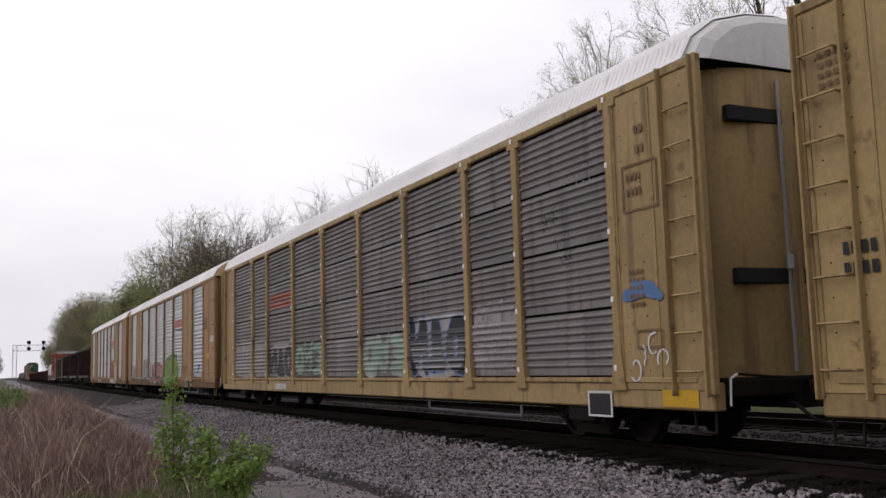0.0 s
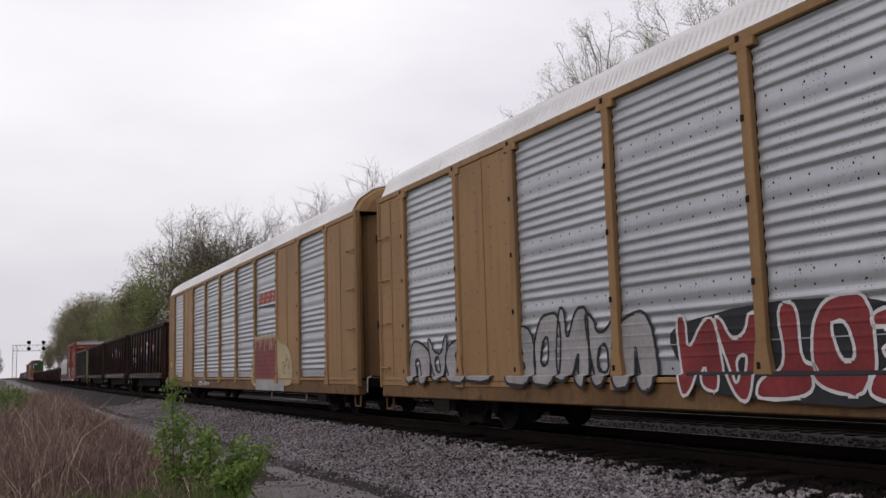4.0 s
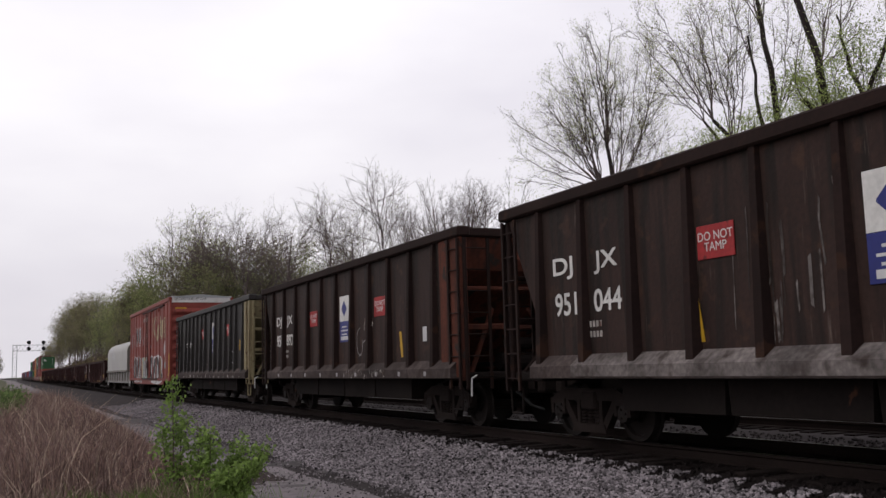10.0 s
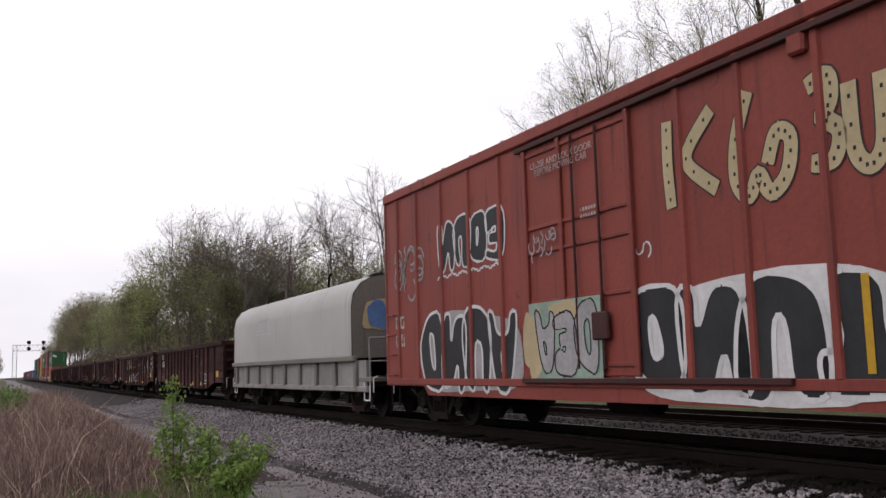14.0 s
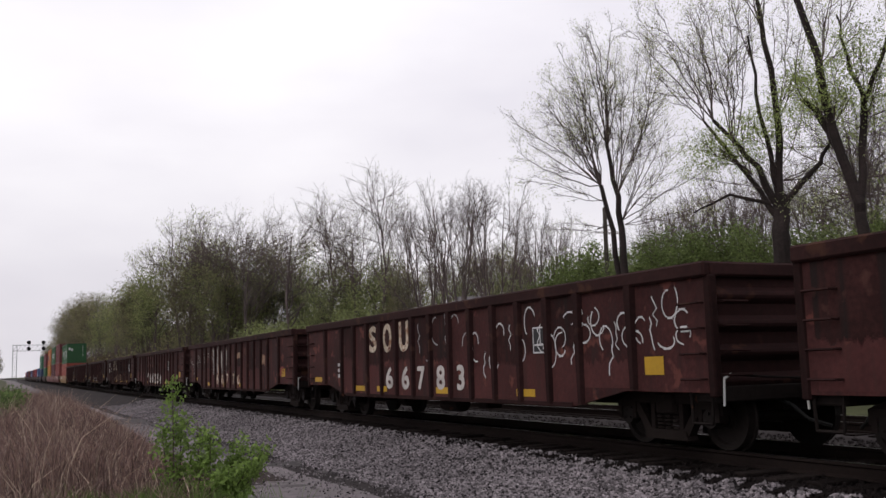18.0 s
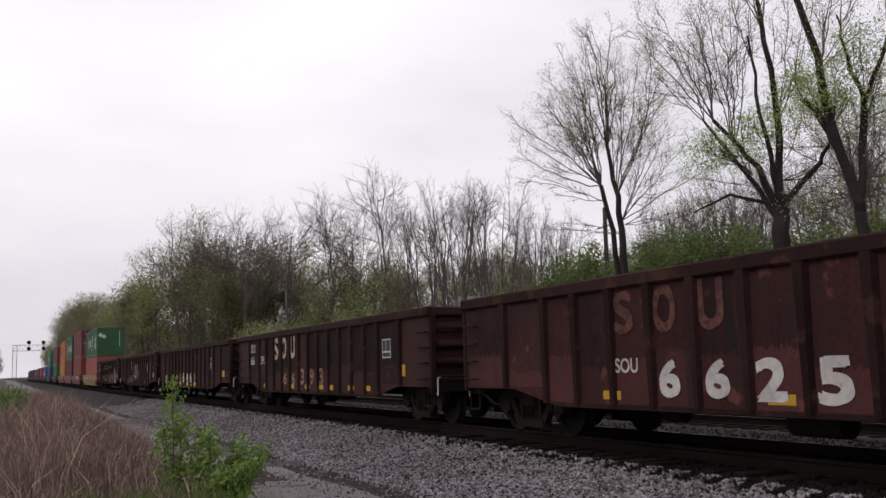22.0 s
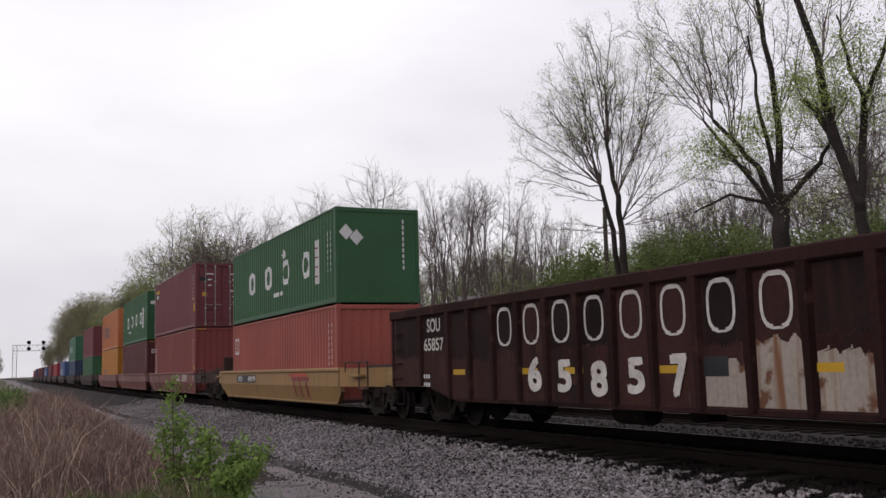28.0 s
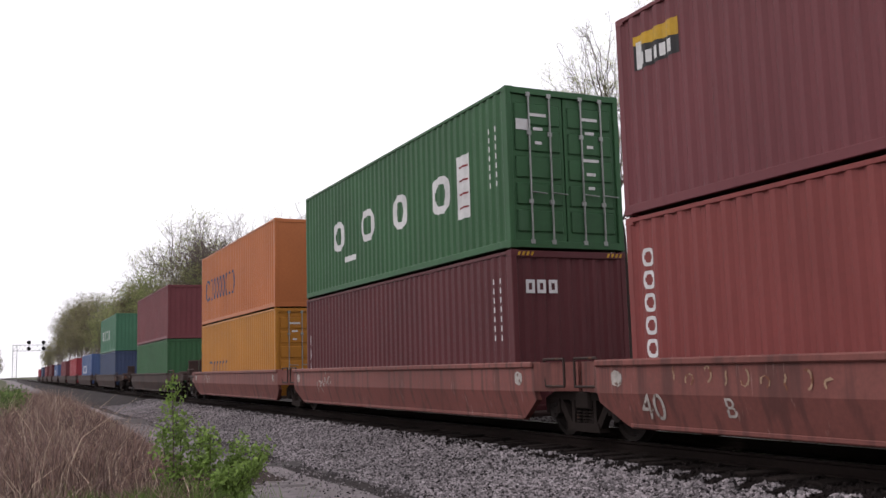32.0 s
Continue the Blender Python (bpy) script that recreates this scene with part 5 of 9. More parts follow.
        coupler(car, k * (h - 0.15), k)
        cut_lever(car, k * (h - 0.02), k, -1.4)
        step_stirrup(car, -1.5, -h + 0.05 if k < 0 else h - 0.5, 0.82, 0.45)
        add_truck(car, k * (h - 1.55), centre)
    s = Shape()
    s.box(-1.45, -h + 0.05, 0.80, 1.45, h - 0.05, 0.92)
    s.box(-0.3, -h + 0.2, 0.55, 0.3, h - 0.2, 0.82)
    s.rod((-0.8, -0.6, 0.6), (-0.8, 0.4, 0.6), 0.2, 10)
    part("underframe", s, "black_iron", car)
    s = Shape()
    s.box(-1.48, -h + 0.1, 0.95, 1.48, h - 0.1, 4.95)
    part("lining", s, "box_dark", car)
    s = Shape()
    s.cbox(-1.60, -h - 0.03, 1.2, -1.575, -h + 0.12, 2.2, 0.004)
    part("reflector", s, "yellow_tape", car)
    skin = lambda y, z: -1.565
    over = lambda y, z: -1.565 - 0.05
    y0 = -h
    block_piece(car, skin, y0 + 2.35, 0.7, y0 + 6.75, 2.08, (1, 2, 3, 5), "spray_black", "spray_white", 101, 0.075, "spray_white")
    block_piece(car, skin, y0 + 9.85, 0.7, y0 + 13.7, 2.15, (1, 2, 3, 0), "spray_black", "spray_white", 102, 0.06, "spray_pale")
    door_skin = lambda y, z: -1.64
    paint("graffiti_cloud", [rect(y0 + 7.3, 0.95, y0 + 9.3, 2.14)], "spray_mint", car, door_skin, 0.003)
    paint("graffiti_cloud", [blob(y0 + 9.2, 1.5, 0.25, 0.6, random.Random(4), rough=0.3), blob(y0 + 8.3, 1.9, 0.5, 0.2, random.Random(5), rough=0.3)], "spray_cream", car, door_skin, 0.005)
    block_piece(car, door_skin, y0 + 7.4, 1.0, y0 + 9.1, 2.0, (0, 4, 1), "spray_pale", "spray_black", 103, 0.03)
    paint("graffiti_cloud", [blob(y0 + 7.0, 1.5, 0.22, 0.6, random.Random(14), rough=0.4)], "box_orange", car, skin)
    block_piece(car, skin, y0 + 10.15, 2.98, y0 + 12.8, 3.9, (2, 3, 1, 4), "spray_black", "spray_white", 105, 0.045)
    paint("graffiti_edge", [stroke([(y0 + 12.9 - 0.22 * k, 2.88 + 0.06 * (k % 2)) for k in range(13)], 0.04)], "spray_white", car, skin)
    scrawl(car, door_skin, y0 + 8.4, 2.7, y0 + 9.2, 3.4, 6, "spray_pale", 106, 0.03)
    scrawl(car, door_skin, y0 + 8.4, 2.8, y0 + 9.2, 3.3, 5, "spray_pale", 116, 0.025)
    # pale curled letters with a dotted line along them
    for cy, cz, wide, high, path in ((5.72, 3.7, 0.3, 1.15, [(0.5, 1.0), (0.4, 0.5), (0.55, 0.0)]), (5.12, 3.7, 0.8, 1.05, [(0.8, 1.0), (0.0, 0.5), (0.85, 0.05)]),
                                     (4.1, 3.62, 1.0, 1.3, [(0.35, 1.0), (0.1, 0.6), (0.05, 0.2), (0.3, 0.0), (0.45, 0.3), (0.6, 0.0), (0.9, 0.15), (1.0, 0.5), (0.75, 0.6), (0.6, 0.3)]),
                                     (3.15, 3.65, 0.55, 1.05, [(0.1, 0.9), (0.7, 1.0), (0.7, 0.65), (0.3, 0.55), (0.9, 0.4), (0.7, 0.05), (0.1, 0.1)]), (2.62, 3.5, 0.5, 0.95, [(0.1, 1.0), (0.1, 0.2), (0.5, 0.0), (0.9, 0.2), (0.9, 1.0)]),
                                     (2.08, 3.55, 0.5, 0.85, [(0.2, 0.0), (0.2, 1.0), (0.8, 0.75), (0.85, 0.2), (0.2, 0.0)]), (1.6, 3.55, 0.45, 0.85, [(0.0, 1.0), (1.0, 1.0), (0.5, 0.97), (0.5, 0.0), (0.0, 0.0), (1.0, 0.03)])):
        pts = [(y0 + cy + (0.5 - u) * wide, cz + (v - 0.5) * high) for u, v in path]
        fine_pts = []
        for p, q in zip(pts, pts[1:]):
            fine_pts += [(p[0] + (q[0] - p[0]) * f / 5, p[1] + (q[1] - p[1]) * f / 5) for f in range(5)]
        fine_pts.append(pts[-1])
        for _ in range(3):
            fine_pts = [fine_pts[0]] + [((a[0] + b[0] + c[0]) / 3, (a[1] + b[1] + c[1]) / 3) for a, b, c in zip(fine_pts, fine_pts[1:], fine_pts[2:])] + [fine_pts[-1]]
        paint("graffiti_edge", [stroke(fine_pts, 0.24)], "spray_black", car, skin, 0.004, 0.02)
        paint("graffiti_fill", [stroke(fine_pts, 0.2)], "spray_cream", car, skin, 0.007, 0.02)
        for p in fine_pts[1::2]:
            paint("graffiti_dot", [rect(p[0] - 0.018, p[1] - 0.022, p[0] + 0.018, p[1] + 0.022)], "spray_black", car, skin, 0.010, 0.03)
    scrawl(car, skin, y0 + 1.35, 2.0, y0 + 1.9, 2.85, 5, "spray_white", 117, 0.05)
    paint("graffiti_patch", [blob(y0 + 1.62, 2.45, 0.13, 0.38, random.Random(7), rough=0.6)], "spray_white", car, skin)
    paint("emblem", [blob(y0 + 1.45, 1.6, 0.17, 0.17, random.Random(8), rough=0.1)], "spray_teal", car, skin)
    for k in range(4):
        scrawl(car, skin, y0 + 13.6, 2.6 + 0.1 * k, y0 + 15.1, 3.7, 4, "spray_faint", 130 + k, 0.05)
    scrawl(car, skin, y0 + 6.2, 2.5, y0 + 6.7, 3.0, 3, "spray_white", 107, 0.03)
    words("lettering", "CLOSE AND LOCK DOOR\nBEFORE MOVING CAR", 0.15, "worn_white", car, near_side(-1.655, y0 + 8.2, 4.27), "stencilled white lettering")
    marks(car, skin, y0 + 1.6, 1.85, 5, 5, 0.05, 0.05, "worn_white", 0.07)
    marks(car, lambda y, z: -1.64, y0 + 7.7, 3.4, 2, 7, 0.05, 0.05, "worn_white", 0.05)
    marks(car, skin, h - 0.5, 2.0, 2, 2, 0.26, 0.12, "worn_white", 0.2)
    paint("reflector", [rect(y0 + 0.2, 1.0, y0 + 0.5, 1.2)], "yellow_tape", car, skin)
    paint("reflector", [rect(y0 + 2.75, 1.0, y0 + 2.85, 2.0)], "yellow_tape", car, skin, 0.014)
    return car


boxcar(-18.62)

# ---- the covered coil car ----
COIL_LEN = 14.2


def coil_car(lead):
    centre = lead + COIL_LEN / 2
    car = thing("coil_wagon", "steel coil wagon under a pale grey rounded hood", "rail wagon")
    MOVES.append((car, centre, 0.0))
    h = COIL_LEN / 2
    prof = [(-1.46, 1.46), (-1.46, 2.75), (-1.40, 3.05), (-1.2, 3.32), (-0.9, 3.48), (-0.45, 3.56), (0, 3.58), (0.45, 3.56), (0.9, 3.48), (1.2, 3.32), (1.40, 3.05), (1.46, 2.75), (1.46, 1.46)]
    s = Shape()
    s.sheet([[(x, y, z) for x, z in prof] for y in (-h + 1.2, -h + 1.25, 0, h - 0.5, h - 0.3)])
    s.sheet([[(x * 0.97, y, z - 0.03) for x, z in prof] for y in (-h + 1.2, h - 0.3)])
    hood = part("hood", s, "coil_grey", car, "pale grey sheet-steel hood", smooth=True)
    for k, y in ((-1, -h + 1.22), (1, h - 0.32)):
        s = Shape()
        s.prism([(x * 0.985, z - 0.015) for x, z in prof], y - 0.02, y + 0.02)
        e = part("hood_end", s, "coil_tan", hood)
        if k < 0:
            rng = random.Random(3)
            for j in range(3):
                sh = Shape()
                sh.prism([(a, b) for a, b in blob(-0.75 + j * 0.5, 2.5, 0.36, 0.42, rng)], y - 0.034, y - 0.024)
                part("graffiti_edge", sh, "spray_cream", e)
                sh = Shape()
                sh.prism([(a, b) for a, b in blob(-0.75 + j * 0.5, 2.5, 0.28, 0.33, rng)], y - 0.044, y - 0.036)
                part("graffiti_fill", sh, "spray_blue", e)
    s = Shape()
    for y in (-h + 4.3, h - 3.4):
        s.rods([(-1.0, y, 3.45), (-0.98, y, 3.75), (-0.9, y + 0.05, 3.85)], 0.03, 6)
        s.rods([(0.6, y, 3.5), (0.6, y, 3.9), (0.6, y + 0.9, 3.9), (0.6, y + 0.9, 3.5)], 0.03, 6)
    part("lifting_lug", s, "black_iron", hood)
    paint("emblem", [rect(1.6 + 0.1 * i, 2.35 + 0.11 * i, 3.6 - 0.1 * i, 2.42 + 0.11 * i) for i in range(5)], "door_grey", hood, lambda y, z: -1.46)
    s = Shape()
    for k in (-1, 1):
        s.cbox(k * 1.47 - 0.06, -h + 0.9, 1.36, k * 1.47 + 0.06, h - 0.2, 1.5, 0.02)
    part("hood_rail", s, "coil_tan", car)
    for k in (-1, 1):
        s = Shape()
        s.box(k * 1.36 - 0.03, -h + 0.4, 0.72, k * 1.36 + 0.03, h - 0.2, 1.38)
        part("side_wall", s, "coil_low", car)
        for i in range(9):
            y = -h + 1.0 + i * (COIL_LEN - 1.6) / 8
            s = Shape()
            s.cbox(min(k * 1.38, k * 1.47), y - 0.1, 0.72, max(k * 1.38, k * 1.47), y + 0.1, 1.37, 0.02)
            part("post", s, "coil_tan", car)
        s = Shape()
        s.cbox(k * 1.4 - 0.06, -h + 0.2, 0.62, k * 1.4 + 0.06, h - 0.2, 0.76, 0.02)
        part("side_sill", s, "coil_low", car)
    s = Shape()
    s.box(-1.35, -h + 0.1, 0.75, 1.35, h - 0.1, 0.9)
    s.box(-0.3, -h, 0.5, 0.3, h, 0.8)
    for i in range(4):
        s.rod((-0.9, -3 + i * 1.8, 0.5), (-0.9, -2.5 + i * 1.8, 0.5), 0.16, 8)
    part("underframe", s, "black_iron", car)
    for k in (-1, 1):
        s = Shape()
        s.rods([(-1.4, k * (h - 0.1), 0.8), (-1.4, k * (h - 0.1), 1.9), (1.4, k * (h - 0.1), 1.9), (1.4, k * (h - 0.1), 0.8)], 0.025, 6)
        s.rod((-1.4, k * (h - 0.1), 1.35), (1.4, k * (h - 0.1), 1.35), 0.02, 6)
        part("end_rail", s, "coil_low", car)
        s = Shape()
        s.cbox(-1.4, k * (h - 0.5) - 0.5, 0.86, 1.4, k * (h - 0.5) + 0.5, 0.98, 0.02)
        part("end_platform", s, "coil_tan", car)
        coupler(car, k * (h - 0.1), k)
        cut_lever(car, k * h, k, -1.4)
        step_stirrup(car, -1.4, -h + 0.1 if k < 0 else h - 0.5, 0.85, mat="white_rod")
        add_truck(car, k * (h - 1.8), centre)
    return car


coil_car(-1.55)

# ---- gondolas ----
GON_LEN = 16.4
GON_RIBS = [1.55, 2.85, 3.73, 4.64, 5.53, 6.42, 7.31, 8.2, 9.09, 9.98, 10.87, 11.76, 12.67, 13.55, 14.85]


def gondola(lead, body, label):
    centre = lead + GON_LEN / 2
    car = thing("gondola_wagon", label, "rail wagon", "open gondolas of the train")
    MOVES.append((car, centre, 0.0))
    h = GON_LEN / 2
    for k in (-1, 1):
        x = k * 1.50
        s = Shape()
        s.prism([(-h, 0.78), (-h + 1.8, 0.78), (-h + 3.0, 0.55), (h - 3.0, 0.55), (h - 1.8, 0.78), (h, 0.78), (h, 2.25), (-h, 2.25)], x - 0.03, x + 0.03, "x")
        part("side_wall", s, body, car)
        for y in GON_RIBS:
            s = Shape()
            foot = 0.80 if y < 2 or y > GON_LEN - 2 else 0.57
            y = -h + y
            s.add([(x, y - 0.13, 2.22), (x + k * 0.10, y - 0.07, 2.22), (x + k * 0.10, y + 0.07, 2.22), (x, y + 0.13, 2.22),
                   (x, y - 0.10, foot), (x + k * 0.085, y - 0.04, foot), (x + k * 0.085, y + 0.04, foot), (x, y + 0.10, foot)],
                  [(0, 1, 2, 3), (4, 7, 6, 5), (0, 4, 5, 1), (1, 5, 6, 2), (2, 6, 7, 3), (3, 7, 4, 0)])
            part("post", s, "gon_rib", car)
        s = Shape()
        s.cbox(x - 0.10 if k < 0 else x - 0.06, -h - 0.03, 2.20, x + 0.06 if k < 0 else x + 0.10, h + 0.03, 2.39, 0.025)
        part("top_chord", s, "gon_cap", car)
        s = Shape()
        s.cbox(x - 0.045, -h + 3.1, 0.52, x + 0.045, h - 3.1, 0.60, 0.01)
        part("side_sill", s, "gon_rib", car)
    for k in (-1, 1):
        rows = []
        for i in range(41):
            z = 0.8 + 1.42 * i / 40
            u = (i % 10) / 10
            d = 0.09 * math.sin(u / 0.6 * math.pi) if u < 0.6 else 0.0
            rows.append([(-1.47, k * (h - 0.04), z), (-1.4, k * (h - 0.04 + d), z), (1.4, k * (h - 0.04 + d), z), (1.47, k * (h - 0.04), z)])
        s = Shape()
        s.sheet(rows)
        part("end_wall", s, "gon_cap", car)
        s = Shape()
        s.cbox(-1.5, k * h - 0.07, 2.20, 1.5, k * h + 0.07, 2.38, 0.025)
        part("end_chord", s, "gon_cap", car)
        for q in (-1, 1):
            s = Shape()
            s.cbox(q * 1.49 - 0.06, k * h - 0.08, 0.72, q * 1.49 + 0.06, k * h + 0.05, 2.22, 0.02)
            part("corner_post", s, "gon_rib", car)
        s = Shape()
        s.cbox(-1.42, k * (h - 0.2) - 0.25, 0.66, 1.42, k * (h - 0.2) + 0.25, 0.86, 0.02)
        part("end_sill", s, "black_iron", car)
        ladder(car, -1.53, -h + 0.08 if k < 0 else h - 0.52, 0.85, 2.1, 0.42, 4, "gon_rib", "y", -0.08)
        ladder(car, -1.4, k * (h + 0.02), 0.9, 2.1, 0.42, 4, "gon_rib", "x", k * 0.1)
        coupler(car, k * (h - 0.15), k)
        cut_lever(car, k * (h - 0.05), k, -1.42)
        step_stirrup(car, -1.48, -h + 0.06 if k < 0 else h - 0.46, 0.8, 0.4, 0.4)
        add_truck(car, k * (h - 1.5), centre)
    s = Shape()
    s.box(-1.47, -h + 0.05, 0.80, 1.47, h - 0.05, 0.88)
    s.box(-0.3, -h + 0.1, 0.52, 0.3, h - 0.1, 0.80)
    for i in range(7):
        y = -h + 3.3 + i * 1.63
        s.box(-1.45, y - 0.08, 0.60, 1.45, y + 0.08, 0.80)
    part("underframe", s, "black_iron", car)
    s = Shape()
    s.rod((-0.75, 0.2, 0.42), (-0.75, 1.0, 0.42), 0.17, 10)
    part("air_tank", s, "truck_iron", car)
    s = Shape()
    s.cbox(-0.95, -1.2, 0.36, -0.6, -0.8, 0.62, 0.03)
    part("brake_valve", s, "truck_iron", car)
    s = Shape()
    s.rod((-0.75, 3.0, 0.45), (-0.75, 3.4, 0.45), 0.13, 8)
    part("brake_cylinder", s, "truck_iron", car)
    return car


def gon_skin(y, z):
    return -1.532


gon_h = GON_LEN / 2
GON_X = -1.541
GONS = [(13.92, "gon_brown", "dark brown steel gondola wagon with worn sides"), (31.78, "gon_brown", "brown gondola wagon with worn letters and white scrawls"),
        (49.65, "gon_brown", "dark brown gondola wagon with pale worn patches"), (67.6, "gon_brown", "red-brown gondola wagon with large white numbers"),
        (85.55, "gon_black", "dark gondola wagon with rust-coloured letters and yellow strips"), (103.5, "gon_black", "blackened gondola wagon with yellow strips and white numbers"),
        (121.5, "gon_black", "black gondola wagon with white sprayed lines"), (139.5, "gon_black", "black gondola wagon with outlined letters and bare rusty panels")]
gons = [gondola(*g) for g in GONS]


def gon_strips(car, ys, z=0.66, w=0.42, h=0.12):
    for y in ys:
        hh, ww, zz = (0.24, 0.4, 1.0) if y < 1.5 else (h, w, z if 3 < y < 13.2 else z + 0.2)
        paint("reflector", [rect(-gon_h + y, zz, -gon_h + y + ww, zz + hh)], "yellow_tape", car, gon_skin)


def data_box(car, y, z, w=0.5, h=0.42):
    paint("label", [rect(-gon_h + y, z, -gon_h + y + w, z + h)], "logo_dark", car, gon_skin)
    paint("label_frame", ring(-gon_h + y, z, -gon_h + y + w, z + h, 0.025) + [rect(-gon_h + y + w * 0.52, z + h * 0.35, -gon_h + y + w * 0.57, z + h - 0.02), rect(-gon_h + y + 0.02, z + h * 0.3, -gon_h + y + w - 0.02, z + h * 0.35)],
          "spray_white", car, gon_skin, 0.006, 0.012)


def gon_soot(car, seed, low, share, mat, clean="", clean_share=0.0):
    """Soot over the upper part of the panels between the posts, and here and there a cleaner panel below it."""
    r = random.Random(seed)
    edges = [0.1] + GON_RIBS + [GON_LEN - 0.1]
    for a, b in zip(edges, edges[1:]):
        n = 30
        foot = 0.82 if a < 2 or b > GON_LEN - 2 else 0.6
        z0 = low + r.uniform(-0.12, 0.16)
        y0, y1 = -gon_h + a + 0.09, -gon_h + b - 0.09
        edge = [(y1 - (y1 - y0) * j / n, z0 + r.gauss(0, 0.028) + 0.012 * math.sin(j * 0.3 + a)) for j in range(n + 1)]
        if r.random() < share:
            paint("soot_stain", [[(y0, 2.19), (y1, 2.19)] + edge], mat, car, gon_skin, 0.0015, 0.02)
        if clean and r.random() < clean_share:
            paint("clean_panel", [[(y1, foot), (y0, foot)] + [(p, q - 0.03) for p, q in reversed(edge)]], clean, car, gon_skin, 0.0015, 0.02)


gon_soot(gons[0], 1, 1.3, 0.85, "soot_thin", "gon_clean", 0.9)
gon_soot(gons[1], 2, 1.3, 0.7, "soot_thin", "gon_clean", 0.4)
gon_soot(gons[2], 3, 1.25, 0.4, "soot_thin", "gon_clean", 0.5)
gon_soot(gons[3], 4, 1.2, 0.5, "soot_thin", "gon_clean", 0.7)
gon_soot(gons[4], 5, 1.15, 0.7, "soot", "soot_thin", 0.5)
gon_soot(gons[5], 6, 1.1, 0.9, "soot", "soot_thin", 0.8)
gon_soot(gons[6], 7, 1.0, 0.8, "soot", "soot_thin", 0.6)
gon_soot(gons[7], 8, 1.4, 0.7, "soot", "soot_thin", 0.3)
for i in range(9):
    q = random.Random(i + 320)
    paint("worn_patch", [blob(-gon_h + 3.5 + i * 1.15, q.uniform(1.2, 1.95), q.uniform(0.12, 0.3), q.uniform(0.1, 0.3), q, rough=0.5)], "rust_cream" if i % 3 == 0 else "gon_rust", gons[2], gon_skin, 0.003)
gon_strips(gons[0], (0.9, 4.25, 6.1, 9.6, 13.6))
data_box(gons[0], 3.25, 0.72)
painted(gons[0], [("SOU", 6.43, 2.02, 0.46, 0.27), ("66054", 6.16, 1.66, 1.03, 0.28)], "digit_white", GON_X)
marks(gons[0], gon_skin, -gon_h + 15.2, 0.98, 2, 6, 0.09, 0.07, "worn_white", 0.07)
for q, (y, z, l) in enumerate(((4.3, 1.5, 0.2), (4.5, 1.1, 0.12), (6.6, 0.9, 0.16), (7.4, 1.0, 0.3), (9.4, 1.25, 0.25), (10.2, 1.7, 0.1), (5.3, 1.8, 0.12))):
    paint("scrape", [stroke([(-gon_h + y, z), (-gon_h + y + 0.02, z + l * 0.5), (-gon_h + y - 0.03, z + l)], 0.03)], "worn_white", gons[0], gon_skin)
# the second: worn letters, white numbers, loose white lines
gon_strips(gons[1], (0.9, 4.2, 7.4, 10.6, 12.0, 15.2), w=0.6)
painted(gons[1], [("S", 3.2, 1.84, 0.46, 0.6), ("O", 2.31, 1.84, 0.5, 0.64), ("U", 1.37, 1.84, 0.51, 0.65)], "old_letter", GON_X, 0.06)
painted(gons[1], [("6", 2.22, 0.96, 0.4, 0.47), ("6", 1.32, 0.96, 0.39, 0.48), ("7", 0.5, 0.96, 0.36, 0.48), ("8", -0.44, 0.97, 0.38, 0.47), ("3", -1.32, 0.97, 0.32, 0.47)], "digit_white", GON_X, 0.06)
scrawl(gons[1], gon_skin, -gon_h + 0.3, 0.95, -gon_h + 6.4, 2.1, 19, "spray_white", 202, 0.024)
scrawl(gons[1], gon_skin, -gon_h + 0.3, 1.3, -gon_h + 3.8, 2.1, 12, "spray_white", 203, 0.02)
scrawl(gons[1], gon_skin, -gon_h + 6.4, 1.3, -gon_h + 9.0, 2.1, 6, "spray_pale", 213, 0.03)
data_box(gons[1], 3.7, 1.35)
marks(gons[1], gon_skin, -gon_h + 13.9, 1.25, 3, 4, 0.08, 0.06, "spray_white", 0.07)
# the third: pale worn patches between the posts
gon_strips(gons[2], (0.9, 6.4, 9.0, 12.0, 14.6))
painted(gons[2], [("6", 2.3, 0.92, 0.36, 0.36), ("6", 1.41, 0.92, 0.34, 0.36), ("7", 0.55, 0.93, 0.28, 0.37), ("7", -0.47, 0.93, 0.28, 0.37), ("6", -1.24, 0.91, 0.34, 0.36)], "old_letter", GON_X, 0.06)
for i in range(7):
    paint("graffiti_patch", [blob(-gon_h + 7.5 + i * 0.75, 1.6, 0.09, 0.5, random.Random(210 + i), rough=0.5)], "worn_white", gons[2], gon_skin)
scrawl(gons[2], gon_skin, -gon_h + 12.6, 0.95, -gon_h + 16.2, 2.1, 19, "worn_white", 205, 0.02)
scrawl(gons[2], gon_skin, -gon_h + 9.0, 1.0, -gon_h + 12.4, 2.1, 13, "worn_white", 206, 0.02)
paint("graffiti_patch", [blob(-gon_h + 1.25, 1.15, 0.28, 0.14, random.Random(33))], "spray_red", gons[2], gon_skin)
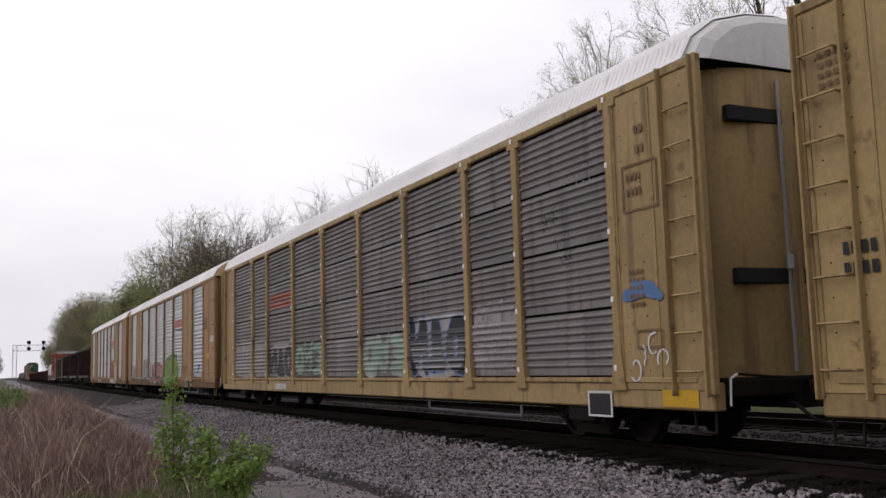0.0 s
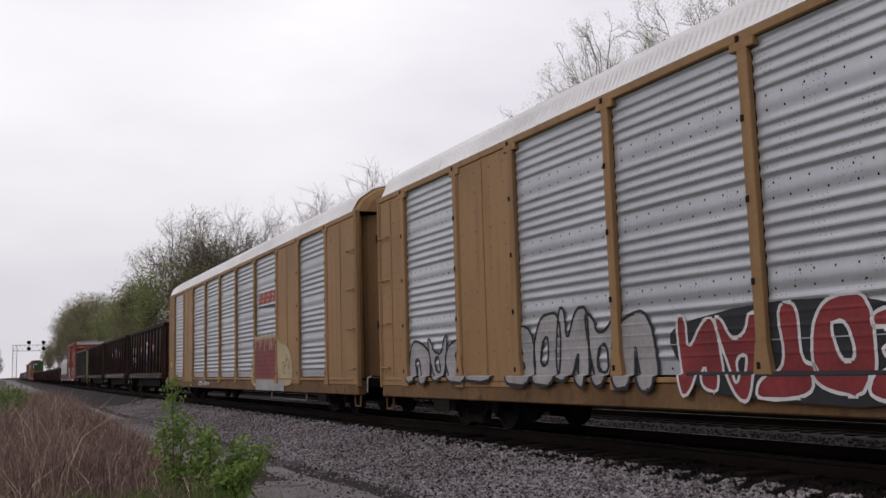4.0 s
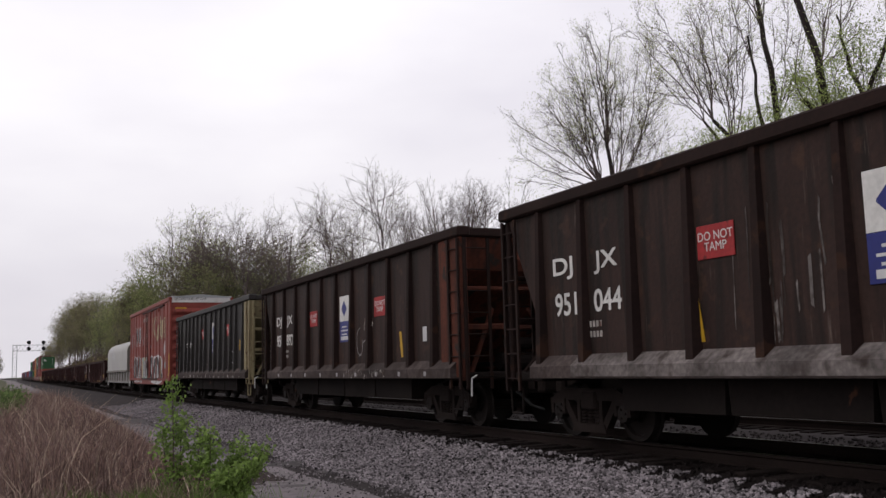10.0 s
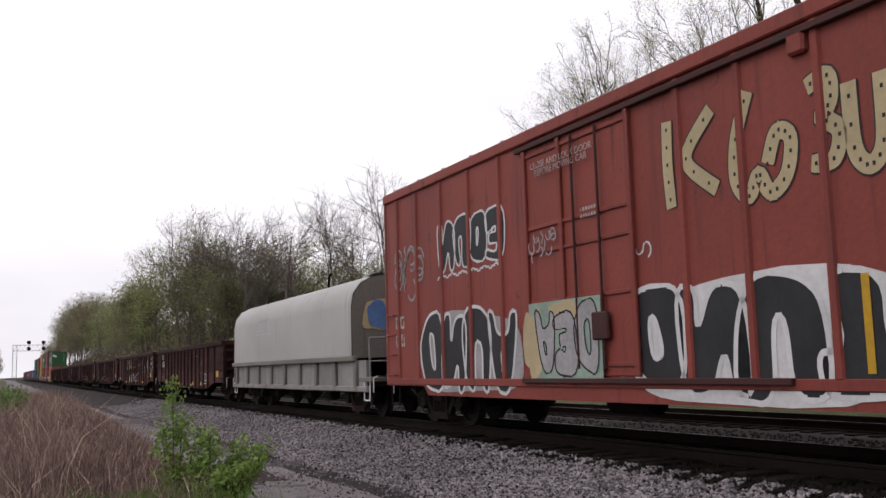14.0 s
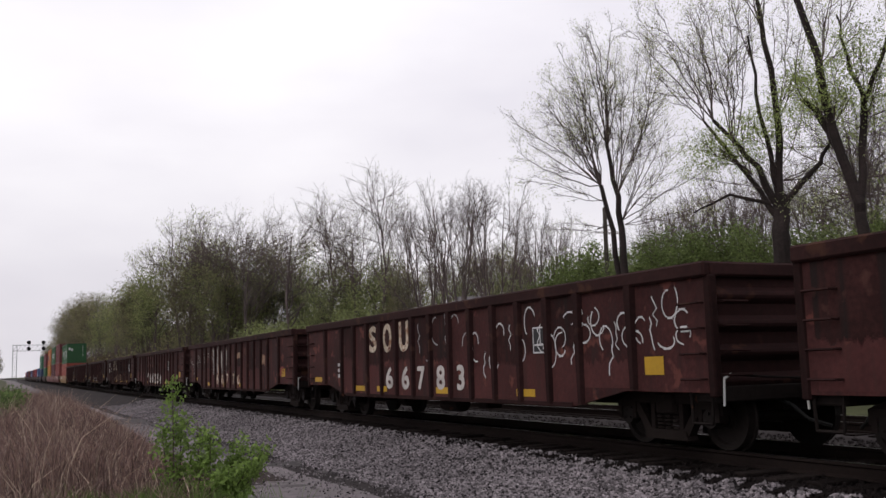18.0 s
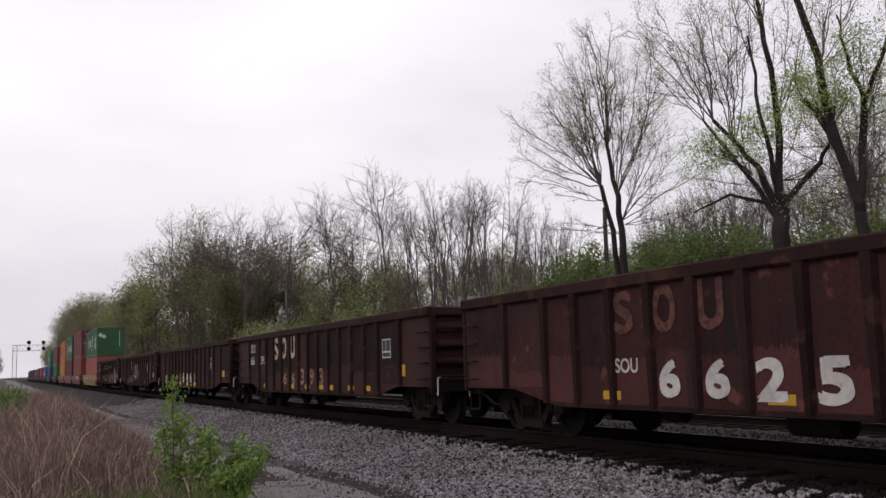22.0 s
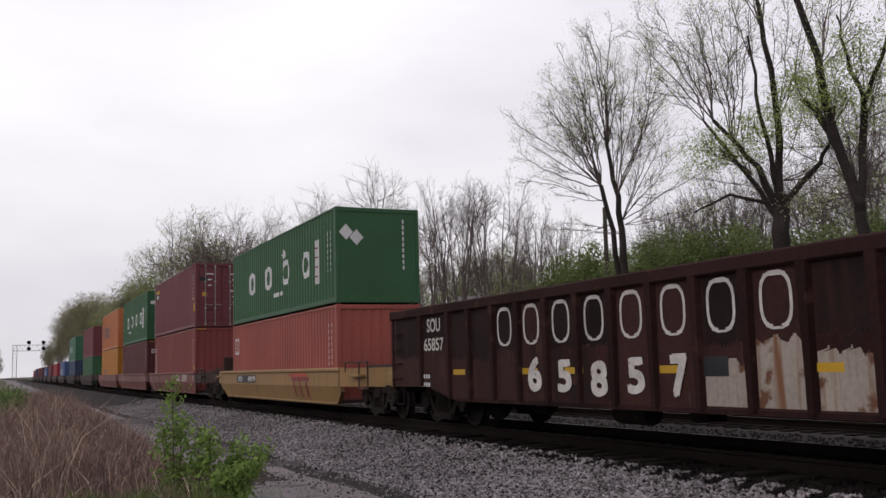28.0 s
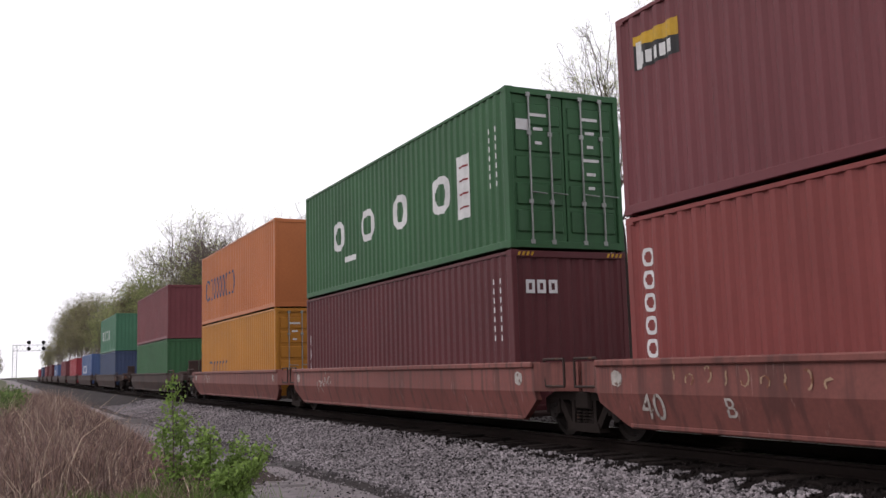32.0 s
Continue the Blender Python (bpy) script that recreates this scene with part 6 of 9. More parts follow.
# the fourth: redder, with large white numbers
gon_strips(gons[3], (0.9, 4.0, 5.2, 8.4, 11.6))
painted(gons[3], [("SOU", 3.23, 1.13, 0.52, 0.2)], "digit_white", GON_X)
painted(gons[3], [("6", 2.32, 0.95, 0.42, 0.49), ("6", 1.42, 0.95, 0.43, 0.48), ("2", 0.54, 0.94, 0.48, 0.5), ("5", -0.36, 0.93, 0.48, 0.52), ("4", -1.28, 0.92, 0.42, 0.5)], "digit_white", GON_X, 0.09)
painted(gons[3], [("S", 3.25, 1.86, 0.44, 0.6), ("O", 2.36, 1.86, 0.48, 0.62), ("U", 1.47, 1.86, 0.48, 0.63)], "ghost_letter", GON_X, 0.06)
data_box(gons[3], 4.3, 1.35)
# the fifth: dark, rust-coloured letters, yellow strips
gon_strips(gons[4], (1.3, 3.4, 4.5, 6.1, 6.9, 8.1, 9.6, 12.6), w=0.45)
painted(gons[4], [("S", 3.33, 1.85, 0.53, 0.67), ("O", 2.44, 1.85, 0.52, 0.64), ("U", 1.53, 1.86, 0.48, 0.66)], "old_letter", GON_X, 0.06)
painted(gons[4], [("6", 2.34, 0.94, 0.38, 0.34), ("6", 1.45, 0.94, 0.36, 0.34), ("3", 0.57, 1.0, 0.34, 0.45), ("9", -0.32, 1.0, 0.37, 0.43), ("3", -1.16, 1.0, 0.33, 0.44)], "rust_cream", GON_X, 0.06)
painted(gons[4], [("SOU", 6.2, 1.93, 0.58, 0.28), ("66", 6.27, 1.53, 0.48, 0.28), ("393", 4.93, 1.53, 0.58, 0.26)], "digit_white", GON_X, 0.008)
data_box(gons[4], 2.1, 1.4)
# the sixth: nearly black, three white numbers, many yellow strips
gon_strips(gons[5], (0.95,))
painted(gons[5], [("6", 1.49, 0.98, 0.4, 0.44), ("4", 0.56, 0.98, 0.38, 0.44), ("6", -0.32, 0.97, 0.38, 0.45)], "digit_white", GON_X, 0.06)
painted(gons[5], [("6", 2.34, 0.99, 0.32, 0.41), ("9", -1.23, 0.98, 0.36, 0.42)], "rust_cream", GON_X, 0.06)
for y, z, w, h in ((4.16, 0.66, 0.6, 0.19), (2.4, 0.66, 0.5, 0.18), (0.6, 0.66, 0.56, 0.18), (-1.23, 0.66, 0.54, 0.17), (6.51, 0.92, 0.5, 0.26)):
    paint("reflector_edge", [rect(y - w / 2 - 0.04, z - h / 2 - 0.03, y + w / 2 + 0.04, z + h / 2 + 0.03)], "digit_white", gons[5], gon_skin, 0.002)
    paint("reflector", [rect(y - w / 2, z - h / 2, y + w / 2, z + h / 2)], "yellow_tape", gons[5], gon_skin, 0.006)
data_box(gons[5], 3.4, 1.35)
# the seventh: black with white uprights
gon_strips(gons[6], (0.95, 4.4, 8.2, 12.4))
for i, (a, b) in enumerate(((11.5, 10.9), (10.6, 9.9), (9.5, 8.8), (8.5, 7.9))):
    paint("graffiti_fill", [rounded([(-gon_h + a, 0.7), (-gon_h + a - 0.25, 0.7), (-gon_h + (a + b) / 2, 1.4), (-gon_h + b + 0.1, 0.75), (-gon_h + b, 1.0), (-gon_h + b + 0.1, 1.95), (-gon_h + a, 1.85), (-gon_h + a - 0.15, 1.3)])], "spray_white", gons[6], gon_skin)
scrawl(gons[6], gon_skin, -gon_h + 6.6, 0.8, -gon_h + 11.6, 2.0, 9, "spray_white", 220, 0.05)
scrawl(gons[6], gon_skin, -gon_h + 1.0, 0.9, -gon_h + 4.6, 1.9, 6, "worn_white", 221, 0.03)
data_box(gons[6], 3.4, 1.35)
# the eighth: outlined letters over bare rusty panels
for i in range(8):
    a = 3.4 - i * 0.896
    paint("lettering", [rounded(q) for q in ring(a - 0.5, 1.5, a, 2.16, 0.045)], "digit_white", gons[7], gon_skin, 0.006, 0.03)
painted(gons[7], [("6", 2.18, 1.02, 0.42, 0.56), ("5", 1.3, 0.99, 0.4, 0.5), ("8", 0.38, 0.95, 0.42, 0.52), ("5", -0.49, 0.99, 0.39, 0.5), ("7", -1.4, 0.99, 0.34, 0.56)], "digit_white", GON_X - 0.004, 0.08)
for i, (a, b) in enumerate(zip(GON_RIBS[0:5], GON_RIBS[1:6])):
    top = (1.55, 1.4, 1.3, 1.45, 1.2)[i]
    n = 14
    loop = [(-gon_h + a + 0.1, 0.62), (-gon_h + b - 0.1, 0.62)] + [(-gon_h + b - 0.1 - (b - a - 0.2) * j / n, top - 0.12 * random.Random(i * 20 + j).random()) for j in range(n + 1)]
    paint("bare_panel", [loop], "gon_bare", gons[7], gon_skin, 0.003)
gon_strips(gons[7], (1.0, 4.2, 6.7, 9.0, 10.3, 12.9), z=1.02, w=0.5, h=0.1)
paint("patch", [rect(-gon_h + 5.9, 0.98, -gon_h + 6.35, 1.22)], "spray_black", gons[7], gon_skin, 0.008)
data_box(gons[7], 2.4, 1.3)
painted(gons[7], [("SOU", 6.04, 2.0, 0.62, 0.27), ("65857", 6.05, 1.62, 0.92, 0.25)], "digit_white", GON_X)
marks(gons[7], gon_skin, -gon_h + 14.9, 0.95, 2, 4, 0.08, 0.08, "spray_white", 0.08)

# loads of broken stone and scrap that just show over the rims
for lead, a, b, top, mat in ((49.65, 2.0, 9.5, 2.5, "stone"), (121.5, 9.0, 15.0, 2.42, "gon_cap"), (139.5, 5.0, 13.0, 2.4, "stone")):
    rng = random.Random(int(lead))
    s = Shape()
    rows = []
    for i in range(31):
        y = a - gon_h + (b - a) * i / 30
        e = math.sin(math.pi * i / 30) ** 0.5
        rows.append([(x, y, 0.9 + (top - 0.9 + rng.uniform(-0.07, 0.07)) * e * (1 - 0.12 * abs(x))) for x in (-1.4, -1.0, -0.6, -0.2, 0.2, 0.6, 1.0, 1.4)])
    s.sheet(rows)
    s.sheet([[(x, y, 0.885) for x, y, z in row] for row in rows[::30]])
    heap = solid("load_heap", s, mat, "heap of broken grey stone in a gondola" if mat == "stone" else "dark heap of scrap steel in a gondola", "load")
    MOVES.append((heap, lead + GON_LEN / 2, 0.0))

# ---- well cars and containers ----


def well_car(c0, c1, body, label, lead_truck, trail_truck, lead_end, trail_end, rails=True, short=1.0):
    """A container well wagon: deep side sills from c0 to c1, an end deck over each truck."""
    centre = (c0 + c1) / 2
    car = thing("well_wagon", label, "rail wagon", "container well wagons of the train")
    MOVES.append((car, centre, 0.0))
    h = (c1 - c0) / 2
    for k in (-1, 1):
        x = k * 1.36
        s = Shape()
        # the side plate stands upright above and leans in below
        pts = []
        for off in (0.05, -0.05):
            for z, inset, e in ((1.20, 0.0, h), (0.74, 0.0, h), (0.60, 0.04, h), (0.28, 0.13, h - 0.55)):
                pts += [(x + k * (off - inset), -e, z), (x + k * (off - inset), e, z)]
        faces = []
        for g in (0, 8):
            faces += [(g + 2 * i, g + 2 * i + 1, g + 2 * i + 3, g + 2 * i + 2) for i in range(3)]
        faces += [(2 * i + j, 2 * i + 2 + j, 10 + 2 * i + j, 8 + 2 * i + j) for i in range(3) for j in (0, 1)] + [(0, 1, 9, 8), (6, 7, 15, 14)]
        s.add(pts, faces)
        s.cbox(x - 0.10, -h, 1.12, x + 0.10, h, 1.22, 0.02)
        s.cbox(x - k * 0.13 - 0.07, -h + 0.6, 0.25, x - k * 0.13 + 0.07, h - 0.6, 0.33, 0.02)
        part("side_sill", s, body, car)
        for i in range(8):
            y = -h + 0.9 + i * (2 * h - 1.8) / 7
            s = Shape()
            s.cbox(min(x - k * 0.1, x - k * 0.2), y - 0.05, 0.33, max(x - k * 0.1, x - k * 0.2), y + 0.05, 1.12, 0.01)
            part("stiffener", s, body, car)
    s = Shape()
    for i in range(6):
        y = -h + 0.7 + i * (2 * h - 1.4) / 5
        s.cbox(-1.12, y - 0.15, 0.29, 1.12, y + 0.15, 0.38, 0.02)
    s.box(-0.25, -h + 0.5, 0.27, 0.25, h - 0.5, 0.34)
    part("well_floor", s, "well_dark", car)
    for k, end, tr in ((-1, lead_end, lead_truck), (1, trail_end, trail_truck)):
        y0, y1 = k * h, k * (h + end)
        a, b = min(y0, y1), max(y0, y1)
        s = Shape()
        cut = short if k > 0 and end > 1.6 else 1.0
        y2 = y0 + (y1 - y0) * cut
        a2, b2 = min(y0, y2), max(y0, y2)
        s.cbox(-1.05, a2 - 0.2, 0.82, 1.05, b2, 1.08, 0.03)
        part("end_deck", s, body if rails else "well_dark", car)
        s = Shape()
        s.box(-0.35, a, 0.62, 0.35, b, 0.818)
        if cut < 1.0:
            s.box(-0.3, b2, 0.818, 0.3, b, 0.92)
        part("draft_sill", s, "black_iron", car)
        for q in (-1, 1):
            s = Shape()
            s.prism([(q * 1.41, y0), (q * 1.41, y0 - k * 0.1), (q * 1.0, y2 - k * 0.3), (q * 0.95, y2 - k * 0.5)] if cut == 1.0 and end > 1.6 else [(q * 1.41, y0), (q * 1.40, y0 - k * 0.1), (q * 1.1, y2), (q * 1.0, y2)], 0.74, 1.20, "z")
            part("deck_side", s, body if rails or k > 0 or end < 1.6 else "well_dark", car)
        if end > 1.6:
            for q in (-1, 1):
                s = Shape()
                s.rods([(q * 1.36, y0 + k * 0.3 * cut, 1.1), (q * 1.36, y0 + k * 0.3 * cut, 1.34), (q * 1.36, y0 + k * 1.9 * cut, 1.34), (q * 1.36, y0 + k * 1.9 * cut, 0.7), (q * 1.36, y0 + k * 1.3 * cut, 0.7), (q * 1.36, y0 + k * 1.3 * cut, 1.34)], 0.02, 6)
                part("hand_rail", s, "well_dark", car)
                s = Shape()
                s.cbox(q * 1.25 - 0.16, y0 + k * 1.0 * cut - 0.35, 0.98, q * 1.25 + 0.16, y0 + k * 1.0 * cut + 0.35, 1.04, 0.01)
                part("step", s, body if rails else "well_dark", car)
            s = Shape()
            if cut == 1.0:
                s.cbox(-0.7, y1 - k * 0.4 - 0.06, 1.05, -0.2, y1 - k * 0.4 + 0.06, 1.8, 0.03)
                s.rods([(0.3, y1 - k * 0.3, 1.05), (0.3, y1 - k * 0.3, 1.75), (0.75, y1 - k * 0.3, 1.75), (0.75, y1 - k * 0.3, 1.05)], 0.03, 6)
                s.cbox(0.2, y0 + k * 0.5 - 0.3, 1.05, 0.9, y0 + k * 0.5 + 0.3, 1.5, 0.05)
            s.rod((-0.9, y0 + k * 0.8 * cut, 1.15), (0.1, y0 + k * 0.8 * cut, 1.15), 0.12, 10)
            part("brake_gear", s, "well_dark", car)
            coupler(car, y1 - k * 0.25, k)
        else:
            s = Shape()
            for q in (-1, 1):
                s.rods([(q * 1.3, y0 + k * 0.15, 1.25), (q * 1.3, y0 + k * 0.75, 1.25), (q * 1.3, y0 + k * 0.75, 0.82), (q * 1.3, y0 + k * 0.2, 0.82), (q * 1.3, y0 + k * 0.15, 1.25)], 0.022, 6)
            part("hand_rail", s, "well_dark", car)
        if tr is not None:
            add_truck(car, tr - centre, centre)
    return car


def fold_sheet(length, z0, z1, depth=0.034, pitch=0.278):
    """A wall folded up and down; runs along y from 0, its outer face towards -x."""
    n = max(2, round(length / pitch))
    p = length / n
    ys = []
    for i in range(n):
        ys += [(i * p, 0.0), (i * p + 0.26 * p, 0.0), (i * p + 0.5 * p, depth), (i * p + 0.76 * p, depth)]
    ys.append((length, 0.0))
    s = Shape()
    s.sheet([[(d, y, z) for y, d in ys] for z in (z0, z1)])
    return s


def fold_at(y, length, depth=0.034, pitch=0.278):
    n = max(2, round(length / pitch))
    u = (y % (length / n)) / (length / n)
    return 0.0 if u < 0.26 else depth * (u - 0.26) / 0.24 if u < 0.5 else depth if u < 0.76 else depth * (1 - u) / 0.24


CASTING = Shape().cbox(-0.09, -0.09, -0.06, 0.09, 0.09, 0.06, 0.012).mesh("corner_casting", "logo_dark")


def container(y_lead, z, high, mat, label, end="door", length=12.19, group="stacked containers of the train", lock=0.0):
    centre = y_lead + length / 2
    ob = thing("shipping_container", label, "container", group)
    MOVES.append((ob, centre, z))
    h, w = length / 2, 1.219
    cast = CASTING.copy()
    cast.materials.clear()
    cast.materials.append(M[mat])
    for i in (-1, 1):
        for j in (-1, 1):
            s = Shape()
            s.cbox(i * w - (0.0 if i < 0 else 0.11), j * h - (0.0 if j < 0 else 0.13), 0.1, i * w + (0.11 if i < 0 else 0.0), j * h + (0.13 if j < 0 else 0.0), high - 0.1, 0.012)
            part("corner_post", s, mat, ob)
            if lock:
                s = Shape()
                s.cbox(i * (w - 0.09) - 0.05, j * (h - 0.09) - 0.05, -lock, i * (w - 0.09) + 0.05, j * (h - 0.09) + 0.05, 0.02, 0.01)
                part("twist_lock", s, "black_iron", ob)
            for k in (0.06, high - 0.06):
                part("corner_casting", cast, None, ob, m=pose(i * (w - 0.088), j * (h - 0.088), k))
    for i in (-1, 1):
        for name, z0, z1, t in (("top_rail", high - 0.075, high - 0.012, 0.05), ("bottom_rail", 0.02, 0.15, 0.06)):
            s = Shape()
            s.cbox(i * w if i < 0 else w - t, -h + 0.1, z0, i * w + t if i < 0 else w, h - 0.1, z1, 0.008)
            part(name, s, mat, ob)
        side = fold_sheet(length - 0.24, 0.14, high - 0.07)
        part("side_wall", side, mat, ob, m=Matrix.Translation((-w + 0.008, -h + 0.12, 0)) if i < 0 else Matrix.Translation((w - 0.008, h - 0.12, 0)) @ Matrix.Rotation(math.pi, 4, "Z"))
    s = Shape()
    ys = fold_sheet(length - 0.2, 0, 1).v
    m = len(ys) // 2
    s.sheet([[(x, -h + 0.1 + y, high - 0.03 - d * 0.5) for d, y, _ in ys[:m]] for x in (-w + 0.04, w - 0.04)])
    part("roof", s, mat, ob)
    s = Shape()
    s.box(-w + 0.06, -h + 0.05, 0.05, w - 0.06, h - 0.05, 0.14)
    part("floor", s, "well_dark", ob)
    for j in (-1, 1):
        for name, z0, z1 in (("end_header", high - 0.13, high - 0.01), ("end_sill", 0.01, 0.14)):
            s = Shape()
            s.cbox(-w + 0.1, j * h - (0.0 if j < 0 else 0.1), z0, w - 0.1, j * h + (0.1 if j < 0 else 0.0), z1, 0.008)
            part(name, s, mat, ob)
    turn = Matrix.Translation((w - 0.11, -h + 0.02, 0)) @ Matrix.Rotation(math.pi / 2, 4, "Z")
    back = Matrix.Translation((-w + 0.11, h - 0.02, 0)) @ Matrix.Rotation(-math.pi / 2, 4, "Z")
    for j in ((-1, 1) if end == "wall" else (1,)):
        part("end_wall", fold_sheet(2 * w - 0.22, 0.13, high - 0.12), mat, ob, m=turn if j < 0 else back)
    if end == "flat":
        s = Shape()
        s.cbox(-w + 0.1, -h + 0.02, 0.13, w - 0.1, -h + 0.06, high - 0.12, 0.005)
        part("end_wall", s, mat, ob)
    if end == "door":
        for q in (-1, 1):
            a, b = (-w + 0.11, -0.012) if q < 0 else (0.012, w - 0.11)
            s = Shape()
            s.cbox(a, -h + 0.05, 0.14, b, -h + 0.09, high - 0.13, 0.008)
            pressed = []
            for e in range(5):
                z0 = 0.3 + e * (high - 0.5) / 5
                panels = Shape()
                panels.cbox(a + 0.07, -h + 0.025, z0, b - 0.07, -h + 0.055, z0 + (high - 0.5) / 5 - 0.09, 0.02)
                pressed.append(panels)
            leaf = part("door", s, mat, ob)
            for panels in pressed:
                part("door_panel", panels, mat, leaf)
            for f in (0.32, 0.72):
                x = a + (b - a) * f
                s = Shape()
                s.rod((x, -h - 0.005, 0.1), (x, -h - 0.005, high - 0.1), 0.018, 8)
                for z0 in (0.12, 0.85, high - 0.85, high - 0.13):
                    s.cbox(x - 0.045, -h - 0.015, z0 - 0.04, x + 0.045, -h + 0.03, z0 + 0.04, 0.008)
                part("lock_bar", s, "bar_steel", leaf)
            s = Shape()
            for f in (0.32, 0.72):
                x = a + (b - a) * f
                s.rod((x, -h - 0.03, 1.02), (x + 0.32, -h - 0.03, 1.0), 0.013, 6)
            part("handle", s, "bar_steel", leaf)
            for r in range(3 if q < 0 else 6):
                s = Shape()
                zz = high - 0.5 - r * 0.26
                ww = (0.36, 0.2, 0.14)[r % 3]
                s.box((a + b) / 2 - ww / 2, -h + 0.018, zz - 0.028, (a + b) / 2 + ww / 2, -h + 0.024, zz + 0.028)
                part("lettering", s, "spray_white", leaf)
    return ob, (lambda y, z: -w + 0.008 + fold_at(y + h - 0.12, length - 0.24)), h


def block_row(ob, skin, y, z, sizes, hgt, mat, gap=0.9, thick=0.09):
    """A maker's name as a row of plain hollow blocks, read along -y from y."""
    for w in sizes:
        paint("logo_block", [rounded(q) for q in ring(y - w, z, y, z + hgt, thick * 0.85)], mat, ob, skin, 0.004, 0.03, True)
        y -= w + gap


def end_bars(ob, skin, h, high, mat="spray_white"):
    """The long upright rows of small marks near a container's leading end."""
    for y in (-h + 0.45, -h + 0.7):
        for i in range(7):
            paint("lettering", [rect(y - 0.02, high - 0.5 - i * 0.17, y + 0.02, high - 0.4 - i * 0.17)], mat, ob, skin, 0.004, 0.02, True)


def hazard(ob, h, high):
    """Yellow and black slanted marks on the top corner castings."""
    for x in (-1.1, 0.8):
        for i in range(4):
            a = x + i * 0.09
            s = Shape()
            s.prism([(a, high - 0.10), (a + 0.045, high - 0.10), (a + 0.075, high - 0.03), (a + 0.03, high - 0.03)], -h - 0.008, -h - 0.003)
            part("hazard_mark", s, "yellow_tape", ob)


def tall_marks(ob, skin, y, z0, z1, count, mat, w=0.26):
    for i in range(count):
        a = z1 - (z1 - z0) * (i + 1) / count
        paint("logo_block", [rounded(q) for q in ring(y - w * 0.8, a + 0.03, y, a + (z1 - z0) / count - 0.03, 0.05)], mat, ob, skin, 0.004, 0.02, True)


# the single yellow well wagon
well_car(159.85, 174.0, "well_yellow", "rusty yellow container well wagon with two stacked containers", 158.05, 176.15, 3.0, 3.35, short=0.55)
wy = MOVES[-1][0]
y_skin = lambda y, z: -1.415 + 0.285 * max(0.0, 0.74 - z)
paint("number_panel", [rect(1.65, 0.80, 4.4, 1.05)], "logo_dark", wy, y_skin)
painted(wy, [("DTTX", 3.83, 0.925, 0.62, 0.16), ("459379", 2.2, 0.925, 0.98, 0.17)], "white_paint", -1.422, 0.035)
for i in range(3):
    a = -2.75 - i * 0.6
    paint("logo_block", [stroke([(a - 0.22, 0.42), (a - 0.22, 0.9)], 0.14), rect(a - 0.48, 0.86, a + 0.06, 0.98)], "spray_red", wy, y_skin)
paint("logo_block", [rect(-4.2, 0.99, -2.4, 1.1)], "logo_red", wy, y_skin)
c, k, hh = container(160.58, 0.31, 2.591, "box_orange", "orange-red ribbed steel container at the foot of a stack", "wall")
block_row(c, k, hh - 0.3, 1.5, (0.22, 0.22, 0.08), 0.6, "spray_white", 0.06, 0.07)
end_bars(c, k, hh, 2.5)
paint("graffiti_patch", [blob(-0.6, 0.35, 0.7, 0.14, random.Random(4))], "spray_red", c, k, upright=True)
c, k, hh = container(160.58, 2.935, 2.610, "box_green", "dark green ribbed container with a plain front wall", "flat", lock=0.034)
for a, b in ((9.66, 8.86), (7.45, 6.65), (5.32, 4.54), (3.14, 2.42)):
    block_row(c, k, -hh + a, 0.92, (a - b,), 0.78, "spray_white", 0, 0.19)
paint("ladder_mark", [rect(-hh + 1.49, 0.65, -hh + 1.93, 1.9)], "spray_white", c, k, upright=True)
for i in range(4):
    paint("ladder_mark", [rect(-hh + 1.54, 0.85 + i * 0.27, -hh + 1.88, 0.89 + i * 0.27)], "spray_red", c, k, 0.007, upright=True)
paint("placard", [[(-hh + 4.9, 1.9), (-hh + 5.15, 2.05), (-hh + 5.4, 1.9), (-hh + 5.15, 1.75)]], "spray_white", c, k, upright=True)
for a, b in ((0.03, 0.36), (-0.42, -0.02), (-0.74, -0.47)):
    paint("logo_bar", [rect(a, 0.62, b, 0.75)], "spray_white", c, k, upright=True)
end_bars(c, k, hh, 2.4)
for x, z in ((-0.92, 1.92), (-0.62, 1.78)):
    s = Shape()
    s.prism([(x, z - 0.22), (x + 0.2, z), (x, z + 0.22), (x - 0.2, z)], -hh + 0.008, -hh + 0.016)
    part("placard", s, "spray_white", c)
s = Shape()
for i in range(9):
    s.box(0.72, -hh + 0.008, 2.2 - i * 0.16, 0.77, -hh + 0.016, 2.31 - i * 0.16)
part("lettering", s, "spray_white", c)

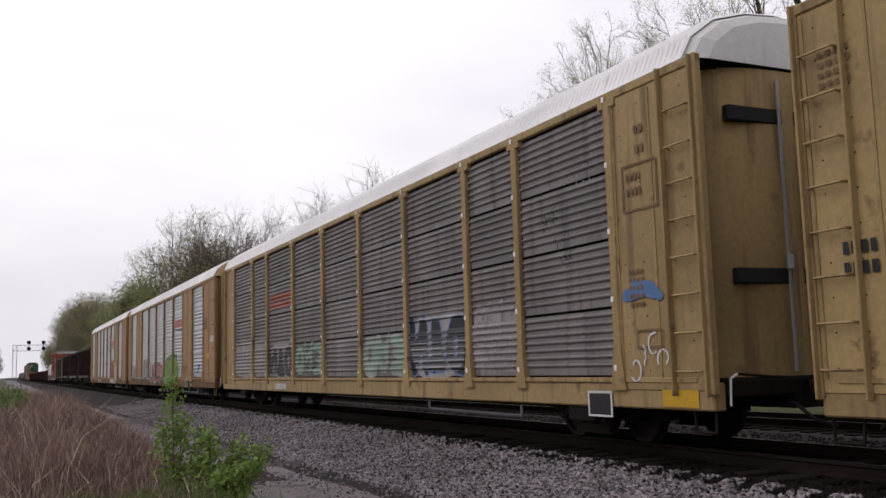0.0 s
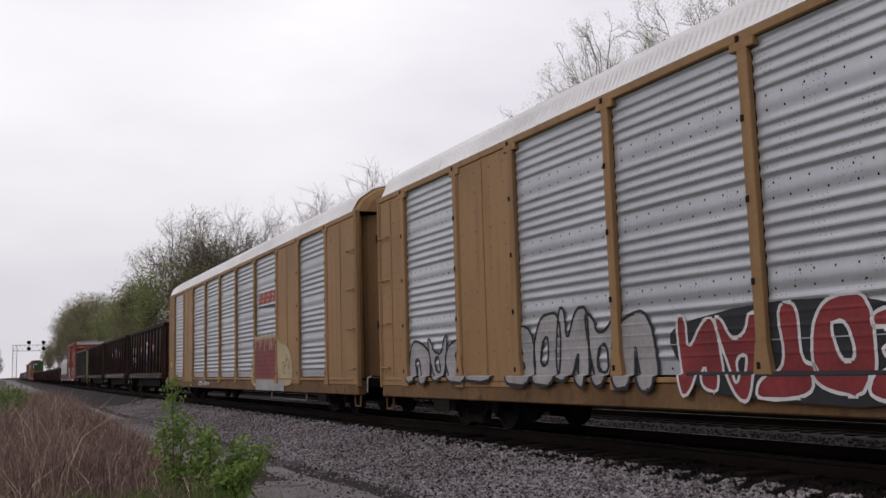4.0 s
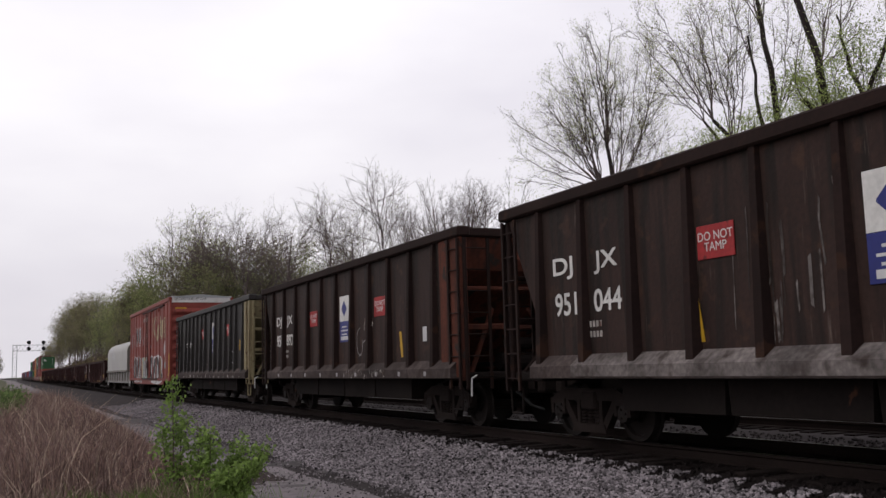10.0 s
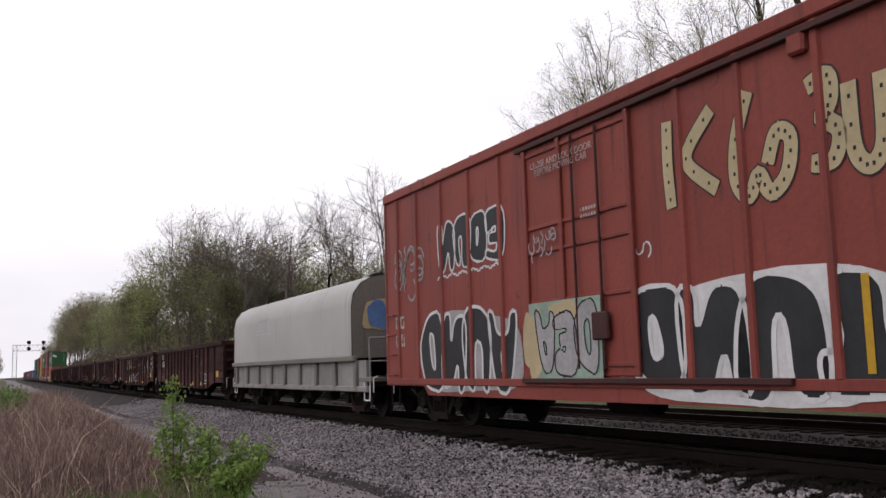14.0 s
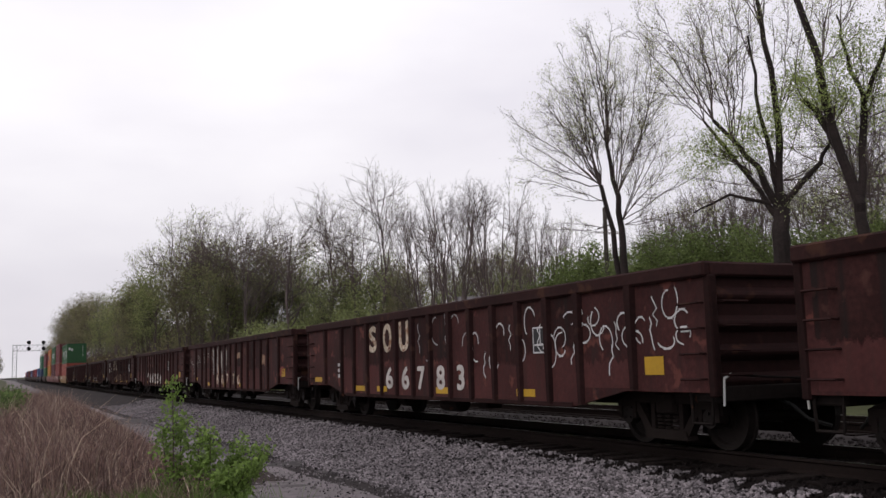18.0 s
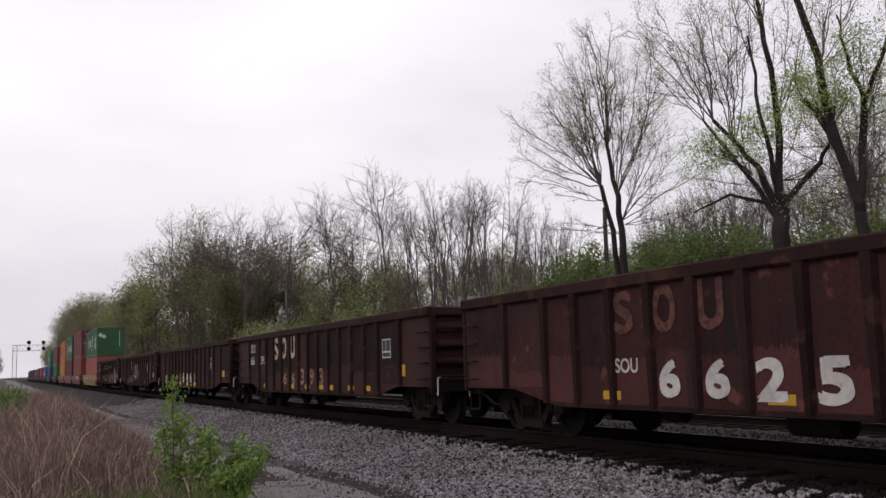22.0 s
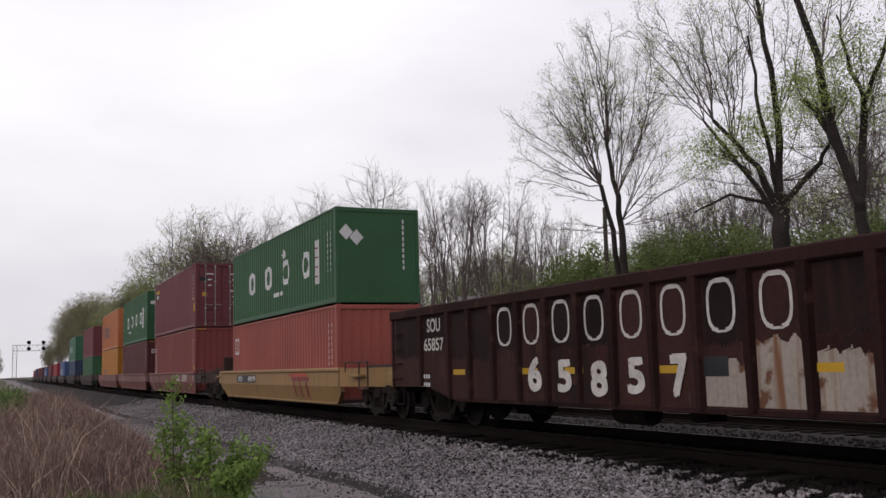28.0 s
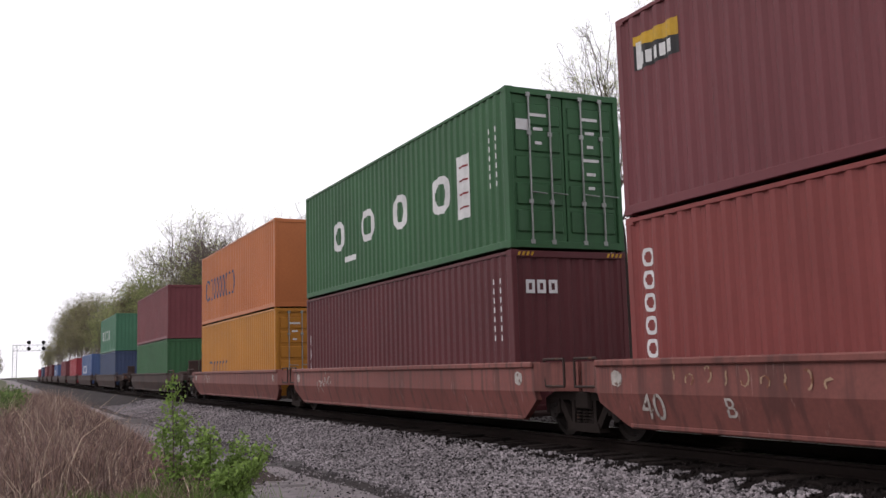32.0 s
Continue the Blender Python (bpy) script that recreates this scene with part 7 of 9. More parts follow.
# the red three-unit well wagon
RED_WELLS = [(179.45, 193.3), (195.1, 208.95), (210.75, 224.6)]
for i, (a, b) in enumerate(RED_WELLS):
    well_car(a, b, "well_red", ("dull red container well wagon with white lettering", "dull red articulated well wagon with faded marks", "dull red articulated well wagon")[i],
             177.6 if i == 0 else None, (194.2, 209.85, 226.4)[i], 3.0 if i == 0 else 0.85, 0.85 if i < 2 else 3.0, rails=False)
    w = MOVES[-1][0]
    hw = (b - a) / 2
    if i == 0:
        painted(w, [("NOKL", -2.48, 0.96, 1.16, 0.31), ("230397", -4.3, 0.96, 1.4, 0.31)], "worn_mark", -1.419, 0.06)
        words("lettering", "40", 0.52, "worn_white", w, near_side(-1.368, hw - 1.25, 0.55) @ Matrix.Rotation(0.275, 4, "X"))
        words("lettering", "B", 0.36, "worn_white", w, near_side(-1.374, hw - 2.75, 0.58) @ Matrix.Rotation(0.275, 4, "X"))
        scrawl(w, y_skin, hw - 4.5, 0.85, hw - 1.6, 1.1, 9, "rust_cream", 31, 0.03)
    else:
        scrawl(w, y_skin, hw - 3.4, 0.6, hw - 2.2, 1.1, 6, "worn_white", 32 + i, 0.03)
    for y in (-hw + 0.5, hw - 0.5):
        paint("emblem", [blob(y, 0.95, 0.12, 0.12, random.Random(1), rough=0.05)], "worn_white", w, y_skin)
c, k, hh = container(180.48, 0.33, 2.896, "box_brick", "brick-red ribbed container with tall white marks", "wall")
tall_marks(c, k, hh - 0.35, 0.55, 2.45, 6, "spray_white")
end_bars(c, k, hh, 2.8)
hazard(c, hh, 2.896)
paint("reflector", [rect(-hh + 0.35, 1.0, -hh + 0.5, 1.2), rect(-hh + 0.35, 0.6, -hh + 0.5, 0.8)], "yellow_tape", c, k, upright=True)
c, k, hh = container(180.48, 3.258, 2.933, "box_maroon", "maroon ribbed container with barred doors", "door", lock=0.032)
s_mark = [rect(hh - 1.35, 2.05, hh - 0.4, 2.55)]
paint("emblem", s_mark, "logo_dark", c, k, upright=True)
paint("emblem", [[(hh - 1.35, 2.3), (hh - 0.4, 2.42), (hh - 0.4, 2.55), (hh - 1.35, 2.55)]], "yellow_tape", c, k, 0.007, upright=True)
for i in range(5):
    paint("logo_block", [rect(hh - 0.62 - i * 0.15, 2.1, hh - 0.52 - i * 0.15, 2.28)], "spray_white", c, k, 0.009, upright=True)
paint("emblem", [rect(hh - 0.56, 2.06, hh - 0.44, 2.46)], "spray_white", c, k, 0.008, upright=True)
end_bars(c, k, hh, 2.8)
paint("placard", [rect(-hh + 0.28, 0.75, -hh + 0.62, 1.1)], "yellow_tape", c, k, upright=True)
paint("placard", [[(-hh + 0.32, 1.25), (-hh + 0.62, 1.25), (-hh + 0.47, 1.45)]], "yellow_tape", c, k, upright=True)
for x, z, w, h2, mm in ((-0.85, 2.2, 0.36, 0.2, "logo_dark"), (0.86, 0.75, 0.36, 0.34, "yellow_tape"), (-0.8, 1.5, 0.2, 0.18, "yellow_tape")):
    s = Shape()
    s.box(x - w / 2, -hh + 0.012, z - h2 / 2, x + w / 2, -hh + 0.02, z + h2 / 2)
    part("placard", s, mm, c)
c, k, hh = container(196.03, 0.33, 2.87, "box_plum", "dark maroon ribbed container with small white marks", "wall")
tall_marks(c, k, hh - 0.25, 0.7, 1.9, 3, "spray_white", 0.16)
end_bars(c, k, hh, 2.8)
hazard(c, hh, 2.87)
s = Shape()
for i, x in enumerate((-0.85, -0.62, -0.38)):
    s.add([(a, -hh + 0.008, b) for a, b in (rect(x - 0.09, 2.1, x + 0.09, 2.34) + rect(x - 0.035, 2.16, x + 0.035, 2.28))], [(0, 1, 5, 4), (1, 2, 6, 5), (2, 3, 7, 6), (3, 0, 4, 7)])
part("logo_block", s, "spray_white", c)
c, k, hh = container(196.03, 3.233, 2.956, "box_green", "dark green ribbed container with barred doors", "door", lock=0.033)
for a, b in ((9.7, 8.91), (7.58, 6.72), (5.44, 4.69), (3.31, 2.49)):
    block_row(c, k, -hh + a, 1.05, (a - b,), 0.78, "spray_white", 0, 0.19)
paint("ladder_mark", [rect(-hh + 1.54, 0.8, -hh + 2.08, 2.05)], "spray_white", c, k, upright=True)
for i in range(4):
    paint("ladder_mark", [rect(-hh + 1.6, 1.0 + i * 0.27, -hh + 2.02, 1.04 + i * 0.27)], "spray_red", c, k, 0.007, upright=True)
paint("lettering", [rect(hh - 4.2, 0.7, hh - 3.3, 0.84)], "spray_white", c, k, upright=True)
end_bars(c, k, hh, 2.7)
s = Shape()
s.box(-1.02, -hh + 0.012, 2.16, -0.72, -hh + 0.02, 2.36)
part("placard", s, "spray_white", c)
c, k, hh = container(211.7, 0.34, 2.87, "box_amber", "amber ribbed container with doors", "door")
block_row(c, k, hh - 1.6, 0.7, (0.7, 0.3, 0.3, 0.3, 0.3, 0.3), 0.6, "box_navy", 0.25, 0.1)
c, k, hh = container(211.7, 3.240, 2.930, "box_bright", "bright orange ribbed container with faded blue marks", "flat", lock=0.030)
block_row(c, k, hh - 0.9, 0.95, (0.8, 0.5, 0.4, 0.4, 0.4, 0.4, 0.3, 0.4, 0.5), 0.9, "box_navy", 0.16, 0.12)

# the wagons that stay far off
FAR_CARS = [(232.2, 246.6, [(233.3, "box_green", 2.6, "box_maroon", 2.87)]), (257.0, 271.6, [(258.2, "box_navy", 2.6, "box_teal", 2.87)]),
            (278.5, 294.5, [(279.6, "box_blue", 2.87, None, 0)]), (299.5, 315.5, [(301.2, "box_crimson", 2.87, None, 0)]),
            (320.5, 336.5, [(322.0, "box_maroon", 2.87, None, 0)]), (341.5, 357.5, [(343.0, "box_blue", 2.6, None, 0)]),
            (362.5, 378.5, [(364.0, "box_plum", 2.87, None, 0)]), (383.5, 399.5, [(385.0, "box_maroon", 2.87, None, 0)]), (404.5, 420.5, [(406.0, "box_navy", 2.87, None, 0)]),
            (425.5, 441.5, [(427.0, "box_crimson", 2.6, None, 0)])]
WORD = {"box_green": "dark green", "box_maroon": "maroon", "box_navy": "navy blue", "box_teal": "green", "box_blue": "blue", "box_crimson": "crimson", "box_plum": "dark plum"}
for a, b, loads in FAR_CARS:
    well_car(a, b, "well_dark", "dark rusty container well wagon", a - 1.5, b + 1.5, 2.6, 2.6, rails=False)
    for y, low, hl, up, hu in loads:
        c, k, hh = container(y, 0.4, hl, low, WORD[low] + " ribbed container in a well wagon", "wall")
        if up:
            c, k, hh = container(y, 0.42 + hl, hu, up, WORD[up] + " ribbed container on top of another", "wall")
            if up == "box_teal":
                block_row(c, k, hh - 2.0, 1.0, (0.7, 0.7, 0.7, 0.7), 0.8, "spray_white", 0.9, 0.17)
        elif low == "box_blue":
            block_row(c, k, hh - 2.0, 1.0, (0.7, 0.7, 0.7, 0.7), 0.8, "spray_white", 0.5, 0.17)


# ---- ground: one sheet, with the ballast bed of both tracks in it ----
SECTION = [(-1400, -0.7), (-300, -0.6), (-60, -0.5), (-14, -0.42), (-9.2, -0.40), (-7.2, -0.42), (-5.6, -0.46), (-4.0, -0.50), (-3.2, -0.48), (-2.6, -0.40), (-2.1, -0.27), (-1.75, -0.20), (0, -0.19), (1.75, -0.20), (2.4, -0.34),
           (3.4, -0.36), (4.1, -0.24), (5.7, -0.22), (7.4, -0.24), (8.3, -0.5), (9.5, -0.75), (12, -0.7), (16, -0.2), (24, 0.6), (60, 0.8), (300, 0.5), (1400, 0.0)]


def ground_z(x, y):
    d = x - line_x(max(-60.0, min(500.0, y)))
    for (a, za), (b, zb) in zip(SECTION, SECTION[1:]):
        if a <= d <= b:
            return za + (zb - za) * (d - a) / (b - a)
    return -0.7


def ground_sheet():
    ys = [-1400, -400, -60] + [-30 + 2.5 * i for i in range(60)] + [125 + 12 * i for i in range(32)] + [700, 1000, 1500, 2600]
    ds = []
    for (a, _), (b, _) in zip(SECTION, SECTION[1:]):
        n = 4 if -15 < a < 25 else 1
        ds += [a + (b - a) * i / n for i in range(n)]
    ds.append(SECTION[-1][0])
    rows = []
    for y in ys:
        cx = line_x(max(-60.0, min(500.0, y)))
        row = []
        for d in ds:
            x = cx + d
            z = ground_z(x, y)
            if -14 < d < 30:
                rough = 0.05 if d < -3.2 or d > 8.5 else 0.012
                z += rough * noise.noise((x * 0.7, y * 0.45, 0.0)) + rough * 0.5 * noise.noise((x * 2.1, y * 1.7, 3.0))
            row.append((x, y, z))
        rows.append(row)
    s = Shape()
    s.sheet(rows)
    me = s.mesh("ground", None)
    for name in ("earth", "ballast", "turf", "oil_shade_bed"):
        me.materials.append(M[name])
    for p in me.polygons:
        c = p.center
        d = c.x - line_x(max(-60.0, min(500.0, c.y)))
        # index 3: the strip whose colour holds oil plus the train's shade, wider near y 0
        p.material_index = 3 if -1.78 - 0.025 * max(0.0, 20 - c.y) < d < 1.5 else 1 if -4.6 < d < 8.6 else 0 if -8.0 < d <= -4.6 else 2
    return tagged(new("ground", me), "grey gravel and ballast beside grass", "ground", kind="structure")


ground_sheet()


def along(pts_of, ys):
    s = Shape()
    s.sheet([pts_of(y) for y in ys])
    return s


RAIL = [(-0.075, -0.175), (-0.075, -0.16), (-0.012, -0.14), (-0.012, -0.05), (-0.036, -0.035), (-0.036, -0.004), (-0.03, 0.0), (0.03, 0.0), (0.036, -0.004), (0.036, -0.035), (0.012, -0.05), (0.012, -0.14), (0.075, -0.16), (0.075, -0.175)]
RAIL_Y = [-60 + 5 * i for i in range(113)]
for offset, zz in ((0.0, 0.0), (5.6, -0.04)):
    for g in (-0.753, 0.753):
        rail = solid("rail", along(lambda y: [(line_x(y) + offset + g + a, y, b + zz) for a, b in RAIL], RAIL_Y), "rail_steel", "dark rusty steel rail on wooden ties", "rail", "rails of the track")
        part("running_band", along(lambda y: [(line_x(y) + offset + g + a, y, zz + 0.002) for a in (-0.026, 0.026)], RAIL_Y), "rail_top", rail, "bright worn running band")


# ---- trees ----
def limb(wood, pts, r0, r1, n):
    """A tapered limb through pts."""
    base = len(wood.v)
    last = len(pts) - 1
    e = (pts[-1] - pts[0]).normalized() if (pts[-1] - pts[0]).length > 1e-6 else Vector((0, 0, 1))
    a = e.orthogonal().normalized()
    b = e.cross(a)
    for j, c in enumerate(pts):
        r = r0 + (r1 - r0) * j / last
        for i in range(n):
            t = 2 * math.pi * i / n
            w = c + (a * math.cos(t) + b * math.sin(t)) * r
            wood.v.append((w.x, w.y, w.z))
    for j in range(last):
        for i in range(n):
            wood.f.append((base + j * n + i, base + j * n + (i + 1) % n, base + (j + 1) * n + (i + 1) % n, base + (j + 1) * n + i))


def bend(p, d, length, n, rng, wander, lift):
    """A wandering line from p along d; gives its points and its last direction."""
    pts = [p]
    for _ in range(n):
        d = (d + Vector((rng.gauss(0, wander), rng.gauss(0, wander), rng.gauss(lift, wander * 0.8)))).normalized()
        pts.append(pts[-1] + d * (length / n))
    return pts


def aside(d, rng, lo, hi):
    """A direction that leaves d by lo to hi degrees, to any side."""
    a = d.orthogonal().normalized()
    a.rotate(Matrix.Rotation(rng.uniform(0, 6.283), 3, d))
    t = math.radians(rng.uniform(lo, hi))
    return (d * math.cos(t) + a * math.sin(t)).normalized()


def branch_out(wood, pts, rng, fine, gaps, reach, start, tips, level=1):
    """Side branches along a limb, their twigs along them, and so on down to the finest."""
    total = sum((b - a).length for a, b in zip(pts, pts[1:]))
    count = max(1, int(total * (1 - start) / gaps[0]))
    last = len(pts) - 1
    for i in range(count):
        f = start + (1 - start) * (i + rng.random()) / count
        j = min(last - 1, int(f * last))
        p = pts[j].lerp(pts[j + 1], f * last - j)
        d = aside((pts[j + 1] - pts[j]).normalized(), rng, 24, 58)
        k = reach[0] * rng.uniform(0.45, 1.1) * (1.15 - 0.65 * f)
        end = len(gaps) == 1
        line = bend(p, d, k, 2 if end else 4, rng, 0.14, 0.07)
        r = fine if end else fine * (0.6 + 0.95 * (len(gaps) - 1)) * min(1.3, k / reach[0] + 0.3)
        limb(wood, line, r, fine * 0.45 if end else r * 0.4, 3 if len(gaps) < 3 else 5)
        if end:
            tips.append(line[-1])
        else:
            branch_out(wood, line, rng, fine, gaps[1:], reach[1:], 0.18, tips, level + 1)
    if len(gaps) > 1:
        tips.append(pts[-1])


def fill_lobe(wood, start, c, r, limbs, rng, fine, thick, tips, gaps=(0.42, 0.24, 0.17), low=-0.35):
    """Curved limbs from start out into an egg-shaped part of the crown."""
    for _ in range(limbs):
        while True:
            v = Vector((rng.uniform(-1, 1), rng.uniform(-1, 1), rng.uniform(low, 1)))
            if 0.45 < v.length < 1:
                break
        v = v.normalized() * rng.uniform(0.72, 0.97)
        goal = Vector((c[0] + v.x * r[0], c[1] + v.y * r[1], c[2] + v.z * r[2]))
        way = goal - start
        k = way.length
        mid = start + way * 0.5 + Vector((rng.gauss(0, 0.07), rng.gauss(0, 0.07), rng.gauss(-0.02, 0.06))) * k
        pts = []
        for i in range(9):
            t = i / 8
            q = start * (1 - t) ** 2 + mid * (2 * t * (1 - t)) + goal * t * t
            pts.append(q + Vector((rng.gauss(0, 0.009), rng.gauss(0, 0.009), rng.gauss(0, 0.009))) * k * (0.0 if i in (0, 8) else 1.0))
        limb(wood, pts, thick, fine * 1.6, 6)
        size = (r[0] + r[2]) / 2
        branch_out(wood, pts, rng, fine, gaps, (0.62 * size, 0.34 * size, 0.2 * size), 0.22, tips)


def leaf_cloud(centres, per, reach, size, rng):
    s = Shape()
    for c in centres:
        for _ in range(per):
            p = Vector((c[0] + rng.gauss(0, reach), c[1] + rng.gauss(0, reach), c[2] + rng.gauss(0, reach * 0.8)))
            u = Vector((rng.gauss(0, 1), rng.gauss(0, 1), rng.gauss(0, 1))).normalized() * size * rng.uniform(0.6, 1.3)
            v = u.orthogonal().normalized() * u.length * 0.55
            k = len(s.v)
            s.v += [tuple(p - u), tuple(p + v), tuple(p + u), tuple(p - v)]
            s.f.append((k, k + 1, k + 2, k + 3))
    return s


def tree(label, m, stems, seed, fine=0.0068, leaf="bud_leaf", leaf_share=0.4, leaf_per=2, leaf_size=0.06, leaf_reach=0.12, group="trees along the track", gaps=(0.55, 0.36, 0.22), low=-0.5):
    """stems: for each stem its foot, the crown's middle and half-axes, the number of limbs, and how far up towards the crown they begin."""
    rng = random.Random(seed)
    ob = thing("tree", label, "tree", group, m)
    picks = []
    for foot, c, r, n, fork in stems:
        wood, tips = Shape(), []
        foot, top = Vector(foot), Vector((c[0], c[1], c[2] + r[2] * 0.55))
        side = Vector((rng.gauss(0, 0.35), rng.gauss(0, 0.35), 0))
        pts = [foot.lerp(top, i / 10) + side * math.sin(math.pi * i / 10) + Vector((rng.gauss(0, 0.06), rng.gauss(0, 0.06), 0)) * (i > 0) for i in range(11)]
        limb(wood, pts, 0.08 + 0.024 * r[0], 0.02, 7)
        for i in range(n):
            f = fork + (0.97 - fork) * (i + rng.random()) / n
            j = min(9, int(f * 10))
            fill_lobe(wood, pts[j].lerp(pts[j + 1], f * 10 - j), c, r, 1, rng, fine, 0.03 + 0.035 * (1 - f), tips, gaps, low if f < 0.6 else 0.1)
        t = new("trunk", quick_mesh(wood, "trunk", "bark"))
        t.parent = ob
        picks += [e for e in tips if rng.random() < leaf_share]
    lf = new("crown", quick_mesh(leaf_cloud(picks, leaf_per, leaf_reach, leaf_size, rng), "crown", leaf))
    lf.parent = ob
    return ob


def at(x, y):
    return pose(x, y, ground_z(x, y))


# the three large trees over against the camera; in each, x runs along the line of trees
def great_tree(label, x, y, turn, limbs, lobes, seed, fine):
    """limbs: points (x, z), thickness at both ends; lobes: start (x, depth, z), crown middle (x, z), half width, half height, twigs, leaf, leaf share."""
    rng = random.Random(seed)
    ob = thing("tree", label, "tree", "trees along the track", at(x, y) @ Matrix.Rotation(math.radians(turn), 4, "Z"))
    drop = ground_z(x, y)
    for pts, depth, r0, r1 in limbs:
        wood = Shape()
        fine_pts = []
        for i in range(len(pts) - 1):
            p, q = pts[i], pts[i + 1]
            for k in range(4):
                f = k / 4
                fine_pts.append(Vector((p[0] + (q[0] - p[0]) * f + rng.gauss(0, 0.035), depth * (i + f) / (len(pts) - 1) + rng.gauss(0, 0.035), p[1] + (q[1] - p[1]) * f - drop)))
        fine_pts.append(Vector((pts[-1][0], depth, pts[-1][1] - drop)))
        limb(wood, fine_pts, r0, r1, 9)
        t = new("trunk", quick_mesh(wood, "trunk", "dark_bark"))
        t.parent = ob
    for (sx, sd, sz), (cx, cz), rx, rz, n, leaf, share in lobes:
        wood, tips = Shape(), []
        dd = sd + rng.uniform(-0.5, 0.5)
        fill_lobe(wood, Vector((sx, sd, sz - drop)), (cx, dd, cz - drop), (rx * 1.08, rx * 0.98, rz * 1.16), max(3, round(n / 75)), rng, fine, 0.014 + 0.00003 * n, tips, (0.38, 0.18, 0.105))
        t = new("branch", quick_mesh(wood, "branch", "twig"))
        t.parent = ob
        green = leaf == "shoot_leaf"
        picks = [e for e in tips if rng.random() < share * (0.8 if green else 0.7)]
        # tufts on the finer shoots inside the lobe
        for _ in range(int(n * share * (0.55 if green else 0.35))):
            v = Vector((rng.gauss(0, 0.5), rng.gauss(0, 0.5), rng.gauss(0, 0.5)))
            v = v.normalized() * min(v.length, 0.8)
            picks.append((cx + v.x * rx, dd + v.y * rx, cz - drop + v.z * rz))
        lf = new("crown", quick_mesh(leaf_cloud(picks, 11 if green else 7, 0.17, 0.045 if green else 0.033, rng), "crown", leaf))
        lf.parent = ob
    return ob


great_tree("tall tree with a wide fan of thin limbs and first buds", 26.06, 35.45, -36.3,
           [([(0.1, -0.2), (0.0, 5.8), (-0.2, 8.7), (-0.6, 11.9)], 0.0, 0.23, 0.07), ([(-0.1, -0.2), (-0.2, 5.0), (-0.9, 9.4)], 0.5, 0.18, 0.1)],
           [((-0.9, 0.5, 9.4), (-3.2, 12.0), 2.0, 2.5, 620, "bud_leaf", 0.6), ((-0.9, 0.5, 9.4), (-2.3, 14.2), 1.7, 1.8, 620, "bud_leaf", 0.7), ((-0.5, 0.0, 11.2), (-0.8, 15.1), 1.7, 1.8, 650, "bud_leaf", 0.7),
            ((-0.2, 0.0, 8.7), (1.5, 13.7), 1.8, 2.5, 620, "bud_leaf", 0.75), ((0.0, 0.0, 7.6), (2.9, 10.7), 2.0, 2.0, 420, "bud_leaf", 0.7), ((-0.7, 0.4, 8.6), (-4.2, 9.4), 1.5, 0.7, 160, "bud_leaf", 0.5), ((0.0, 0.0, 7.0), (-2.4, 7.4), 1.7, 0.6, 110, "bud_leaf", 0.4), ((0.1, 0.0, 7.4), (2.6, 7.9), 1.7, 0.7, 130, "bud_leaf", 0.6)],
           11, 0.0052)
great_tree("old tree of many dark stems with fresh green shoots", 27.0, 26.75, -45.3,
           [([(0.0, -0.3), (0.0, 5.5), (0.05, 7.3)], 0.0, 0.37, 0.3), ([(0.0, 6.6), (-0.7, 8.4), (-2.2, 10.4)], -0.4, 0.17, 0.07), ([(-0.1, 6.4), (-0.9, 8.0), (-2.6, 10.6)], 0.5, 0.13, 0.05), ([(0.0, 7.0), (0.2, 10.0), (-0.2, 14.6), (-0.5, 18.0)], 0.3, 0.17, 0.05),
            ([(0.0, 7.1), (-0.4, 10.5), (-0.7, 13.5)], -0.7, 0.11, 0.04), ([(0.2, 7.0), (1.3, 8.2), (2.0, 9.2)], 0.3, 0.14, 0.06), ([(-0.3, 7.0), (-1.8, 7.5), (-3.2, 6.9)], 0.2, 0.09, 0.03)],
           [((-2.2, -0.4, 10.4), (-3.8, 14.3), 1.8, 2.3, 520, "bud_leaf", 0.7), ((-2.6, 0.5, 10.6), (-3.9, 11.8), 1.6, 1.6, 330, "bud_leaf", 0.8), ((-1.5, -0.4, 9.3), (-2.0, 14.3), 1.5, 2.3, 420, "bud_leaf", 0.6), ((-0.2, 0.3, 14.0), (-0.4, 17.6), 1.8, 2.4, 420, "bud_leaf", 0.7),
            ((-0.6, -0.7, 12.5), (-0.9, 14.6), 1.0, 1.8, 200, "bud_leaf", 0.7), ((-0.9, 0.0, 8.2), (-1.4, 9.6), 1.7, 1.3, 420, "shoot_leaf", 1.0), ((0.1, 0.0, 8.2), (0.2, 10.2), 1.2, 1.4, 260, "shoot_leaf", 1.0), ((2.0, 0.3, 9.2), (2.3, 10.0), 1.1, 1.3, 220, "shoot_leaf", 0.9), ((0.1, 0.2, 10.0), (1.4, 13.8), 1.4, 1.9, 330, "bud_leaf", 0.8),
            ((-1.4, 0.4, 9.0), (-2.9, 9.0), 1.3, 1.1, 260, "shoot_leaf", 0.7), ((0.2, 0.8, 8.0), (2.2, 7.9), 1.5, 0.9, 240, "bud_leaf", 1.0), ((0.3, 0.3, 11.0), (1.2, 11.4), 1.3, 1.1, 240, "shoot_leaf", 0.7), ((-2.4, 0.2, 7.3), (-3.0, 7.1), 1.3, 0.6, 160, "bud_leaf", 1.0), ((-0.5, 0.0, 7.6), (-2.2, 8.3), 1.5, 0.7, 160, "bud_leaf", 0.8)],
           12, 0.0054)
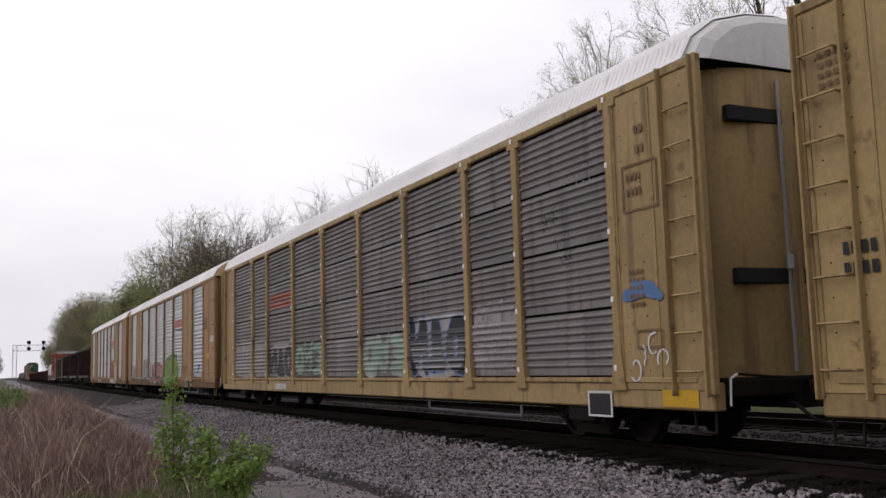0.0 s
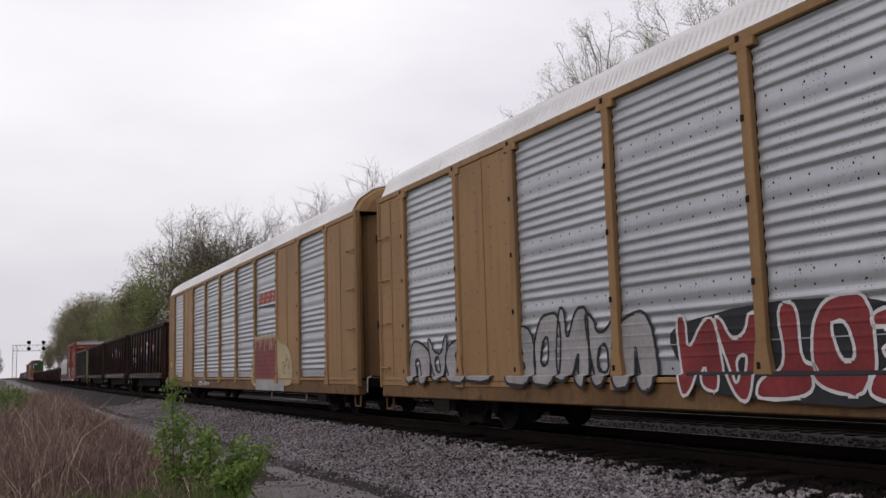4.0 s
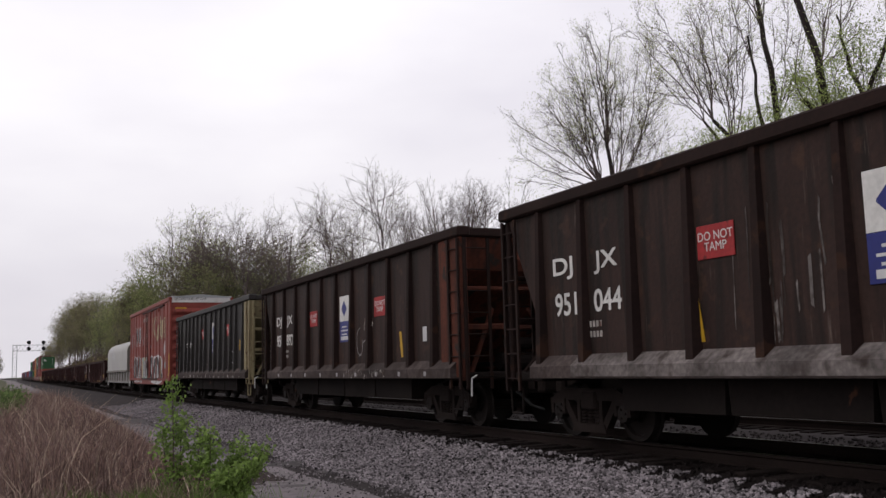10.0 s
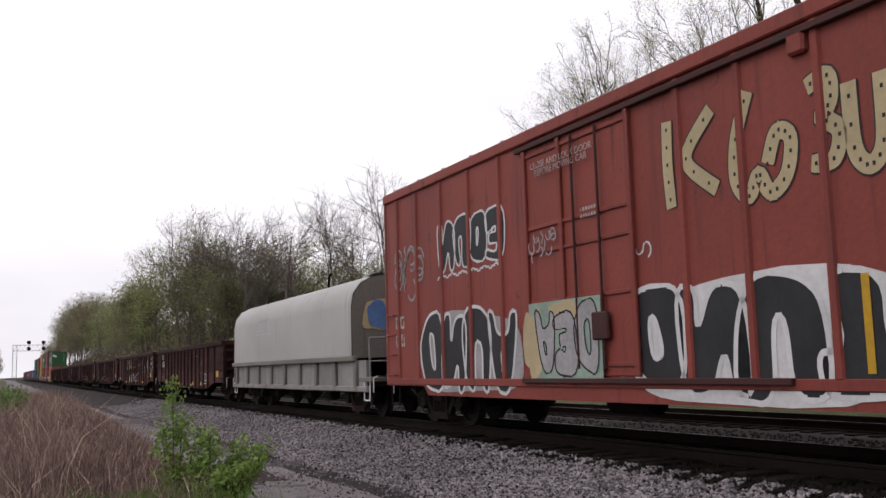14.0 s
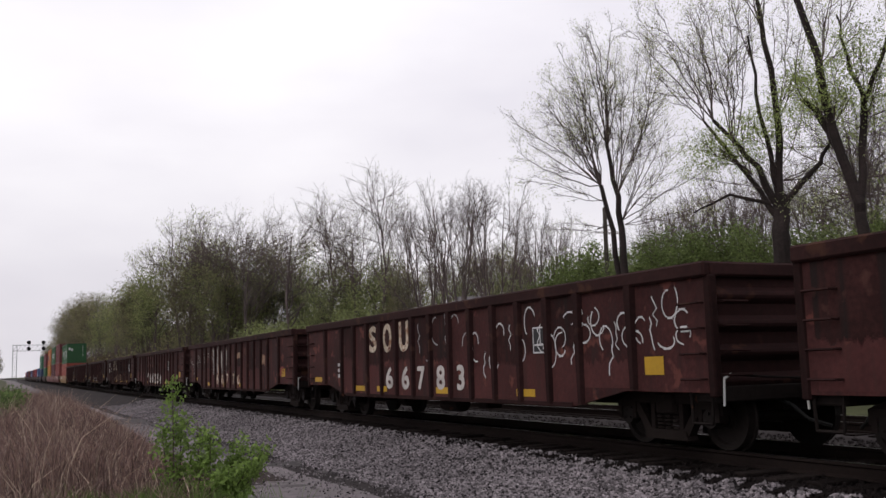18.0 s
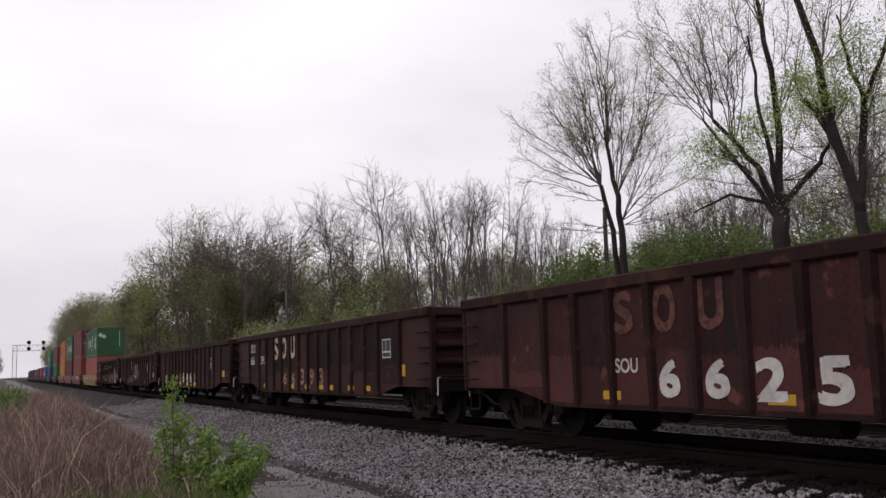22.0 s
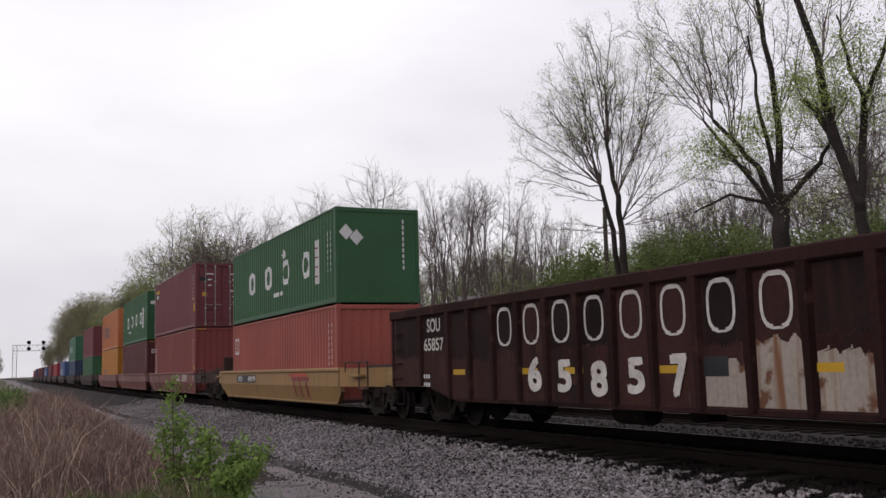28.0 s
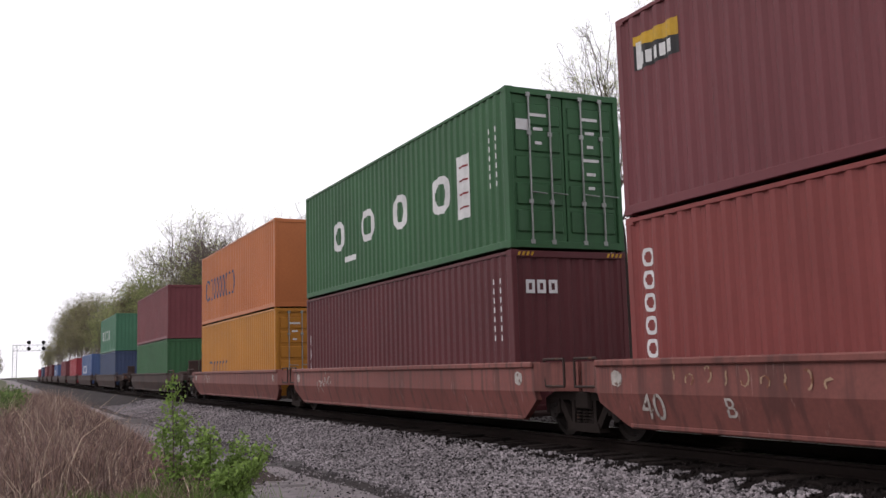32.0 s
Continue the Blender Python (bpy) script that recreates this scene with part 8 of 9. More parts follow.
great_tree("tall forked dark tree with budding leaves", 25.9, 22.05, -49.6,
           [([(0.0, -0.3), (0.0, 5.3), (-0.1, 6.4)], 0.0, 0.21, 0.19), ([(-0.1, 6.2), (-0.75, 8.7), (-0.95, 11.3), (-1.8, 14.2)], -0.3, 0.19, 0.1), ([(0.0, 6.2), (0.35, 9.8)], 0.2, 0.15, 0.11), ([(-0.6, 8.1), (-1.1, 9.3), (-1.55, 10.0)], 0.3, 0.13, 0.09), ([(0.35, 9.6), (-0.1, 11.2), (-0.3, 12.8)], 0.3, 0.08, 0.03), ([(0.35, 9.6), (1.0, 11.0), (1.5, 13.0)], 0.1, 0.09, 0.04)],
           [((-1.8, -0.3, 14.2), (-1.9, 15.6), 1.6, 1.6, 320, "bud_leaf", 0.8), ((-0.9, -0.3, 11.0), (-0.7, 13.2), 1.2, 1.6, 280, "bud_leaf", 0.8), ((-0.2, 0.3, 12.4), (-0.2, 13.4), 1.1, 1.6, 260, "bud_leaf", 0.8), ((1.3, 0.1, 12.2), (1.4, 13.0), 1.2, 1.9, 320, "bud_leaf", 0.8),
            ((-0.7, 0.0, 8.8), (-0.7, 10.0), 1.3, 1.1, 330, "shoot_leaf", 1.0), ((0.35, 0.2, 9.0), (0.8, 9.6), 1.1, 1.2, 300, "shoot_leaf", 0.9), ((0.2, 0.1, 7.4), (1.2, 8.0), 1.0, 0.8, 160, "bud_leaf", 0.8), ((0.35, 0.3, 9.8), (0.9, 11.4), 1.3, 1.1, 280, "shoot_leaf", 0.8), ((-0.9, 0.2, 11.0), (-0.4, 11.6), 1.0, 0.9, 180, "shoot_leaf", 0.7), ((0.1, 0.1, 7.0), (1.6, 6.6), 1.2, 0.8, 160, "bud_leaf", 0.9), ((-0.1, 0.0, 6.4), (-1.5, 6.3), 1.3, 0.6, 120, "bud_leaf", 0.9), ((-1.5, 0.3, 9.8), (-1.5, 10.6), 0.8, 0.8, 110, "shoot_leaf", 0.9)],
           13, 0.0054)

# seven shapes, all 16 m high, that stand along the line in several sizes
templates = [
    tree("tall narrow grey tree, bare but for buds", at(33.7, 85.6), [((0, 0, -0.3), (0, 0, 9.8), (2.9, 2.9, 6.2), 16, 0.28)], 20, leaf_share=0.12, leaf_size=0.06),
    tree("bare vase-shaped tree of several stems", at(35.1, 76.3), [((0.3 * c, 0.3 * d, -0.3), (2.4 * c, 2.4 * d, 10.6), (2.3, 2.3, 5.2), 6, 0.3) for c, d in ((-1, 0.3), (1, 0.2), (0.1, -1), (-0.2, 1), (0.5, 0.6), (-0.5, -0.4))], 21, 0.0075, leaf_share=0.08, leaf_size=0.05, gaps=(0.52, 0.33, 0.2)),
    tree("spreading tree in thin spring leaf", at(20.6, 117.0), [((0, 0, -0.3), (-1.3, 0.4, 11.0), (3.0, 3.0, 5.0), 9, 0.42), ((0.2, 0.1, -0.3), (1.6, -0.6, 10.0), (2.8, 2.8, 5.0), 8, 0.4)], 22, 0.01, "bud_leaf", 0.55, 4, 0.075, 0.22),
    tree("round bare tree with thin limbs", at(21.3, 113.0), [((0, 0, -0.3), (0.0, 0.0, 10.0), (4.2, 4.2, 6.0), 17, 0.3)], 23, 0.007, leaf_share=0.2, leaf_size=0.055, gaps=(0.53, 0.34, 0.21)),
    tree("young woodland tree in first leaf", at(29.0, 118.0), [((0, 0, -0.3), (0.0, 0.0, 8.6), (3.2, 3.2, 7.2), 12, 0.14)], 24, 0.008, "spring_leaf", 1.0, 15, 0.1, 0.42, gaps=(0.7, 0.45, 0.4)),
    tree("dull brown-green woodland tree", at(33.0, 128.0), [((0, 0, -0.3), (0.0, 0.0, 8.6), (3.5, 3.5, 7.2), 13, 0.14)], 25, 0.009, "dull_leaf", 1.0, 14, 0.1, 0.42, gaps=(0.7, 0.45, 0.4)),
    tree("dense green bush among bare trees", at(35.0, 45.5), [((0, 0, -0.3), (0.0, 0.0, 8.0), (5.2, 5.2, 8.0), 14, 0.08)], 26, 0.011, "bush_leaf", 1.0, 20, 0.17, 0.55, gaps=(0.8, 0.5, 0.45)),
]
# x, y, height, shape: the tall trees, then the woodland below them, then what stands farther off
PLACES = [(21.6, 110.6, 20.8, 2), (23.3, 105.5, 20.8, 3), (25.6, 101.8, 19.7, 3), (28.4, 95.9, 19.3, 3), (30.8, 93.0, 19.8, 0), (32.3, 89.3, 18.5, 3), (35.4, 82.8, 17.0, 0), (35.2, 71.8, 16.5, 1), (37.2, 68.6, 16.5, 1), (37.3, 61.6, 12.8, 1), (37.5, 59.1, 10.7, 1)]
PLACES += [(18.8, 210.8, 18.2, 5), (19.2, 187.3, 17.1, 4), (18.2, 157.2, 16.2, 4), (16.6, 128.1, 14.4, 5), (18.4, 130.9, 17.7, 4), (18.4, 118.7, 15.7, 4), (20.2, 122.9, 18.3, 4), (19.6, 109.5, 15.6, 5), (23.0, 119.6, 17.5, 5), (21.7, 104.7, 15.7, 4), (22.9, 105.2, 14.4, 5), (26.6, 114.6, 17.0, 5), (26.5, 108.1, 16.1, 4), (28.4, 109.1, 15.0, 5), (29.7, 107.4, 16.4, 5), (32.0, 109.2, 15.5, 4), (33.3, 108.6, 15.9, 4), (33.4, 105.2, 13.6, 4), (30.3, 91.6, 12.0, 4), (34.5, 100.7, 12.9, 4), (35.3, 98.7, 13.6, 5), (36.9, 99.2, 13.6, 4), (34.4, 88.4, 12.5, 4), (38.9, 95.5, 12.7, 5), (34.1, 81.4, 9.9, 5), (35.2, 81.2, 9.8, 5), (37.9, 84.6, 10.4, 4), (49.0, 105.6, 13.2, 5), (49.9, 103.9, 12.4, 5), (48.9, 97.9, 13.0, 4), (52.7, 101.9, 14.4, 5), (50.4, 94.1, 14.0, 5), (50.9, 92.4, 13.2, 5), (47.8, 84.1, 12.5, 4), (49.7, 84.4, 12.0, 5), (37.8, 62.7, 5.0, 5), (38.5, 62.2, 5.5, 4), (39.6, 61.8, 9.8, 4), (36.4, 55.2, 8.0, 6), (37.3, 54.0, 8.6, 6), (37.7, 52.2, 8.2, 6), (35.7, 47.6, 7.8, 6), (34.1, 43.9, 8.3, 6), (30.2, 37.3, 6.9, 6), (32.7, 39.1, 7.7, 6), (31.1, 35.6, 6.8, 6), (32.4, 35.8, 7.5, 6), (31.4, 33.4, 6.8, 6), (32.7, 33.5, 6.8, 6), (30.1, 29.6, 6.1, 6), (30.7, 29.3, 6.4, 6), (32.6, 30.1, 6.3, 6), (31.2, 27.8, 5.8, 6), (28.6, 24.5, 5.7, 6), (31.8, 26.3, 5.8, 6), (32.7, 26.2, 5.9, 6)]
PLACES += [(17.5, 128.0, 13.0, 5), (20.0, 138.0, 14.0, 4), (19.0, 150.0, 15.0, 5), (21.5, 163.0, 16.0, 4), (20.5, 176.0, 15.0, 5), (24.0, 188.0, 16.0, 4), (22.0, 200.0, 16.0, 5), (25.5, 214.0, 17.5, 4), (27.5, 226.0, 19.0, 5), (22.0, 231.0, 18.5, 4),
           (20.5, 268.0, 20.0, 5), (23.0, 276.0, 24.0, 5), (20.5, 285.0, 22.5, 5), (26.5, 270.0, 23.0, 5), (22.5, 296.0, 25.0, 5), (30.0, 262.0, 20.0, 5), (25.0, 290.0, 25.0, 5), (21.0, 306.0, 22.0, 5), (33.0, 250.0, 20.0, 4), (28.0, 246.0, 18.5, 4), (22.0, 262.0, 18.0, 5), (19.5, 320.0, 19.0, 5),
           (21.0, 345.0, 17.0, 5), (23.0, 380.0, 17.0, 5), (22.0, 430.0, 16.0, 5), (24.0, 480.0, 16.0, 5), (26.0, 540.0, 16.0, 5),
           (33.0, 16.0, 15.0, 3), (39.0, 24.5, 15.0, 1), (31.5, 9.0, 14.0, 1), (36.0, 31.5, 14.5, 3), (35.0, 29.0, 13.0, 1), (38.5, 27.5, 14.5, 3), (36.5, 45.0, 10.5, 3), (38.8, 43.1, 11.5, 1), (41.5, 42.4, 12.5, 3), (43.0, 40.1, 13.0, 2), (45.0, 37.8, 14.0, 3), (38.0, 34.5, 11.5, 3), (40.0, 31.0, 12.0, 2), (36.5, 22.5, 13.0, 2), (39.5, 47.5, 11.5, 1), (41.0, 50.0, 11.5, 3), (40.2, 45.2, 11.0, 1), (43.5, 46.5, 13.0, 1), (33.8, 31.4, 8.0, 4), (33.2, 25.5, 8.4, 4), (34.6, 23.0, 9.0, 4), (31.6, 22.0, 7.4, 4), (33.0, 28.3, 7.6, 4),
           (0.6, 325.0, 11.0, 5), (-1.6, 345.0, 12.0, 5), (0.5, 390.0, 12.0, 5), (-7.0, 360.0, 12.0, 5), (2.5, 450.0, 11.0, 5)]
rng = random.Random(77)
for ob, high in zip(templates, (20.9, 16.4, 20.8, 20.8, 13.0, 14.0, 8.0)):
    ob.scale = (high / 16.0,) * 3
for x, y, high, i in PLACES:
    k = high / 16.0
    ob = copy_thing(templates[i], at(x, y) @ Matrix.Rotation(rng.uniform(0, 6.28), 4, "Z"))
    ob.scale = (k * rng.uniform(0.9, 1.1), k * rng.uniform(0.9, 1.1), k)

# undergrowth along the foot of the trees, in lengths: y from, to, leaf, height at most, x from the track, depth, label
rng = random.Random(5)
for j, (y0, y1, mat, tall, d0, deep, label) in enumerate((
        (2, 24, "bush_leaf", 5.2, 17.5, 9, "dense green undergrowth below trees"), (24, 38, "bush_leaf", 5.4, 19.5, 10, "dense green bushes under bare trees"), (38, 60, "bush_leaf", 7.0, 21.0, 13, "green brush behind bare trees"),
        (60, 82, "dull_leaf", 6.8, 17.0, 14, "brown and green brush below trees"), (82, 112, "spring_leaf", 10.5, 9.5, 18, "thick budding brush below trees"), (112, 170, "dull_leaf", 9.5, 7.0, 12, "thick budding brush along the line"),
        (170, 250, "far_leaf", 10.0, 6.5, 14, "distant young woodland in first leaf"), (250, 430, "far_leaf", 10.0, 7.5, 20, "distant brown and green woodland"))):
    centres = []
    for _ in range(1000):
        y = rng.uniform(y0, y1)
        u = rng.random()
        x = line_x(y) + d0 + deep * u
        hh = tall * (0.35 + 0.65 * u) * (0.6 + 0.75 * abs(noise.noise((x * 0.15, y * 0.13, j * 5.0))))
        z = ground_z(x, y)
        # the brush is low before the house
        if 42 < y < 82 and 0.48 < x / y < 0.6:
            hh *= 0.22 if x / y < 0.555 else 0.6
        for _ in range(3):
            centres.append((x + rng.gauss(0, 0.4), y + rng.gauss(0, 0.4), z + hh * rng.random() ** 0.8))
    size = 0.12 if y1 < 61 else 0.15 if y1 < 115 else 0.22 if y1 < 180 else 0.32
    s = leaf_cloud(centres, 28, 0.5 if y1 < 115 else 0.9, size, rng)
    solid("undergrowth", quick_mesh(s, "undergrowth", mat), None, label, "bushes", kind="stuff")

# ---- signal bridge far down the line ----
sig = thing("signal_bridge", "pale steel signal bridge with dark signal heads over the tracks", "railway signal", m=pose(0, 0, 0))
sy, x_post = 330.0, 5.75
s = Shape()
for dx in (0, 1.2):
    for dy in (0, 0.9):
        s.box(x_post + dx - 0.08, sy + dy - 0.08, -0.7, x_post + dx + 0.08, sy + dy + 0.08, 11.4)
for i in range(11):
    s.rod((x_post, sy, i), (x_post + 1.2, sy, i + 0.95), 0.05, 4)
part("mast", s, "galv", sig)
s = Shape()
for z in (9.5, 11.3):
    for dy in (0, 0.9):
        s.box(x_post, sy + dy - 0.07, z - 0.07, x_post + 11.5, sy + dy + 0.07, z + 0.07)
for i in range(9):
    s.rod((x_post + i * 1.25, sy, 9.5), (x_post + (i + 1) * 1.25, sy, 11.3), 0.045, 4)
part("beam", s, "galv", sig)
for x in (10.35, 14.66):
    s = Shape()
    s.box(x - 0.06, sy - 0.45, 9.5, x + 0.06, sy - 0.33, 12.6)
    for z in (10.15, 12.1):
        s.lathe([(-0.06, 0.0), (-0.06, 0.62), (0.06, 0.62), (0.06, 0.0)], 14, "y")
        n = 14 * 4
        s.v[-n:] = [(a + x, b + sy - 0.5, c + z) for a, b, c in s.v[-n:]]
    part("signal_head", s, "rubber", sig)
# the cut pole among the trees
s = Shape()
s.rod((0, 0, -0.5), (0.1, 0, 10.2), 0.17, 8, 0.13)
s.rod((-0.05, -0.9, 9.0), (0.15, 0.9, 9.0), 0.05, 4)
solid("utility_pole", s, "pole_wood", "short weathered wooden pole among bare trees", "pole", m=at(34.6, 49.0))

# ---- the house behind the trees ----
def house(m):
    ob = thing("house", "white house with a grey shingle roof among trees", "house", m=m)
    s = Shape()
    s.prism([(-4.2, -0.5), (4.2, -0.5), (4.2, 3.4), (0, 6.4), (-4.2, 3.4)], -6.5, 6.5)
    wall = part("wall", s, "house_white", ob, "white clapboard walls")
    for k in (-1, 1):
        s = Shape()
        s.prism([(0, 6.45), (k * 4.75, 3.05), (k * 4.75, 3.2), (0, 6.6)], -7.0, 7.0)
        part("roof", s, "shingle", ob, "grey shingle slope")
    for x, y, turn in ((-4.2, -3.5, 0), (-4.2, 0.5, 0), (-4.2, 4.0, 0), (-1.8, -6.5, 1), (1.8, -6.5, 1)):
        s = Shape()
        if turn:
            s.cbox(x - 0.5, y - 0.05, 1.0, x + 0.5, y + 0.02, 2.5, 0.02)
        else:
            s.cbox(x - 0.05, y - 0.5, 1.0, x + 0.02, y + 0.5, 2.5, 0.02)
        w = part("window", s, "house_white", ob)
        s = Shape()
        if turn:
            s.box(x - 0.42, y - 0.06, 1.08, x + 0.42, y - 0.052, 2.42)
        else:
            s.box(x - 0.06, y - 0.42, 1.08, x - 0.052, y + 0.42, 2.42)
        part("pane", s, "pane", w)
    return ob


house(pose(43.5, 73.0, 0.7, 0, 0, 62))
fence = thing("fence", "weathered grey board fence before the house", "fence", m=at(32.6, 64.0))
for z in (0.5, 1.6):
    s = Shape()
    s.box(-2.4, 0.03, z - 0.05, 4.0, 0.07, z + 0.05)
    part("fence_rail", s, "pole_wood", fence)
s = Shape()
s.cbox(-0.075, -0.012, -0.3, 0.075, 0.012, 2.0, 0.006)
board = s.mesh("board", "pole_wood")
rng = random.Random(8)
for i in range(40):
    b = new("board", board)
    b.parent = fence
    b.matrix_local = pose(-2.3 + i * 0.16, 0, rng.uniform(-0.03, 0.03))

# ---- tall dry grass and weeds beside the camera ----
def blades(count, place, high, wide, lean, seed):
    rng = random.Random(seed)
    s = Shape()
    for _ in range(count):
        x, y = place(rng)
        z = ground_z(x, y) - 0.03
        h = high(x, y, rng)
        t = rng.uniform(0, 6.28)
        dx, dy = math.cos(t), math.sin(t)
        w = wide * rng.uniform(0.6, 1.4)
        b = lean * rng.uniform(0.2, 1.0) * h
        u = rng.uniform(0, 6.28)
        wx, wy = math.cos(u) * w, math.sin(u) * w
        k = len(s.v)
        s.v += [(x - wx, y - wy, z), (x + wx, y + wy, z), (x + dx * b * 0.3 - wx * 0.8, y + dy * b * 0.3 - wy * 0.8, z + h * 0.6), (x + dx * b * 0.3 + wx * 0.8, y + dy * b * 0.3 + wy * 0.8, z + h * 0.6), (x + dx * b, y + dy * b, z + h)]
        s.f += [(k, k + 1, k + 3, k + 2), (k + 2, k + 3, k + 4)]
    return s


def verge(y):
    """x of the edge between grass and gravel."""
    return 2.45 + 0.04 * y if y < 45 else 4.25 + 0.006 * (y - 45)


def in_verge(rng):
    y = 4.2 + 70 * rng.random() ** 2.0
    e = verge(y)
    return e - (e + 0.8) * rng.random() ** 1.2, y


def grass_high(x, y, rng):
    edge = min(1.0, max(0.2, (verge(y) - x) / 1.1))
    near = min(1.0, max(0.2, (y - 5.5) / 9.0))
    tuft = 0.55 + 0.95 * abs(noise.noise((x * 1.1, y * 0.5, 0))) + 0.25 * noise.noise((x * 3.5, y * 2.0, 4.0))
    return rng.uniform(0.55, 1.15) * edge * near * tuft


solid("dry_grass", quick_mesh(blades(38000, in_verge, grass_high, 0.006, 0.8, 1), "dry_grass", "dry_grass"), None, "tall mauve-brown dry grass beside the gravel", "grass", kind="stuff")
solid("dead_grass", quick_mesh(blades(14000, in_verge, lambda x, y, r: grass_high(x, y, r) * 0.8, 0.006, 1.1, 7), "dead_grass", "dead_grass"), None, "dark matted dead grass below paler blades", "grass", kind="stuff")
solid("grass_stalks", quick_mesh(blades(5200, in_verge, lambda x, y, r: grass_high(x, y, r) * r.uniform(0.9, 1.3), 0.006, 0.9, 2), "grass_stalks", "pale_stalk"), None, "pale bent dry stalks among grass", "grass", kind="stuff")
solid("green_grass", quick_mesh(blades(16000, lambda r: (r.uniform(-0.6, 2.4), r.uniform(5.0, 12.0)), lambda x, y, r: r.uniform(0.25, 0.62) * (0.6 + 0.8 * abs(noise.noise((x * 1.5, y * 0.8, 9.0)))) * (1.15 if y < 8.5 else 0.8), 0.006, 0.6, 3), "green_grass", "green_grass"), None, "fresh green grass under dry stalks", "grass", kind="stuff")
s = leaf_cloud([(rng.gauss(0.45, 0.35), rng.gauss(41, 3), -0.35 + 1.0 * rng.random() ** 1.3) for _ in range(300)], 14, 0.14, 0.06, rng)
solid("weeds", quick_mesh(s, "weeds", "weed_leaf"), None, "green leafy weeds at the edge of gravel", "weeds", kind="stuff")


def sapling(x, y, stems, label, seed):
    rng = random.Random(seed)
    ob = thing("sapling", label, "shrub", m=at(x, y))
    for bx, by, h, lx, ly, per in stems:
        s = Shape()
        pts = [Vector((bx + lx * i / 4, by + ly * i / 4, h * i / 4 - (0.05 if i == 0 else 0))) for i in range(5)]
        for i in range(4):
            s.rod(pts[i], pts[i + 1], 0.012 - 0.002 * i, 5)
        st = part("stem", s, "twig", ob)
        c = []
        for i in range(per):
            f = rng.uniform(0.12, 1.0)
            j = min(3, int(f * 4))
            p = pts[j].lerp(pts[j + 1], f * 4 - j)
            r = 0.11 * (1.05 - f * 0.6)
            c.append((p.x + rng.gauss(0, r), p.y + rng.gauss(0, r), p.z + rng.gauss(0, 0.05)))
        lf = new("leaves", quick_mesh(leaf_cloud(c, 7, 0.045, 0.032, rng), "leaves", "sap_leaf"))
        lf.parent = st
    return ob


sapling(2.13, 12.6, [(0, 0, 1.52, -0.03, 0.0, 85), (0.07, 0.05, 1.05, 0.04, 0.1, 60), (-0.06, 0.0, 0.9, -0.08, 0.1, 40)], "slim green sapling with fresh leaves", 1)
sapling(2.5, 12.2, [(0, 0, 0.85, 0.0, 0, 80), (0.1, -0.1, 0.74, 0.25, 0, 80), (-0.1, 0.1, 1.0, -0.02, 0.1, 70), (0.15, 0.0, 0.62, 0.62, 0.1, 60), (0.0, 0.0, 0.5, 0.3, 0.1, 80), (0.1, -0.3, 0.5, 0.3, -0.2, 90), (0.0, -0.4, 0.45, 0.1, -0.2, 80), (0.2, -0.1, 0.62, 0.38, -0.1, 60)],
        "leafy green bush beside the gravel", 2)


# worn patches on the packed earth
def patch(x, y, rx, ry, mat, label, seed):
    s = Shape()
    n = 22
    ring_pts = []
    for k in (0.0, 0.55, 1.0):
        ring_pts.append([])
        for i in range(n):
            t = 2 * math.pi * i / n
            f = k * (1 + 0.55 * noise.noise((math.cos(t) * 1.4 + seed, math.sin(t) * 1.4, 0.0)) + 0.3 * noise.noise((math.cos(t) * 4 + seed, math.sin(t) * 4, 5.0)))
            px, py = x + rx * f * math.cos(t), y + ry * f * math.sin(t)
            ring_pts[-1].append((px, py, ground_z(px, py) + 0.05 - 0.06 * k))
        ring_pts[-1].append(ring_pts[-1][0])
    s.sheet(ring_pts)
    solid("mud_patch", quick_mesh(s, "mud_patch", mat), None, label, "ground", kind="structure")


patch(3.55, 15.3, 0.6, 1.5, "mud", "dark wet reddish mud on packed earth", 1)
patch(5.0, 17.0, 0.5, 0.5, "damp", "dark damp patch on packed earth", 2)
patch(5.3, 15.2, 0.45, 0.6, "damp", "dark damp patch on packed earth", 3)
patch(4.9, 26.0, 0.6, 2.4, "damp", "dark damp patch on packed earth", 4)
patch(4.6, 36.0, 0.7, 3.5, "damp", "dark damp patch on packed earth", 5)
patch(4.4, 21.0, 0.5, 1.8, "damp", "dark damp patch on packed earth", 6)


# ---- loose stones of the ballast ----
def stones(count, place, lo, hi, seed):
    rr = np.random.RandomState(seed)
    p = place(rr, count)
    r = rr.uniform(lo, hi, count)
    unit = np.array([(1, 0, 0), (-1, 0, 0), (0, 1, 0), (0, -1, 0), (0, 0, 1), (0, 0, -1)], float)
    tri = np.array([(0, 2, 4), (2, 1, 4), (1, 3, 4), (3, 0, 4), (2, 0, 5), (1, 2, 5), (3, 1, 5), (0, 3, 5)])
    q, _ = np.linalg.qr(rr.normal(size=(count, 3, 3)))
    v = unit[None] * rr.uniform(0.6, 1.3, (count, 6, 1))
    v = np.einsum("nij,nkj->nki", q, v) * r[:, None, None] + p[:, None, :]
    f = tri[None] + (np.arange(count) * 6)[:, None, None]
    me = bpy.data.meshes.new("ballast_stones")
    me.from_pydata(v.reshape(-1, 3).tolist(), [], f.reshape(-1, 3).tolist())
    me.materials.append(M["stone"])
    return me


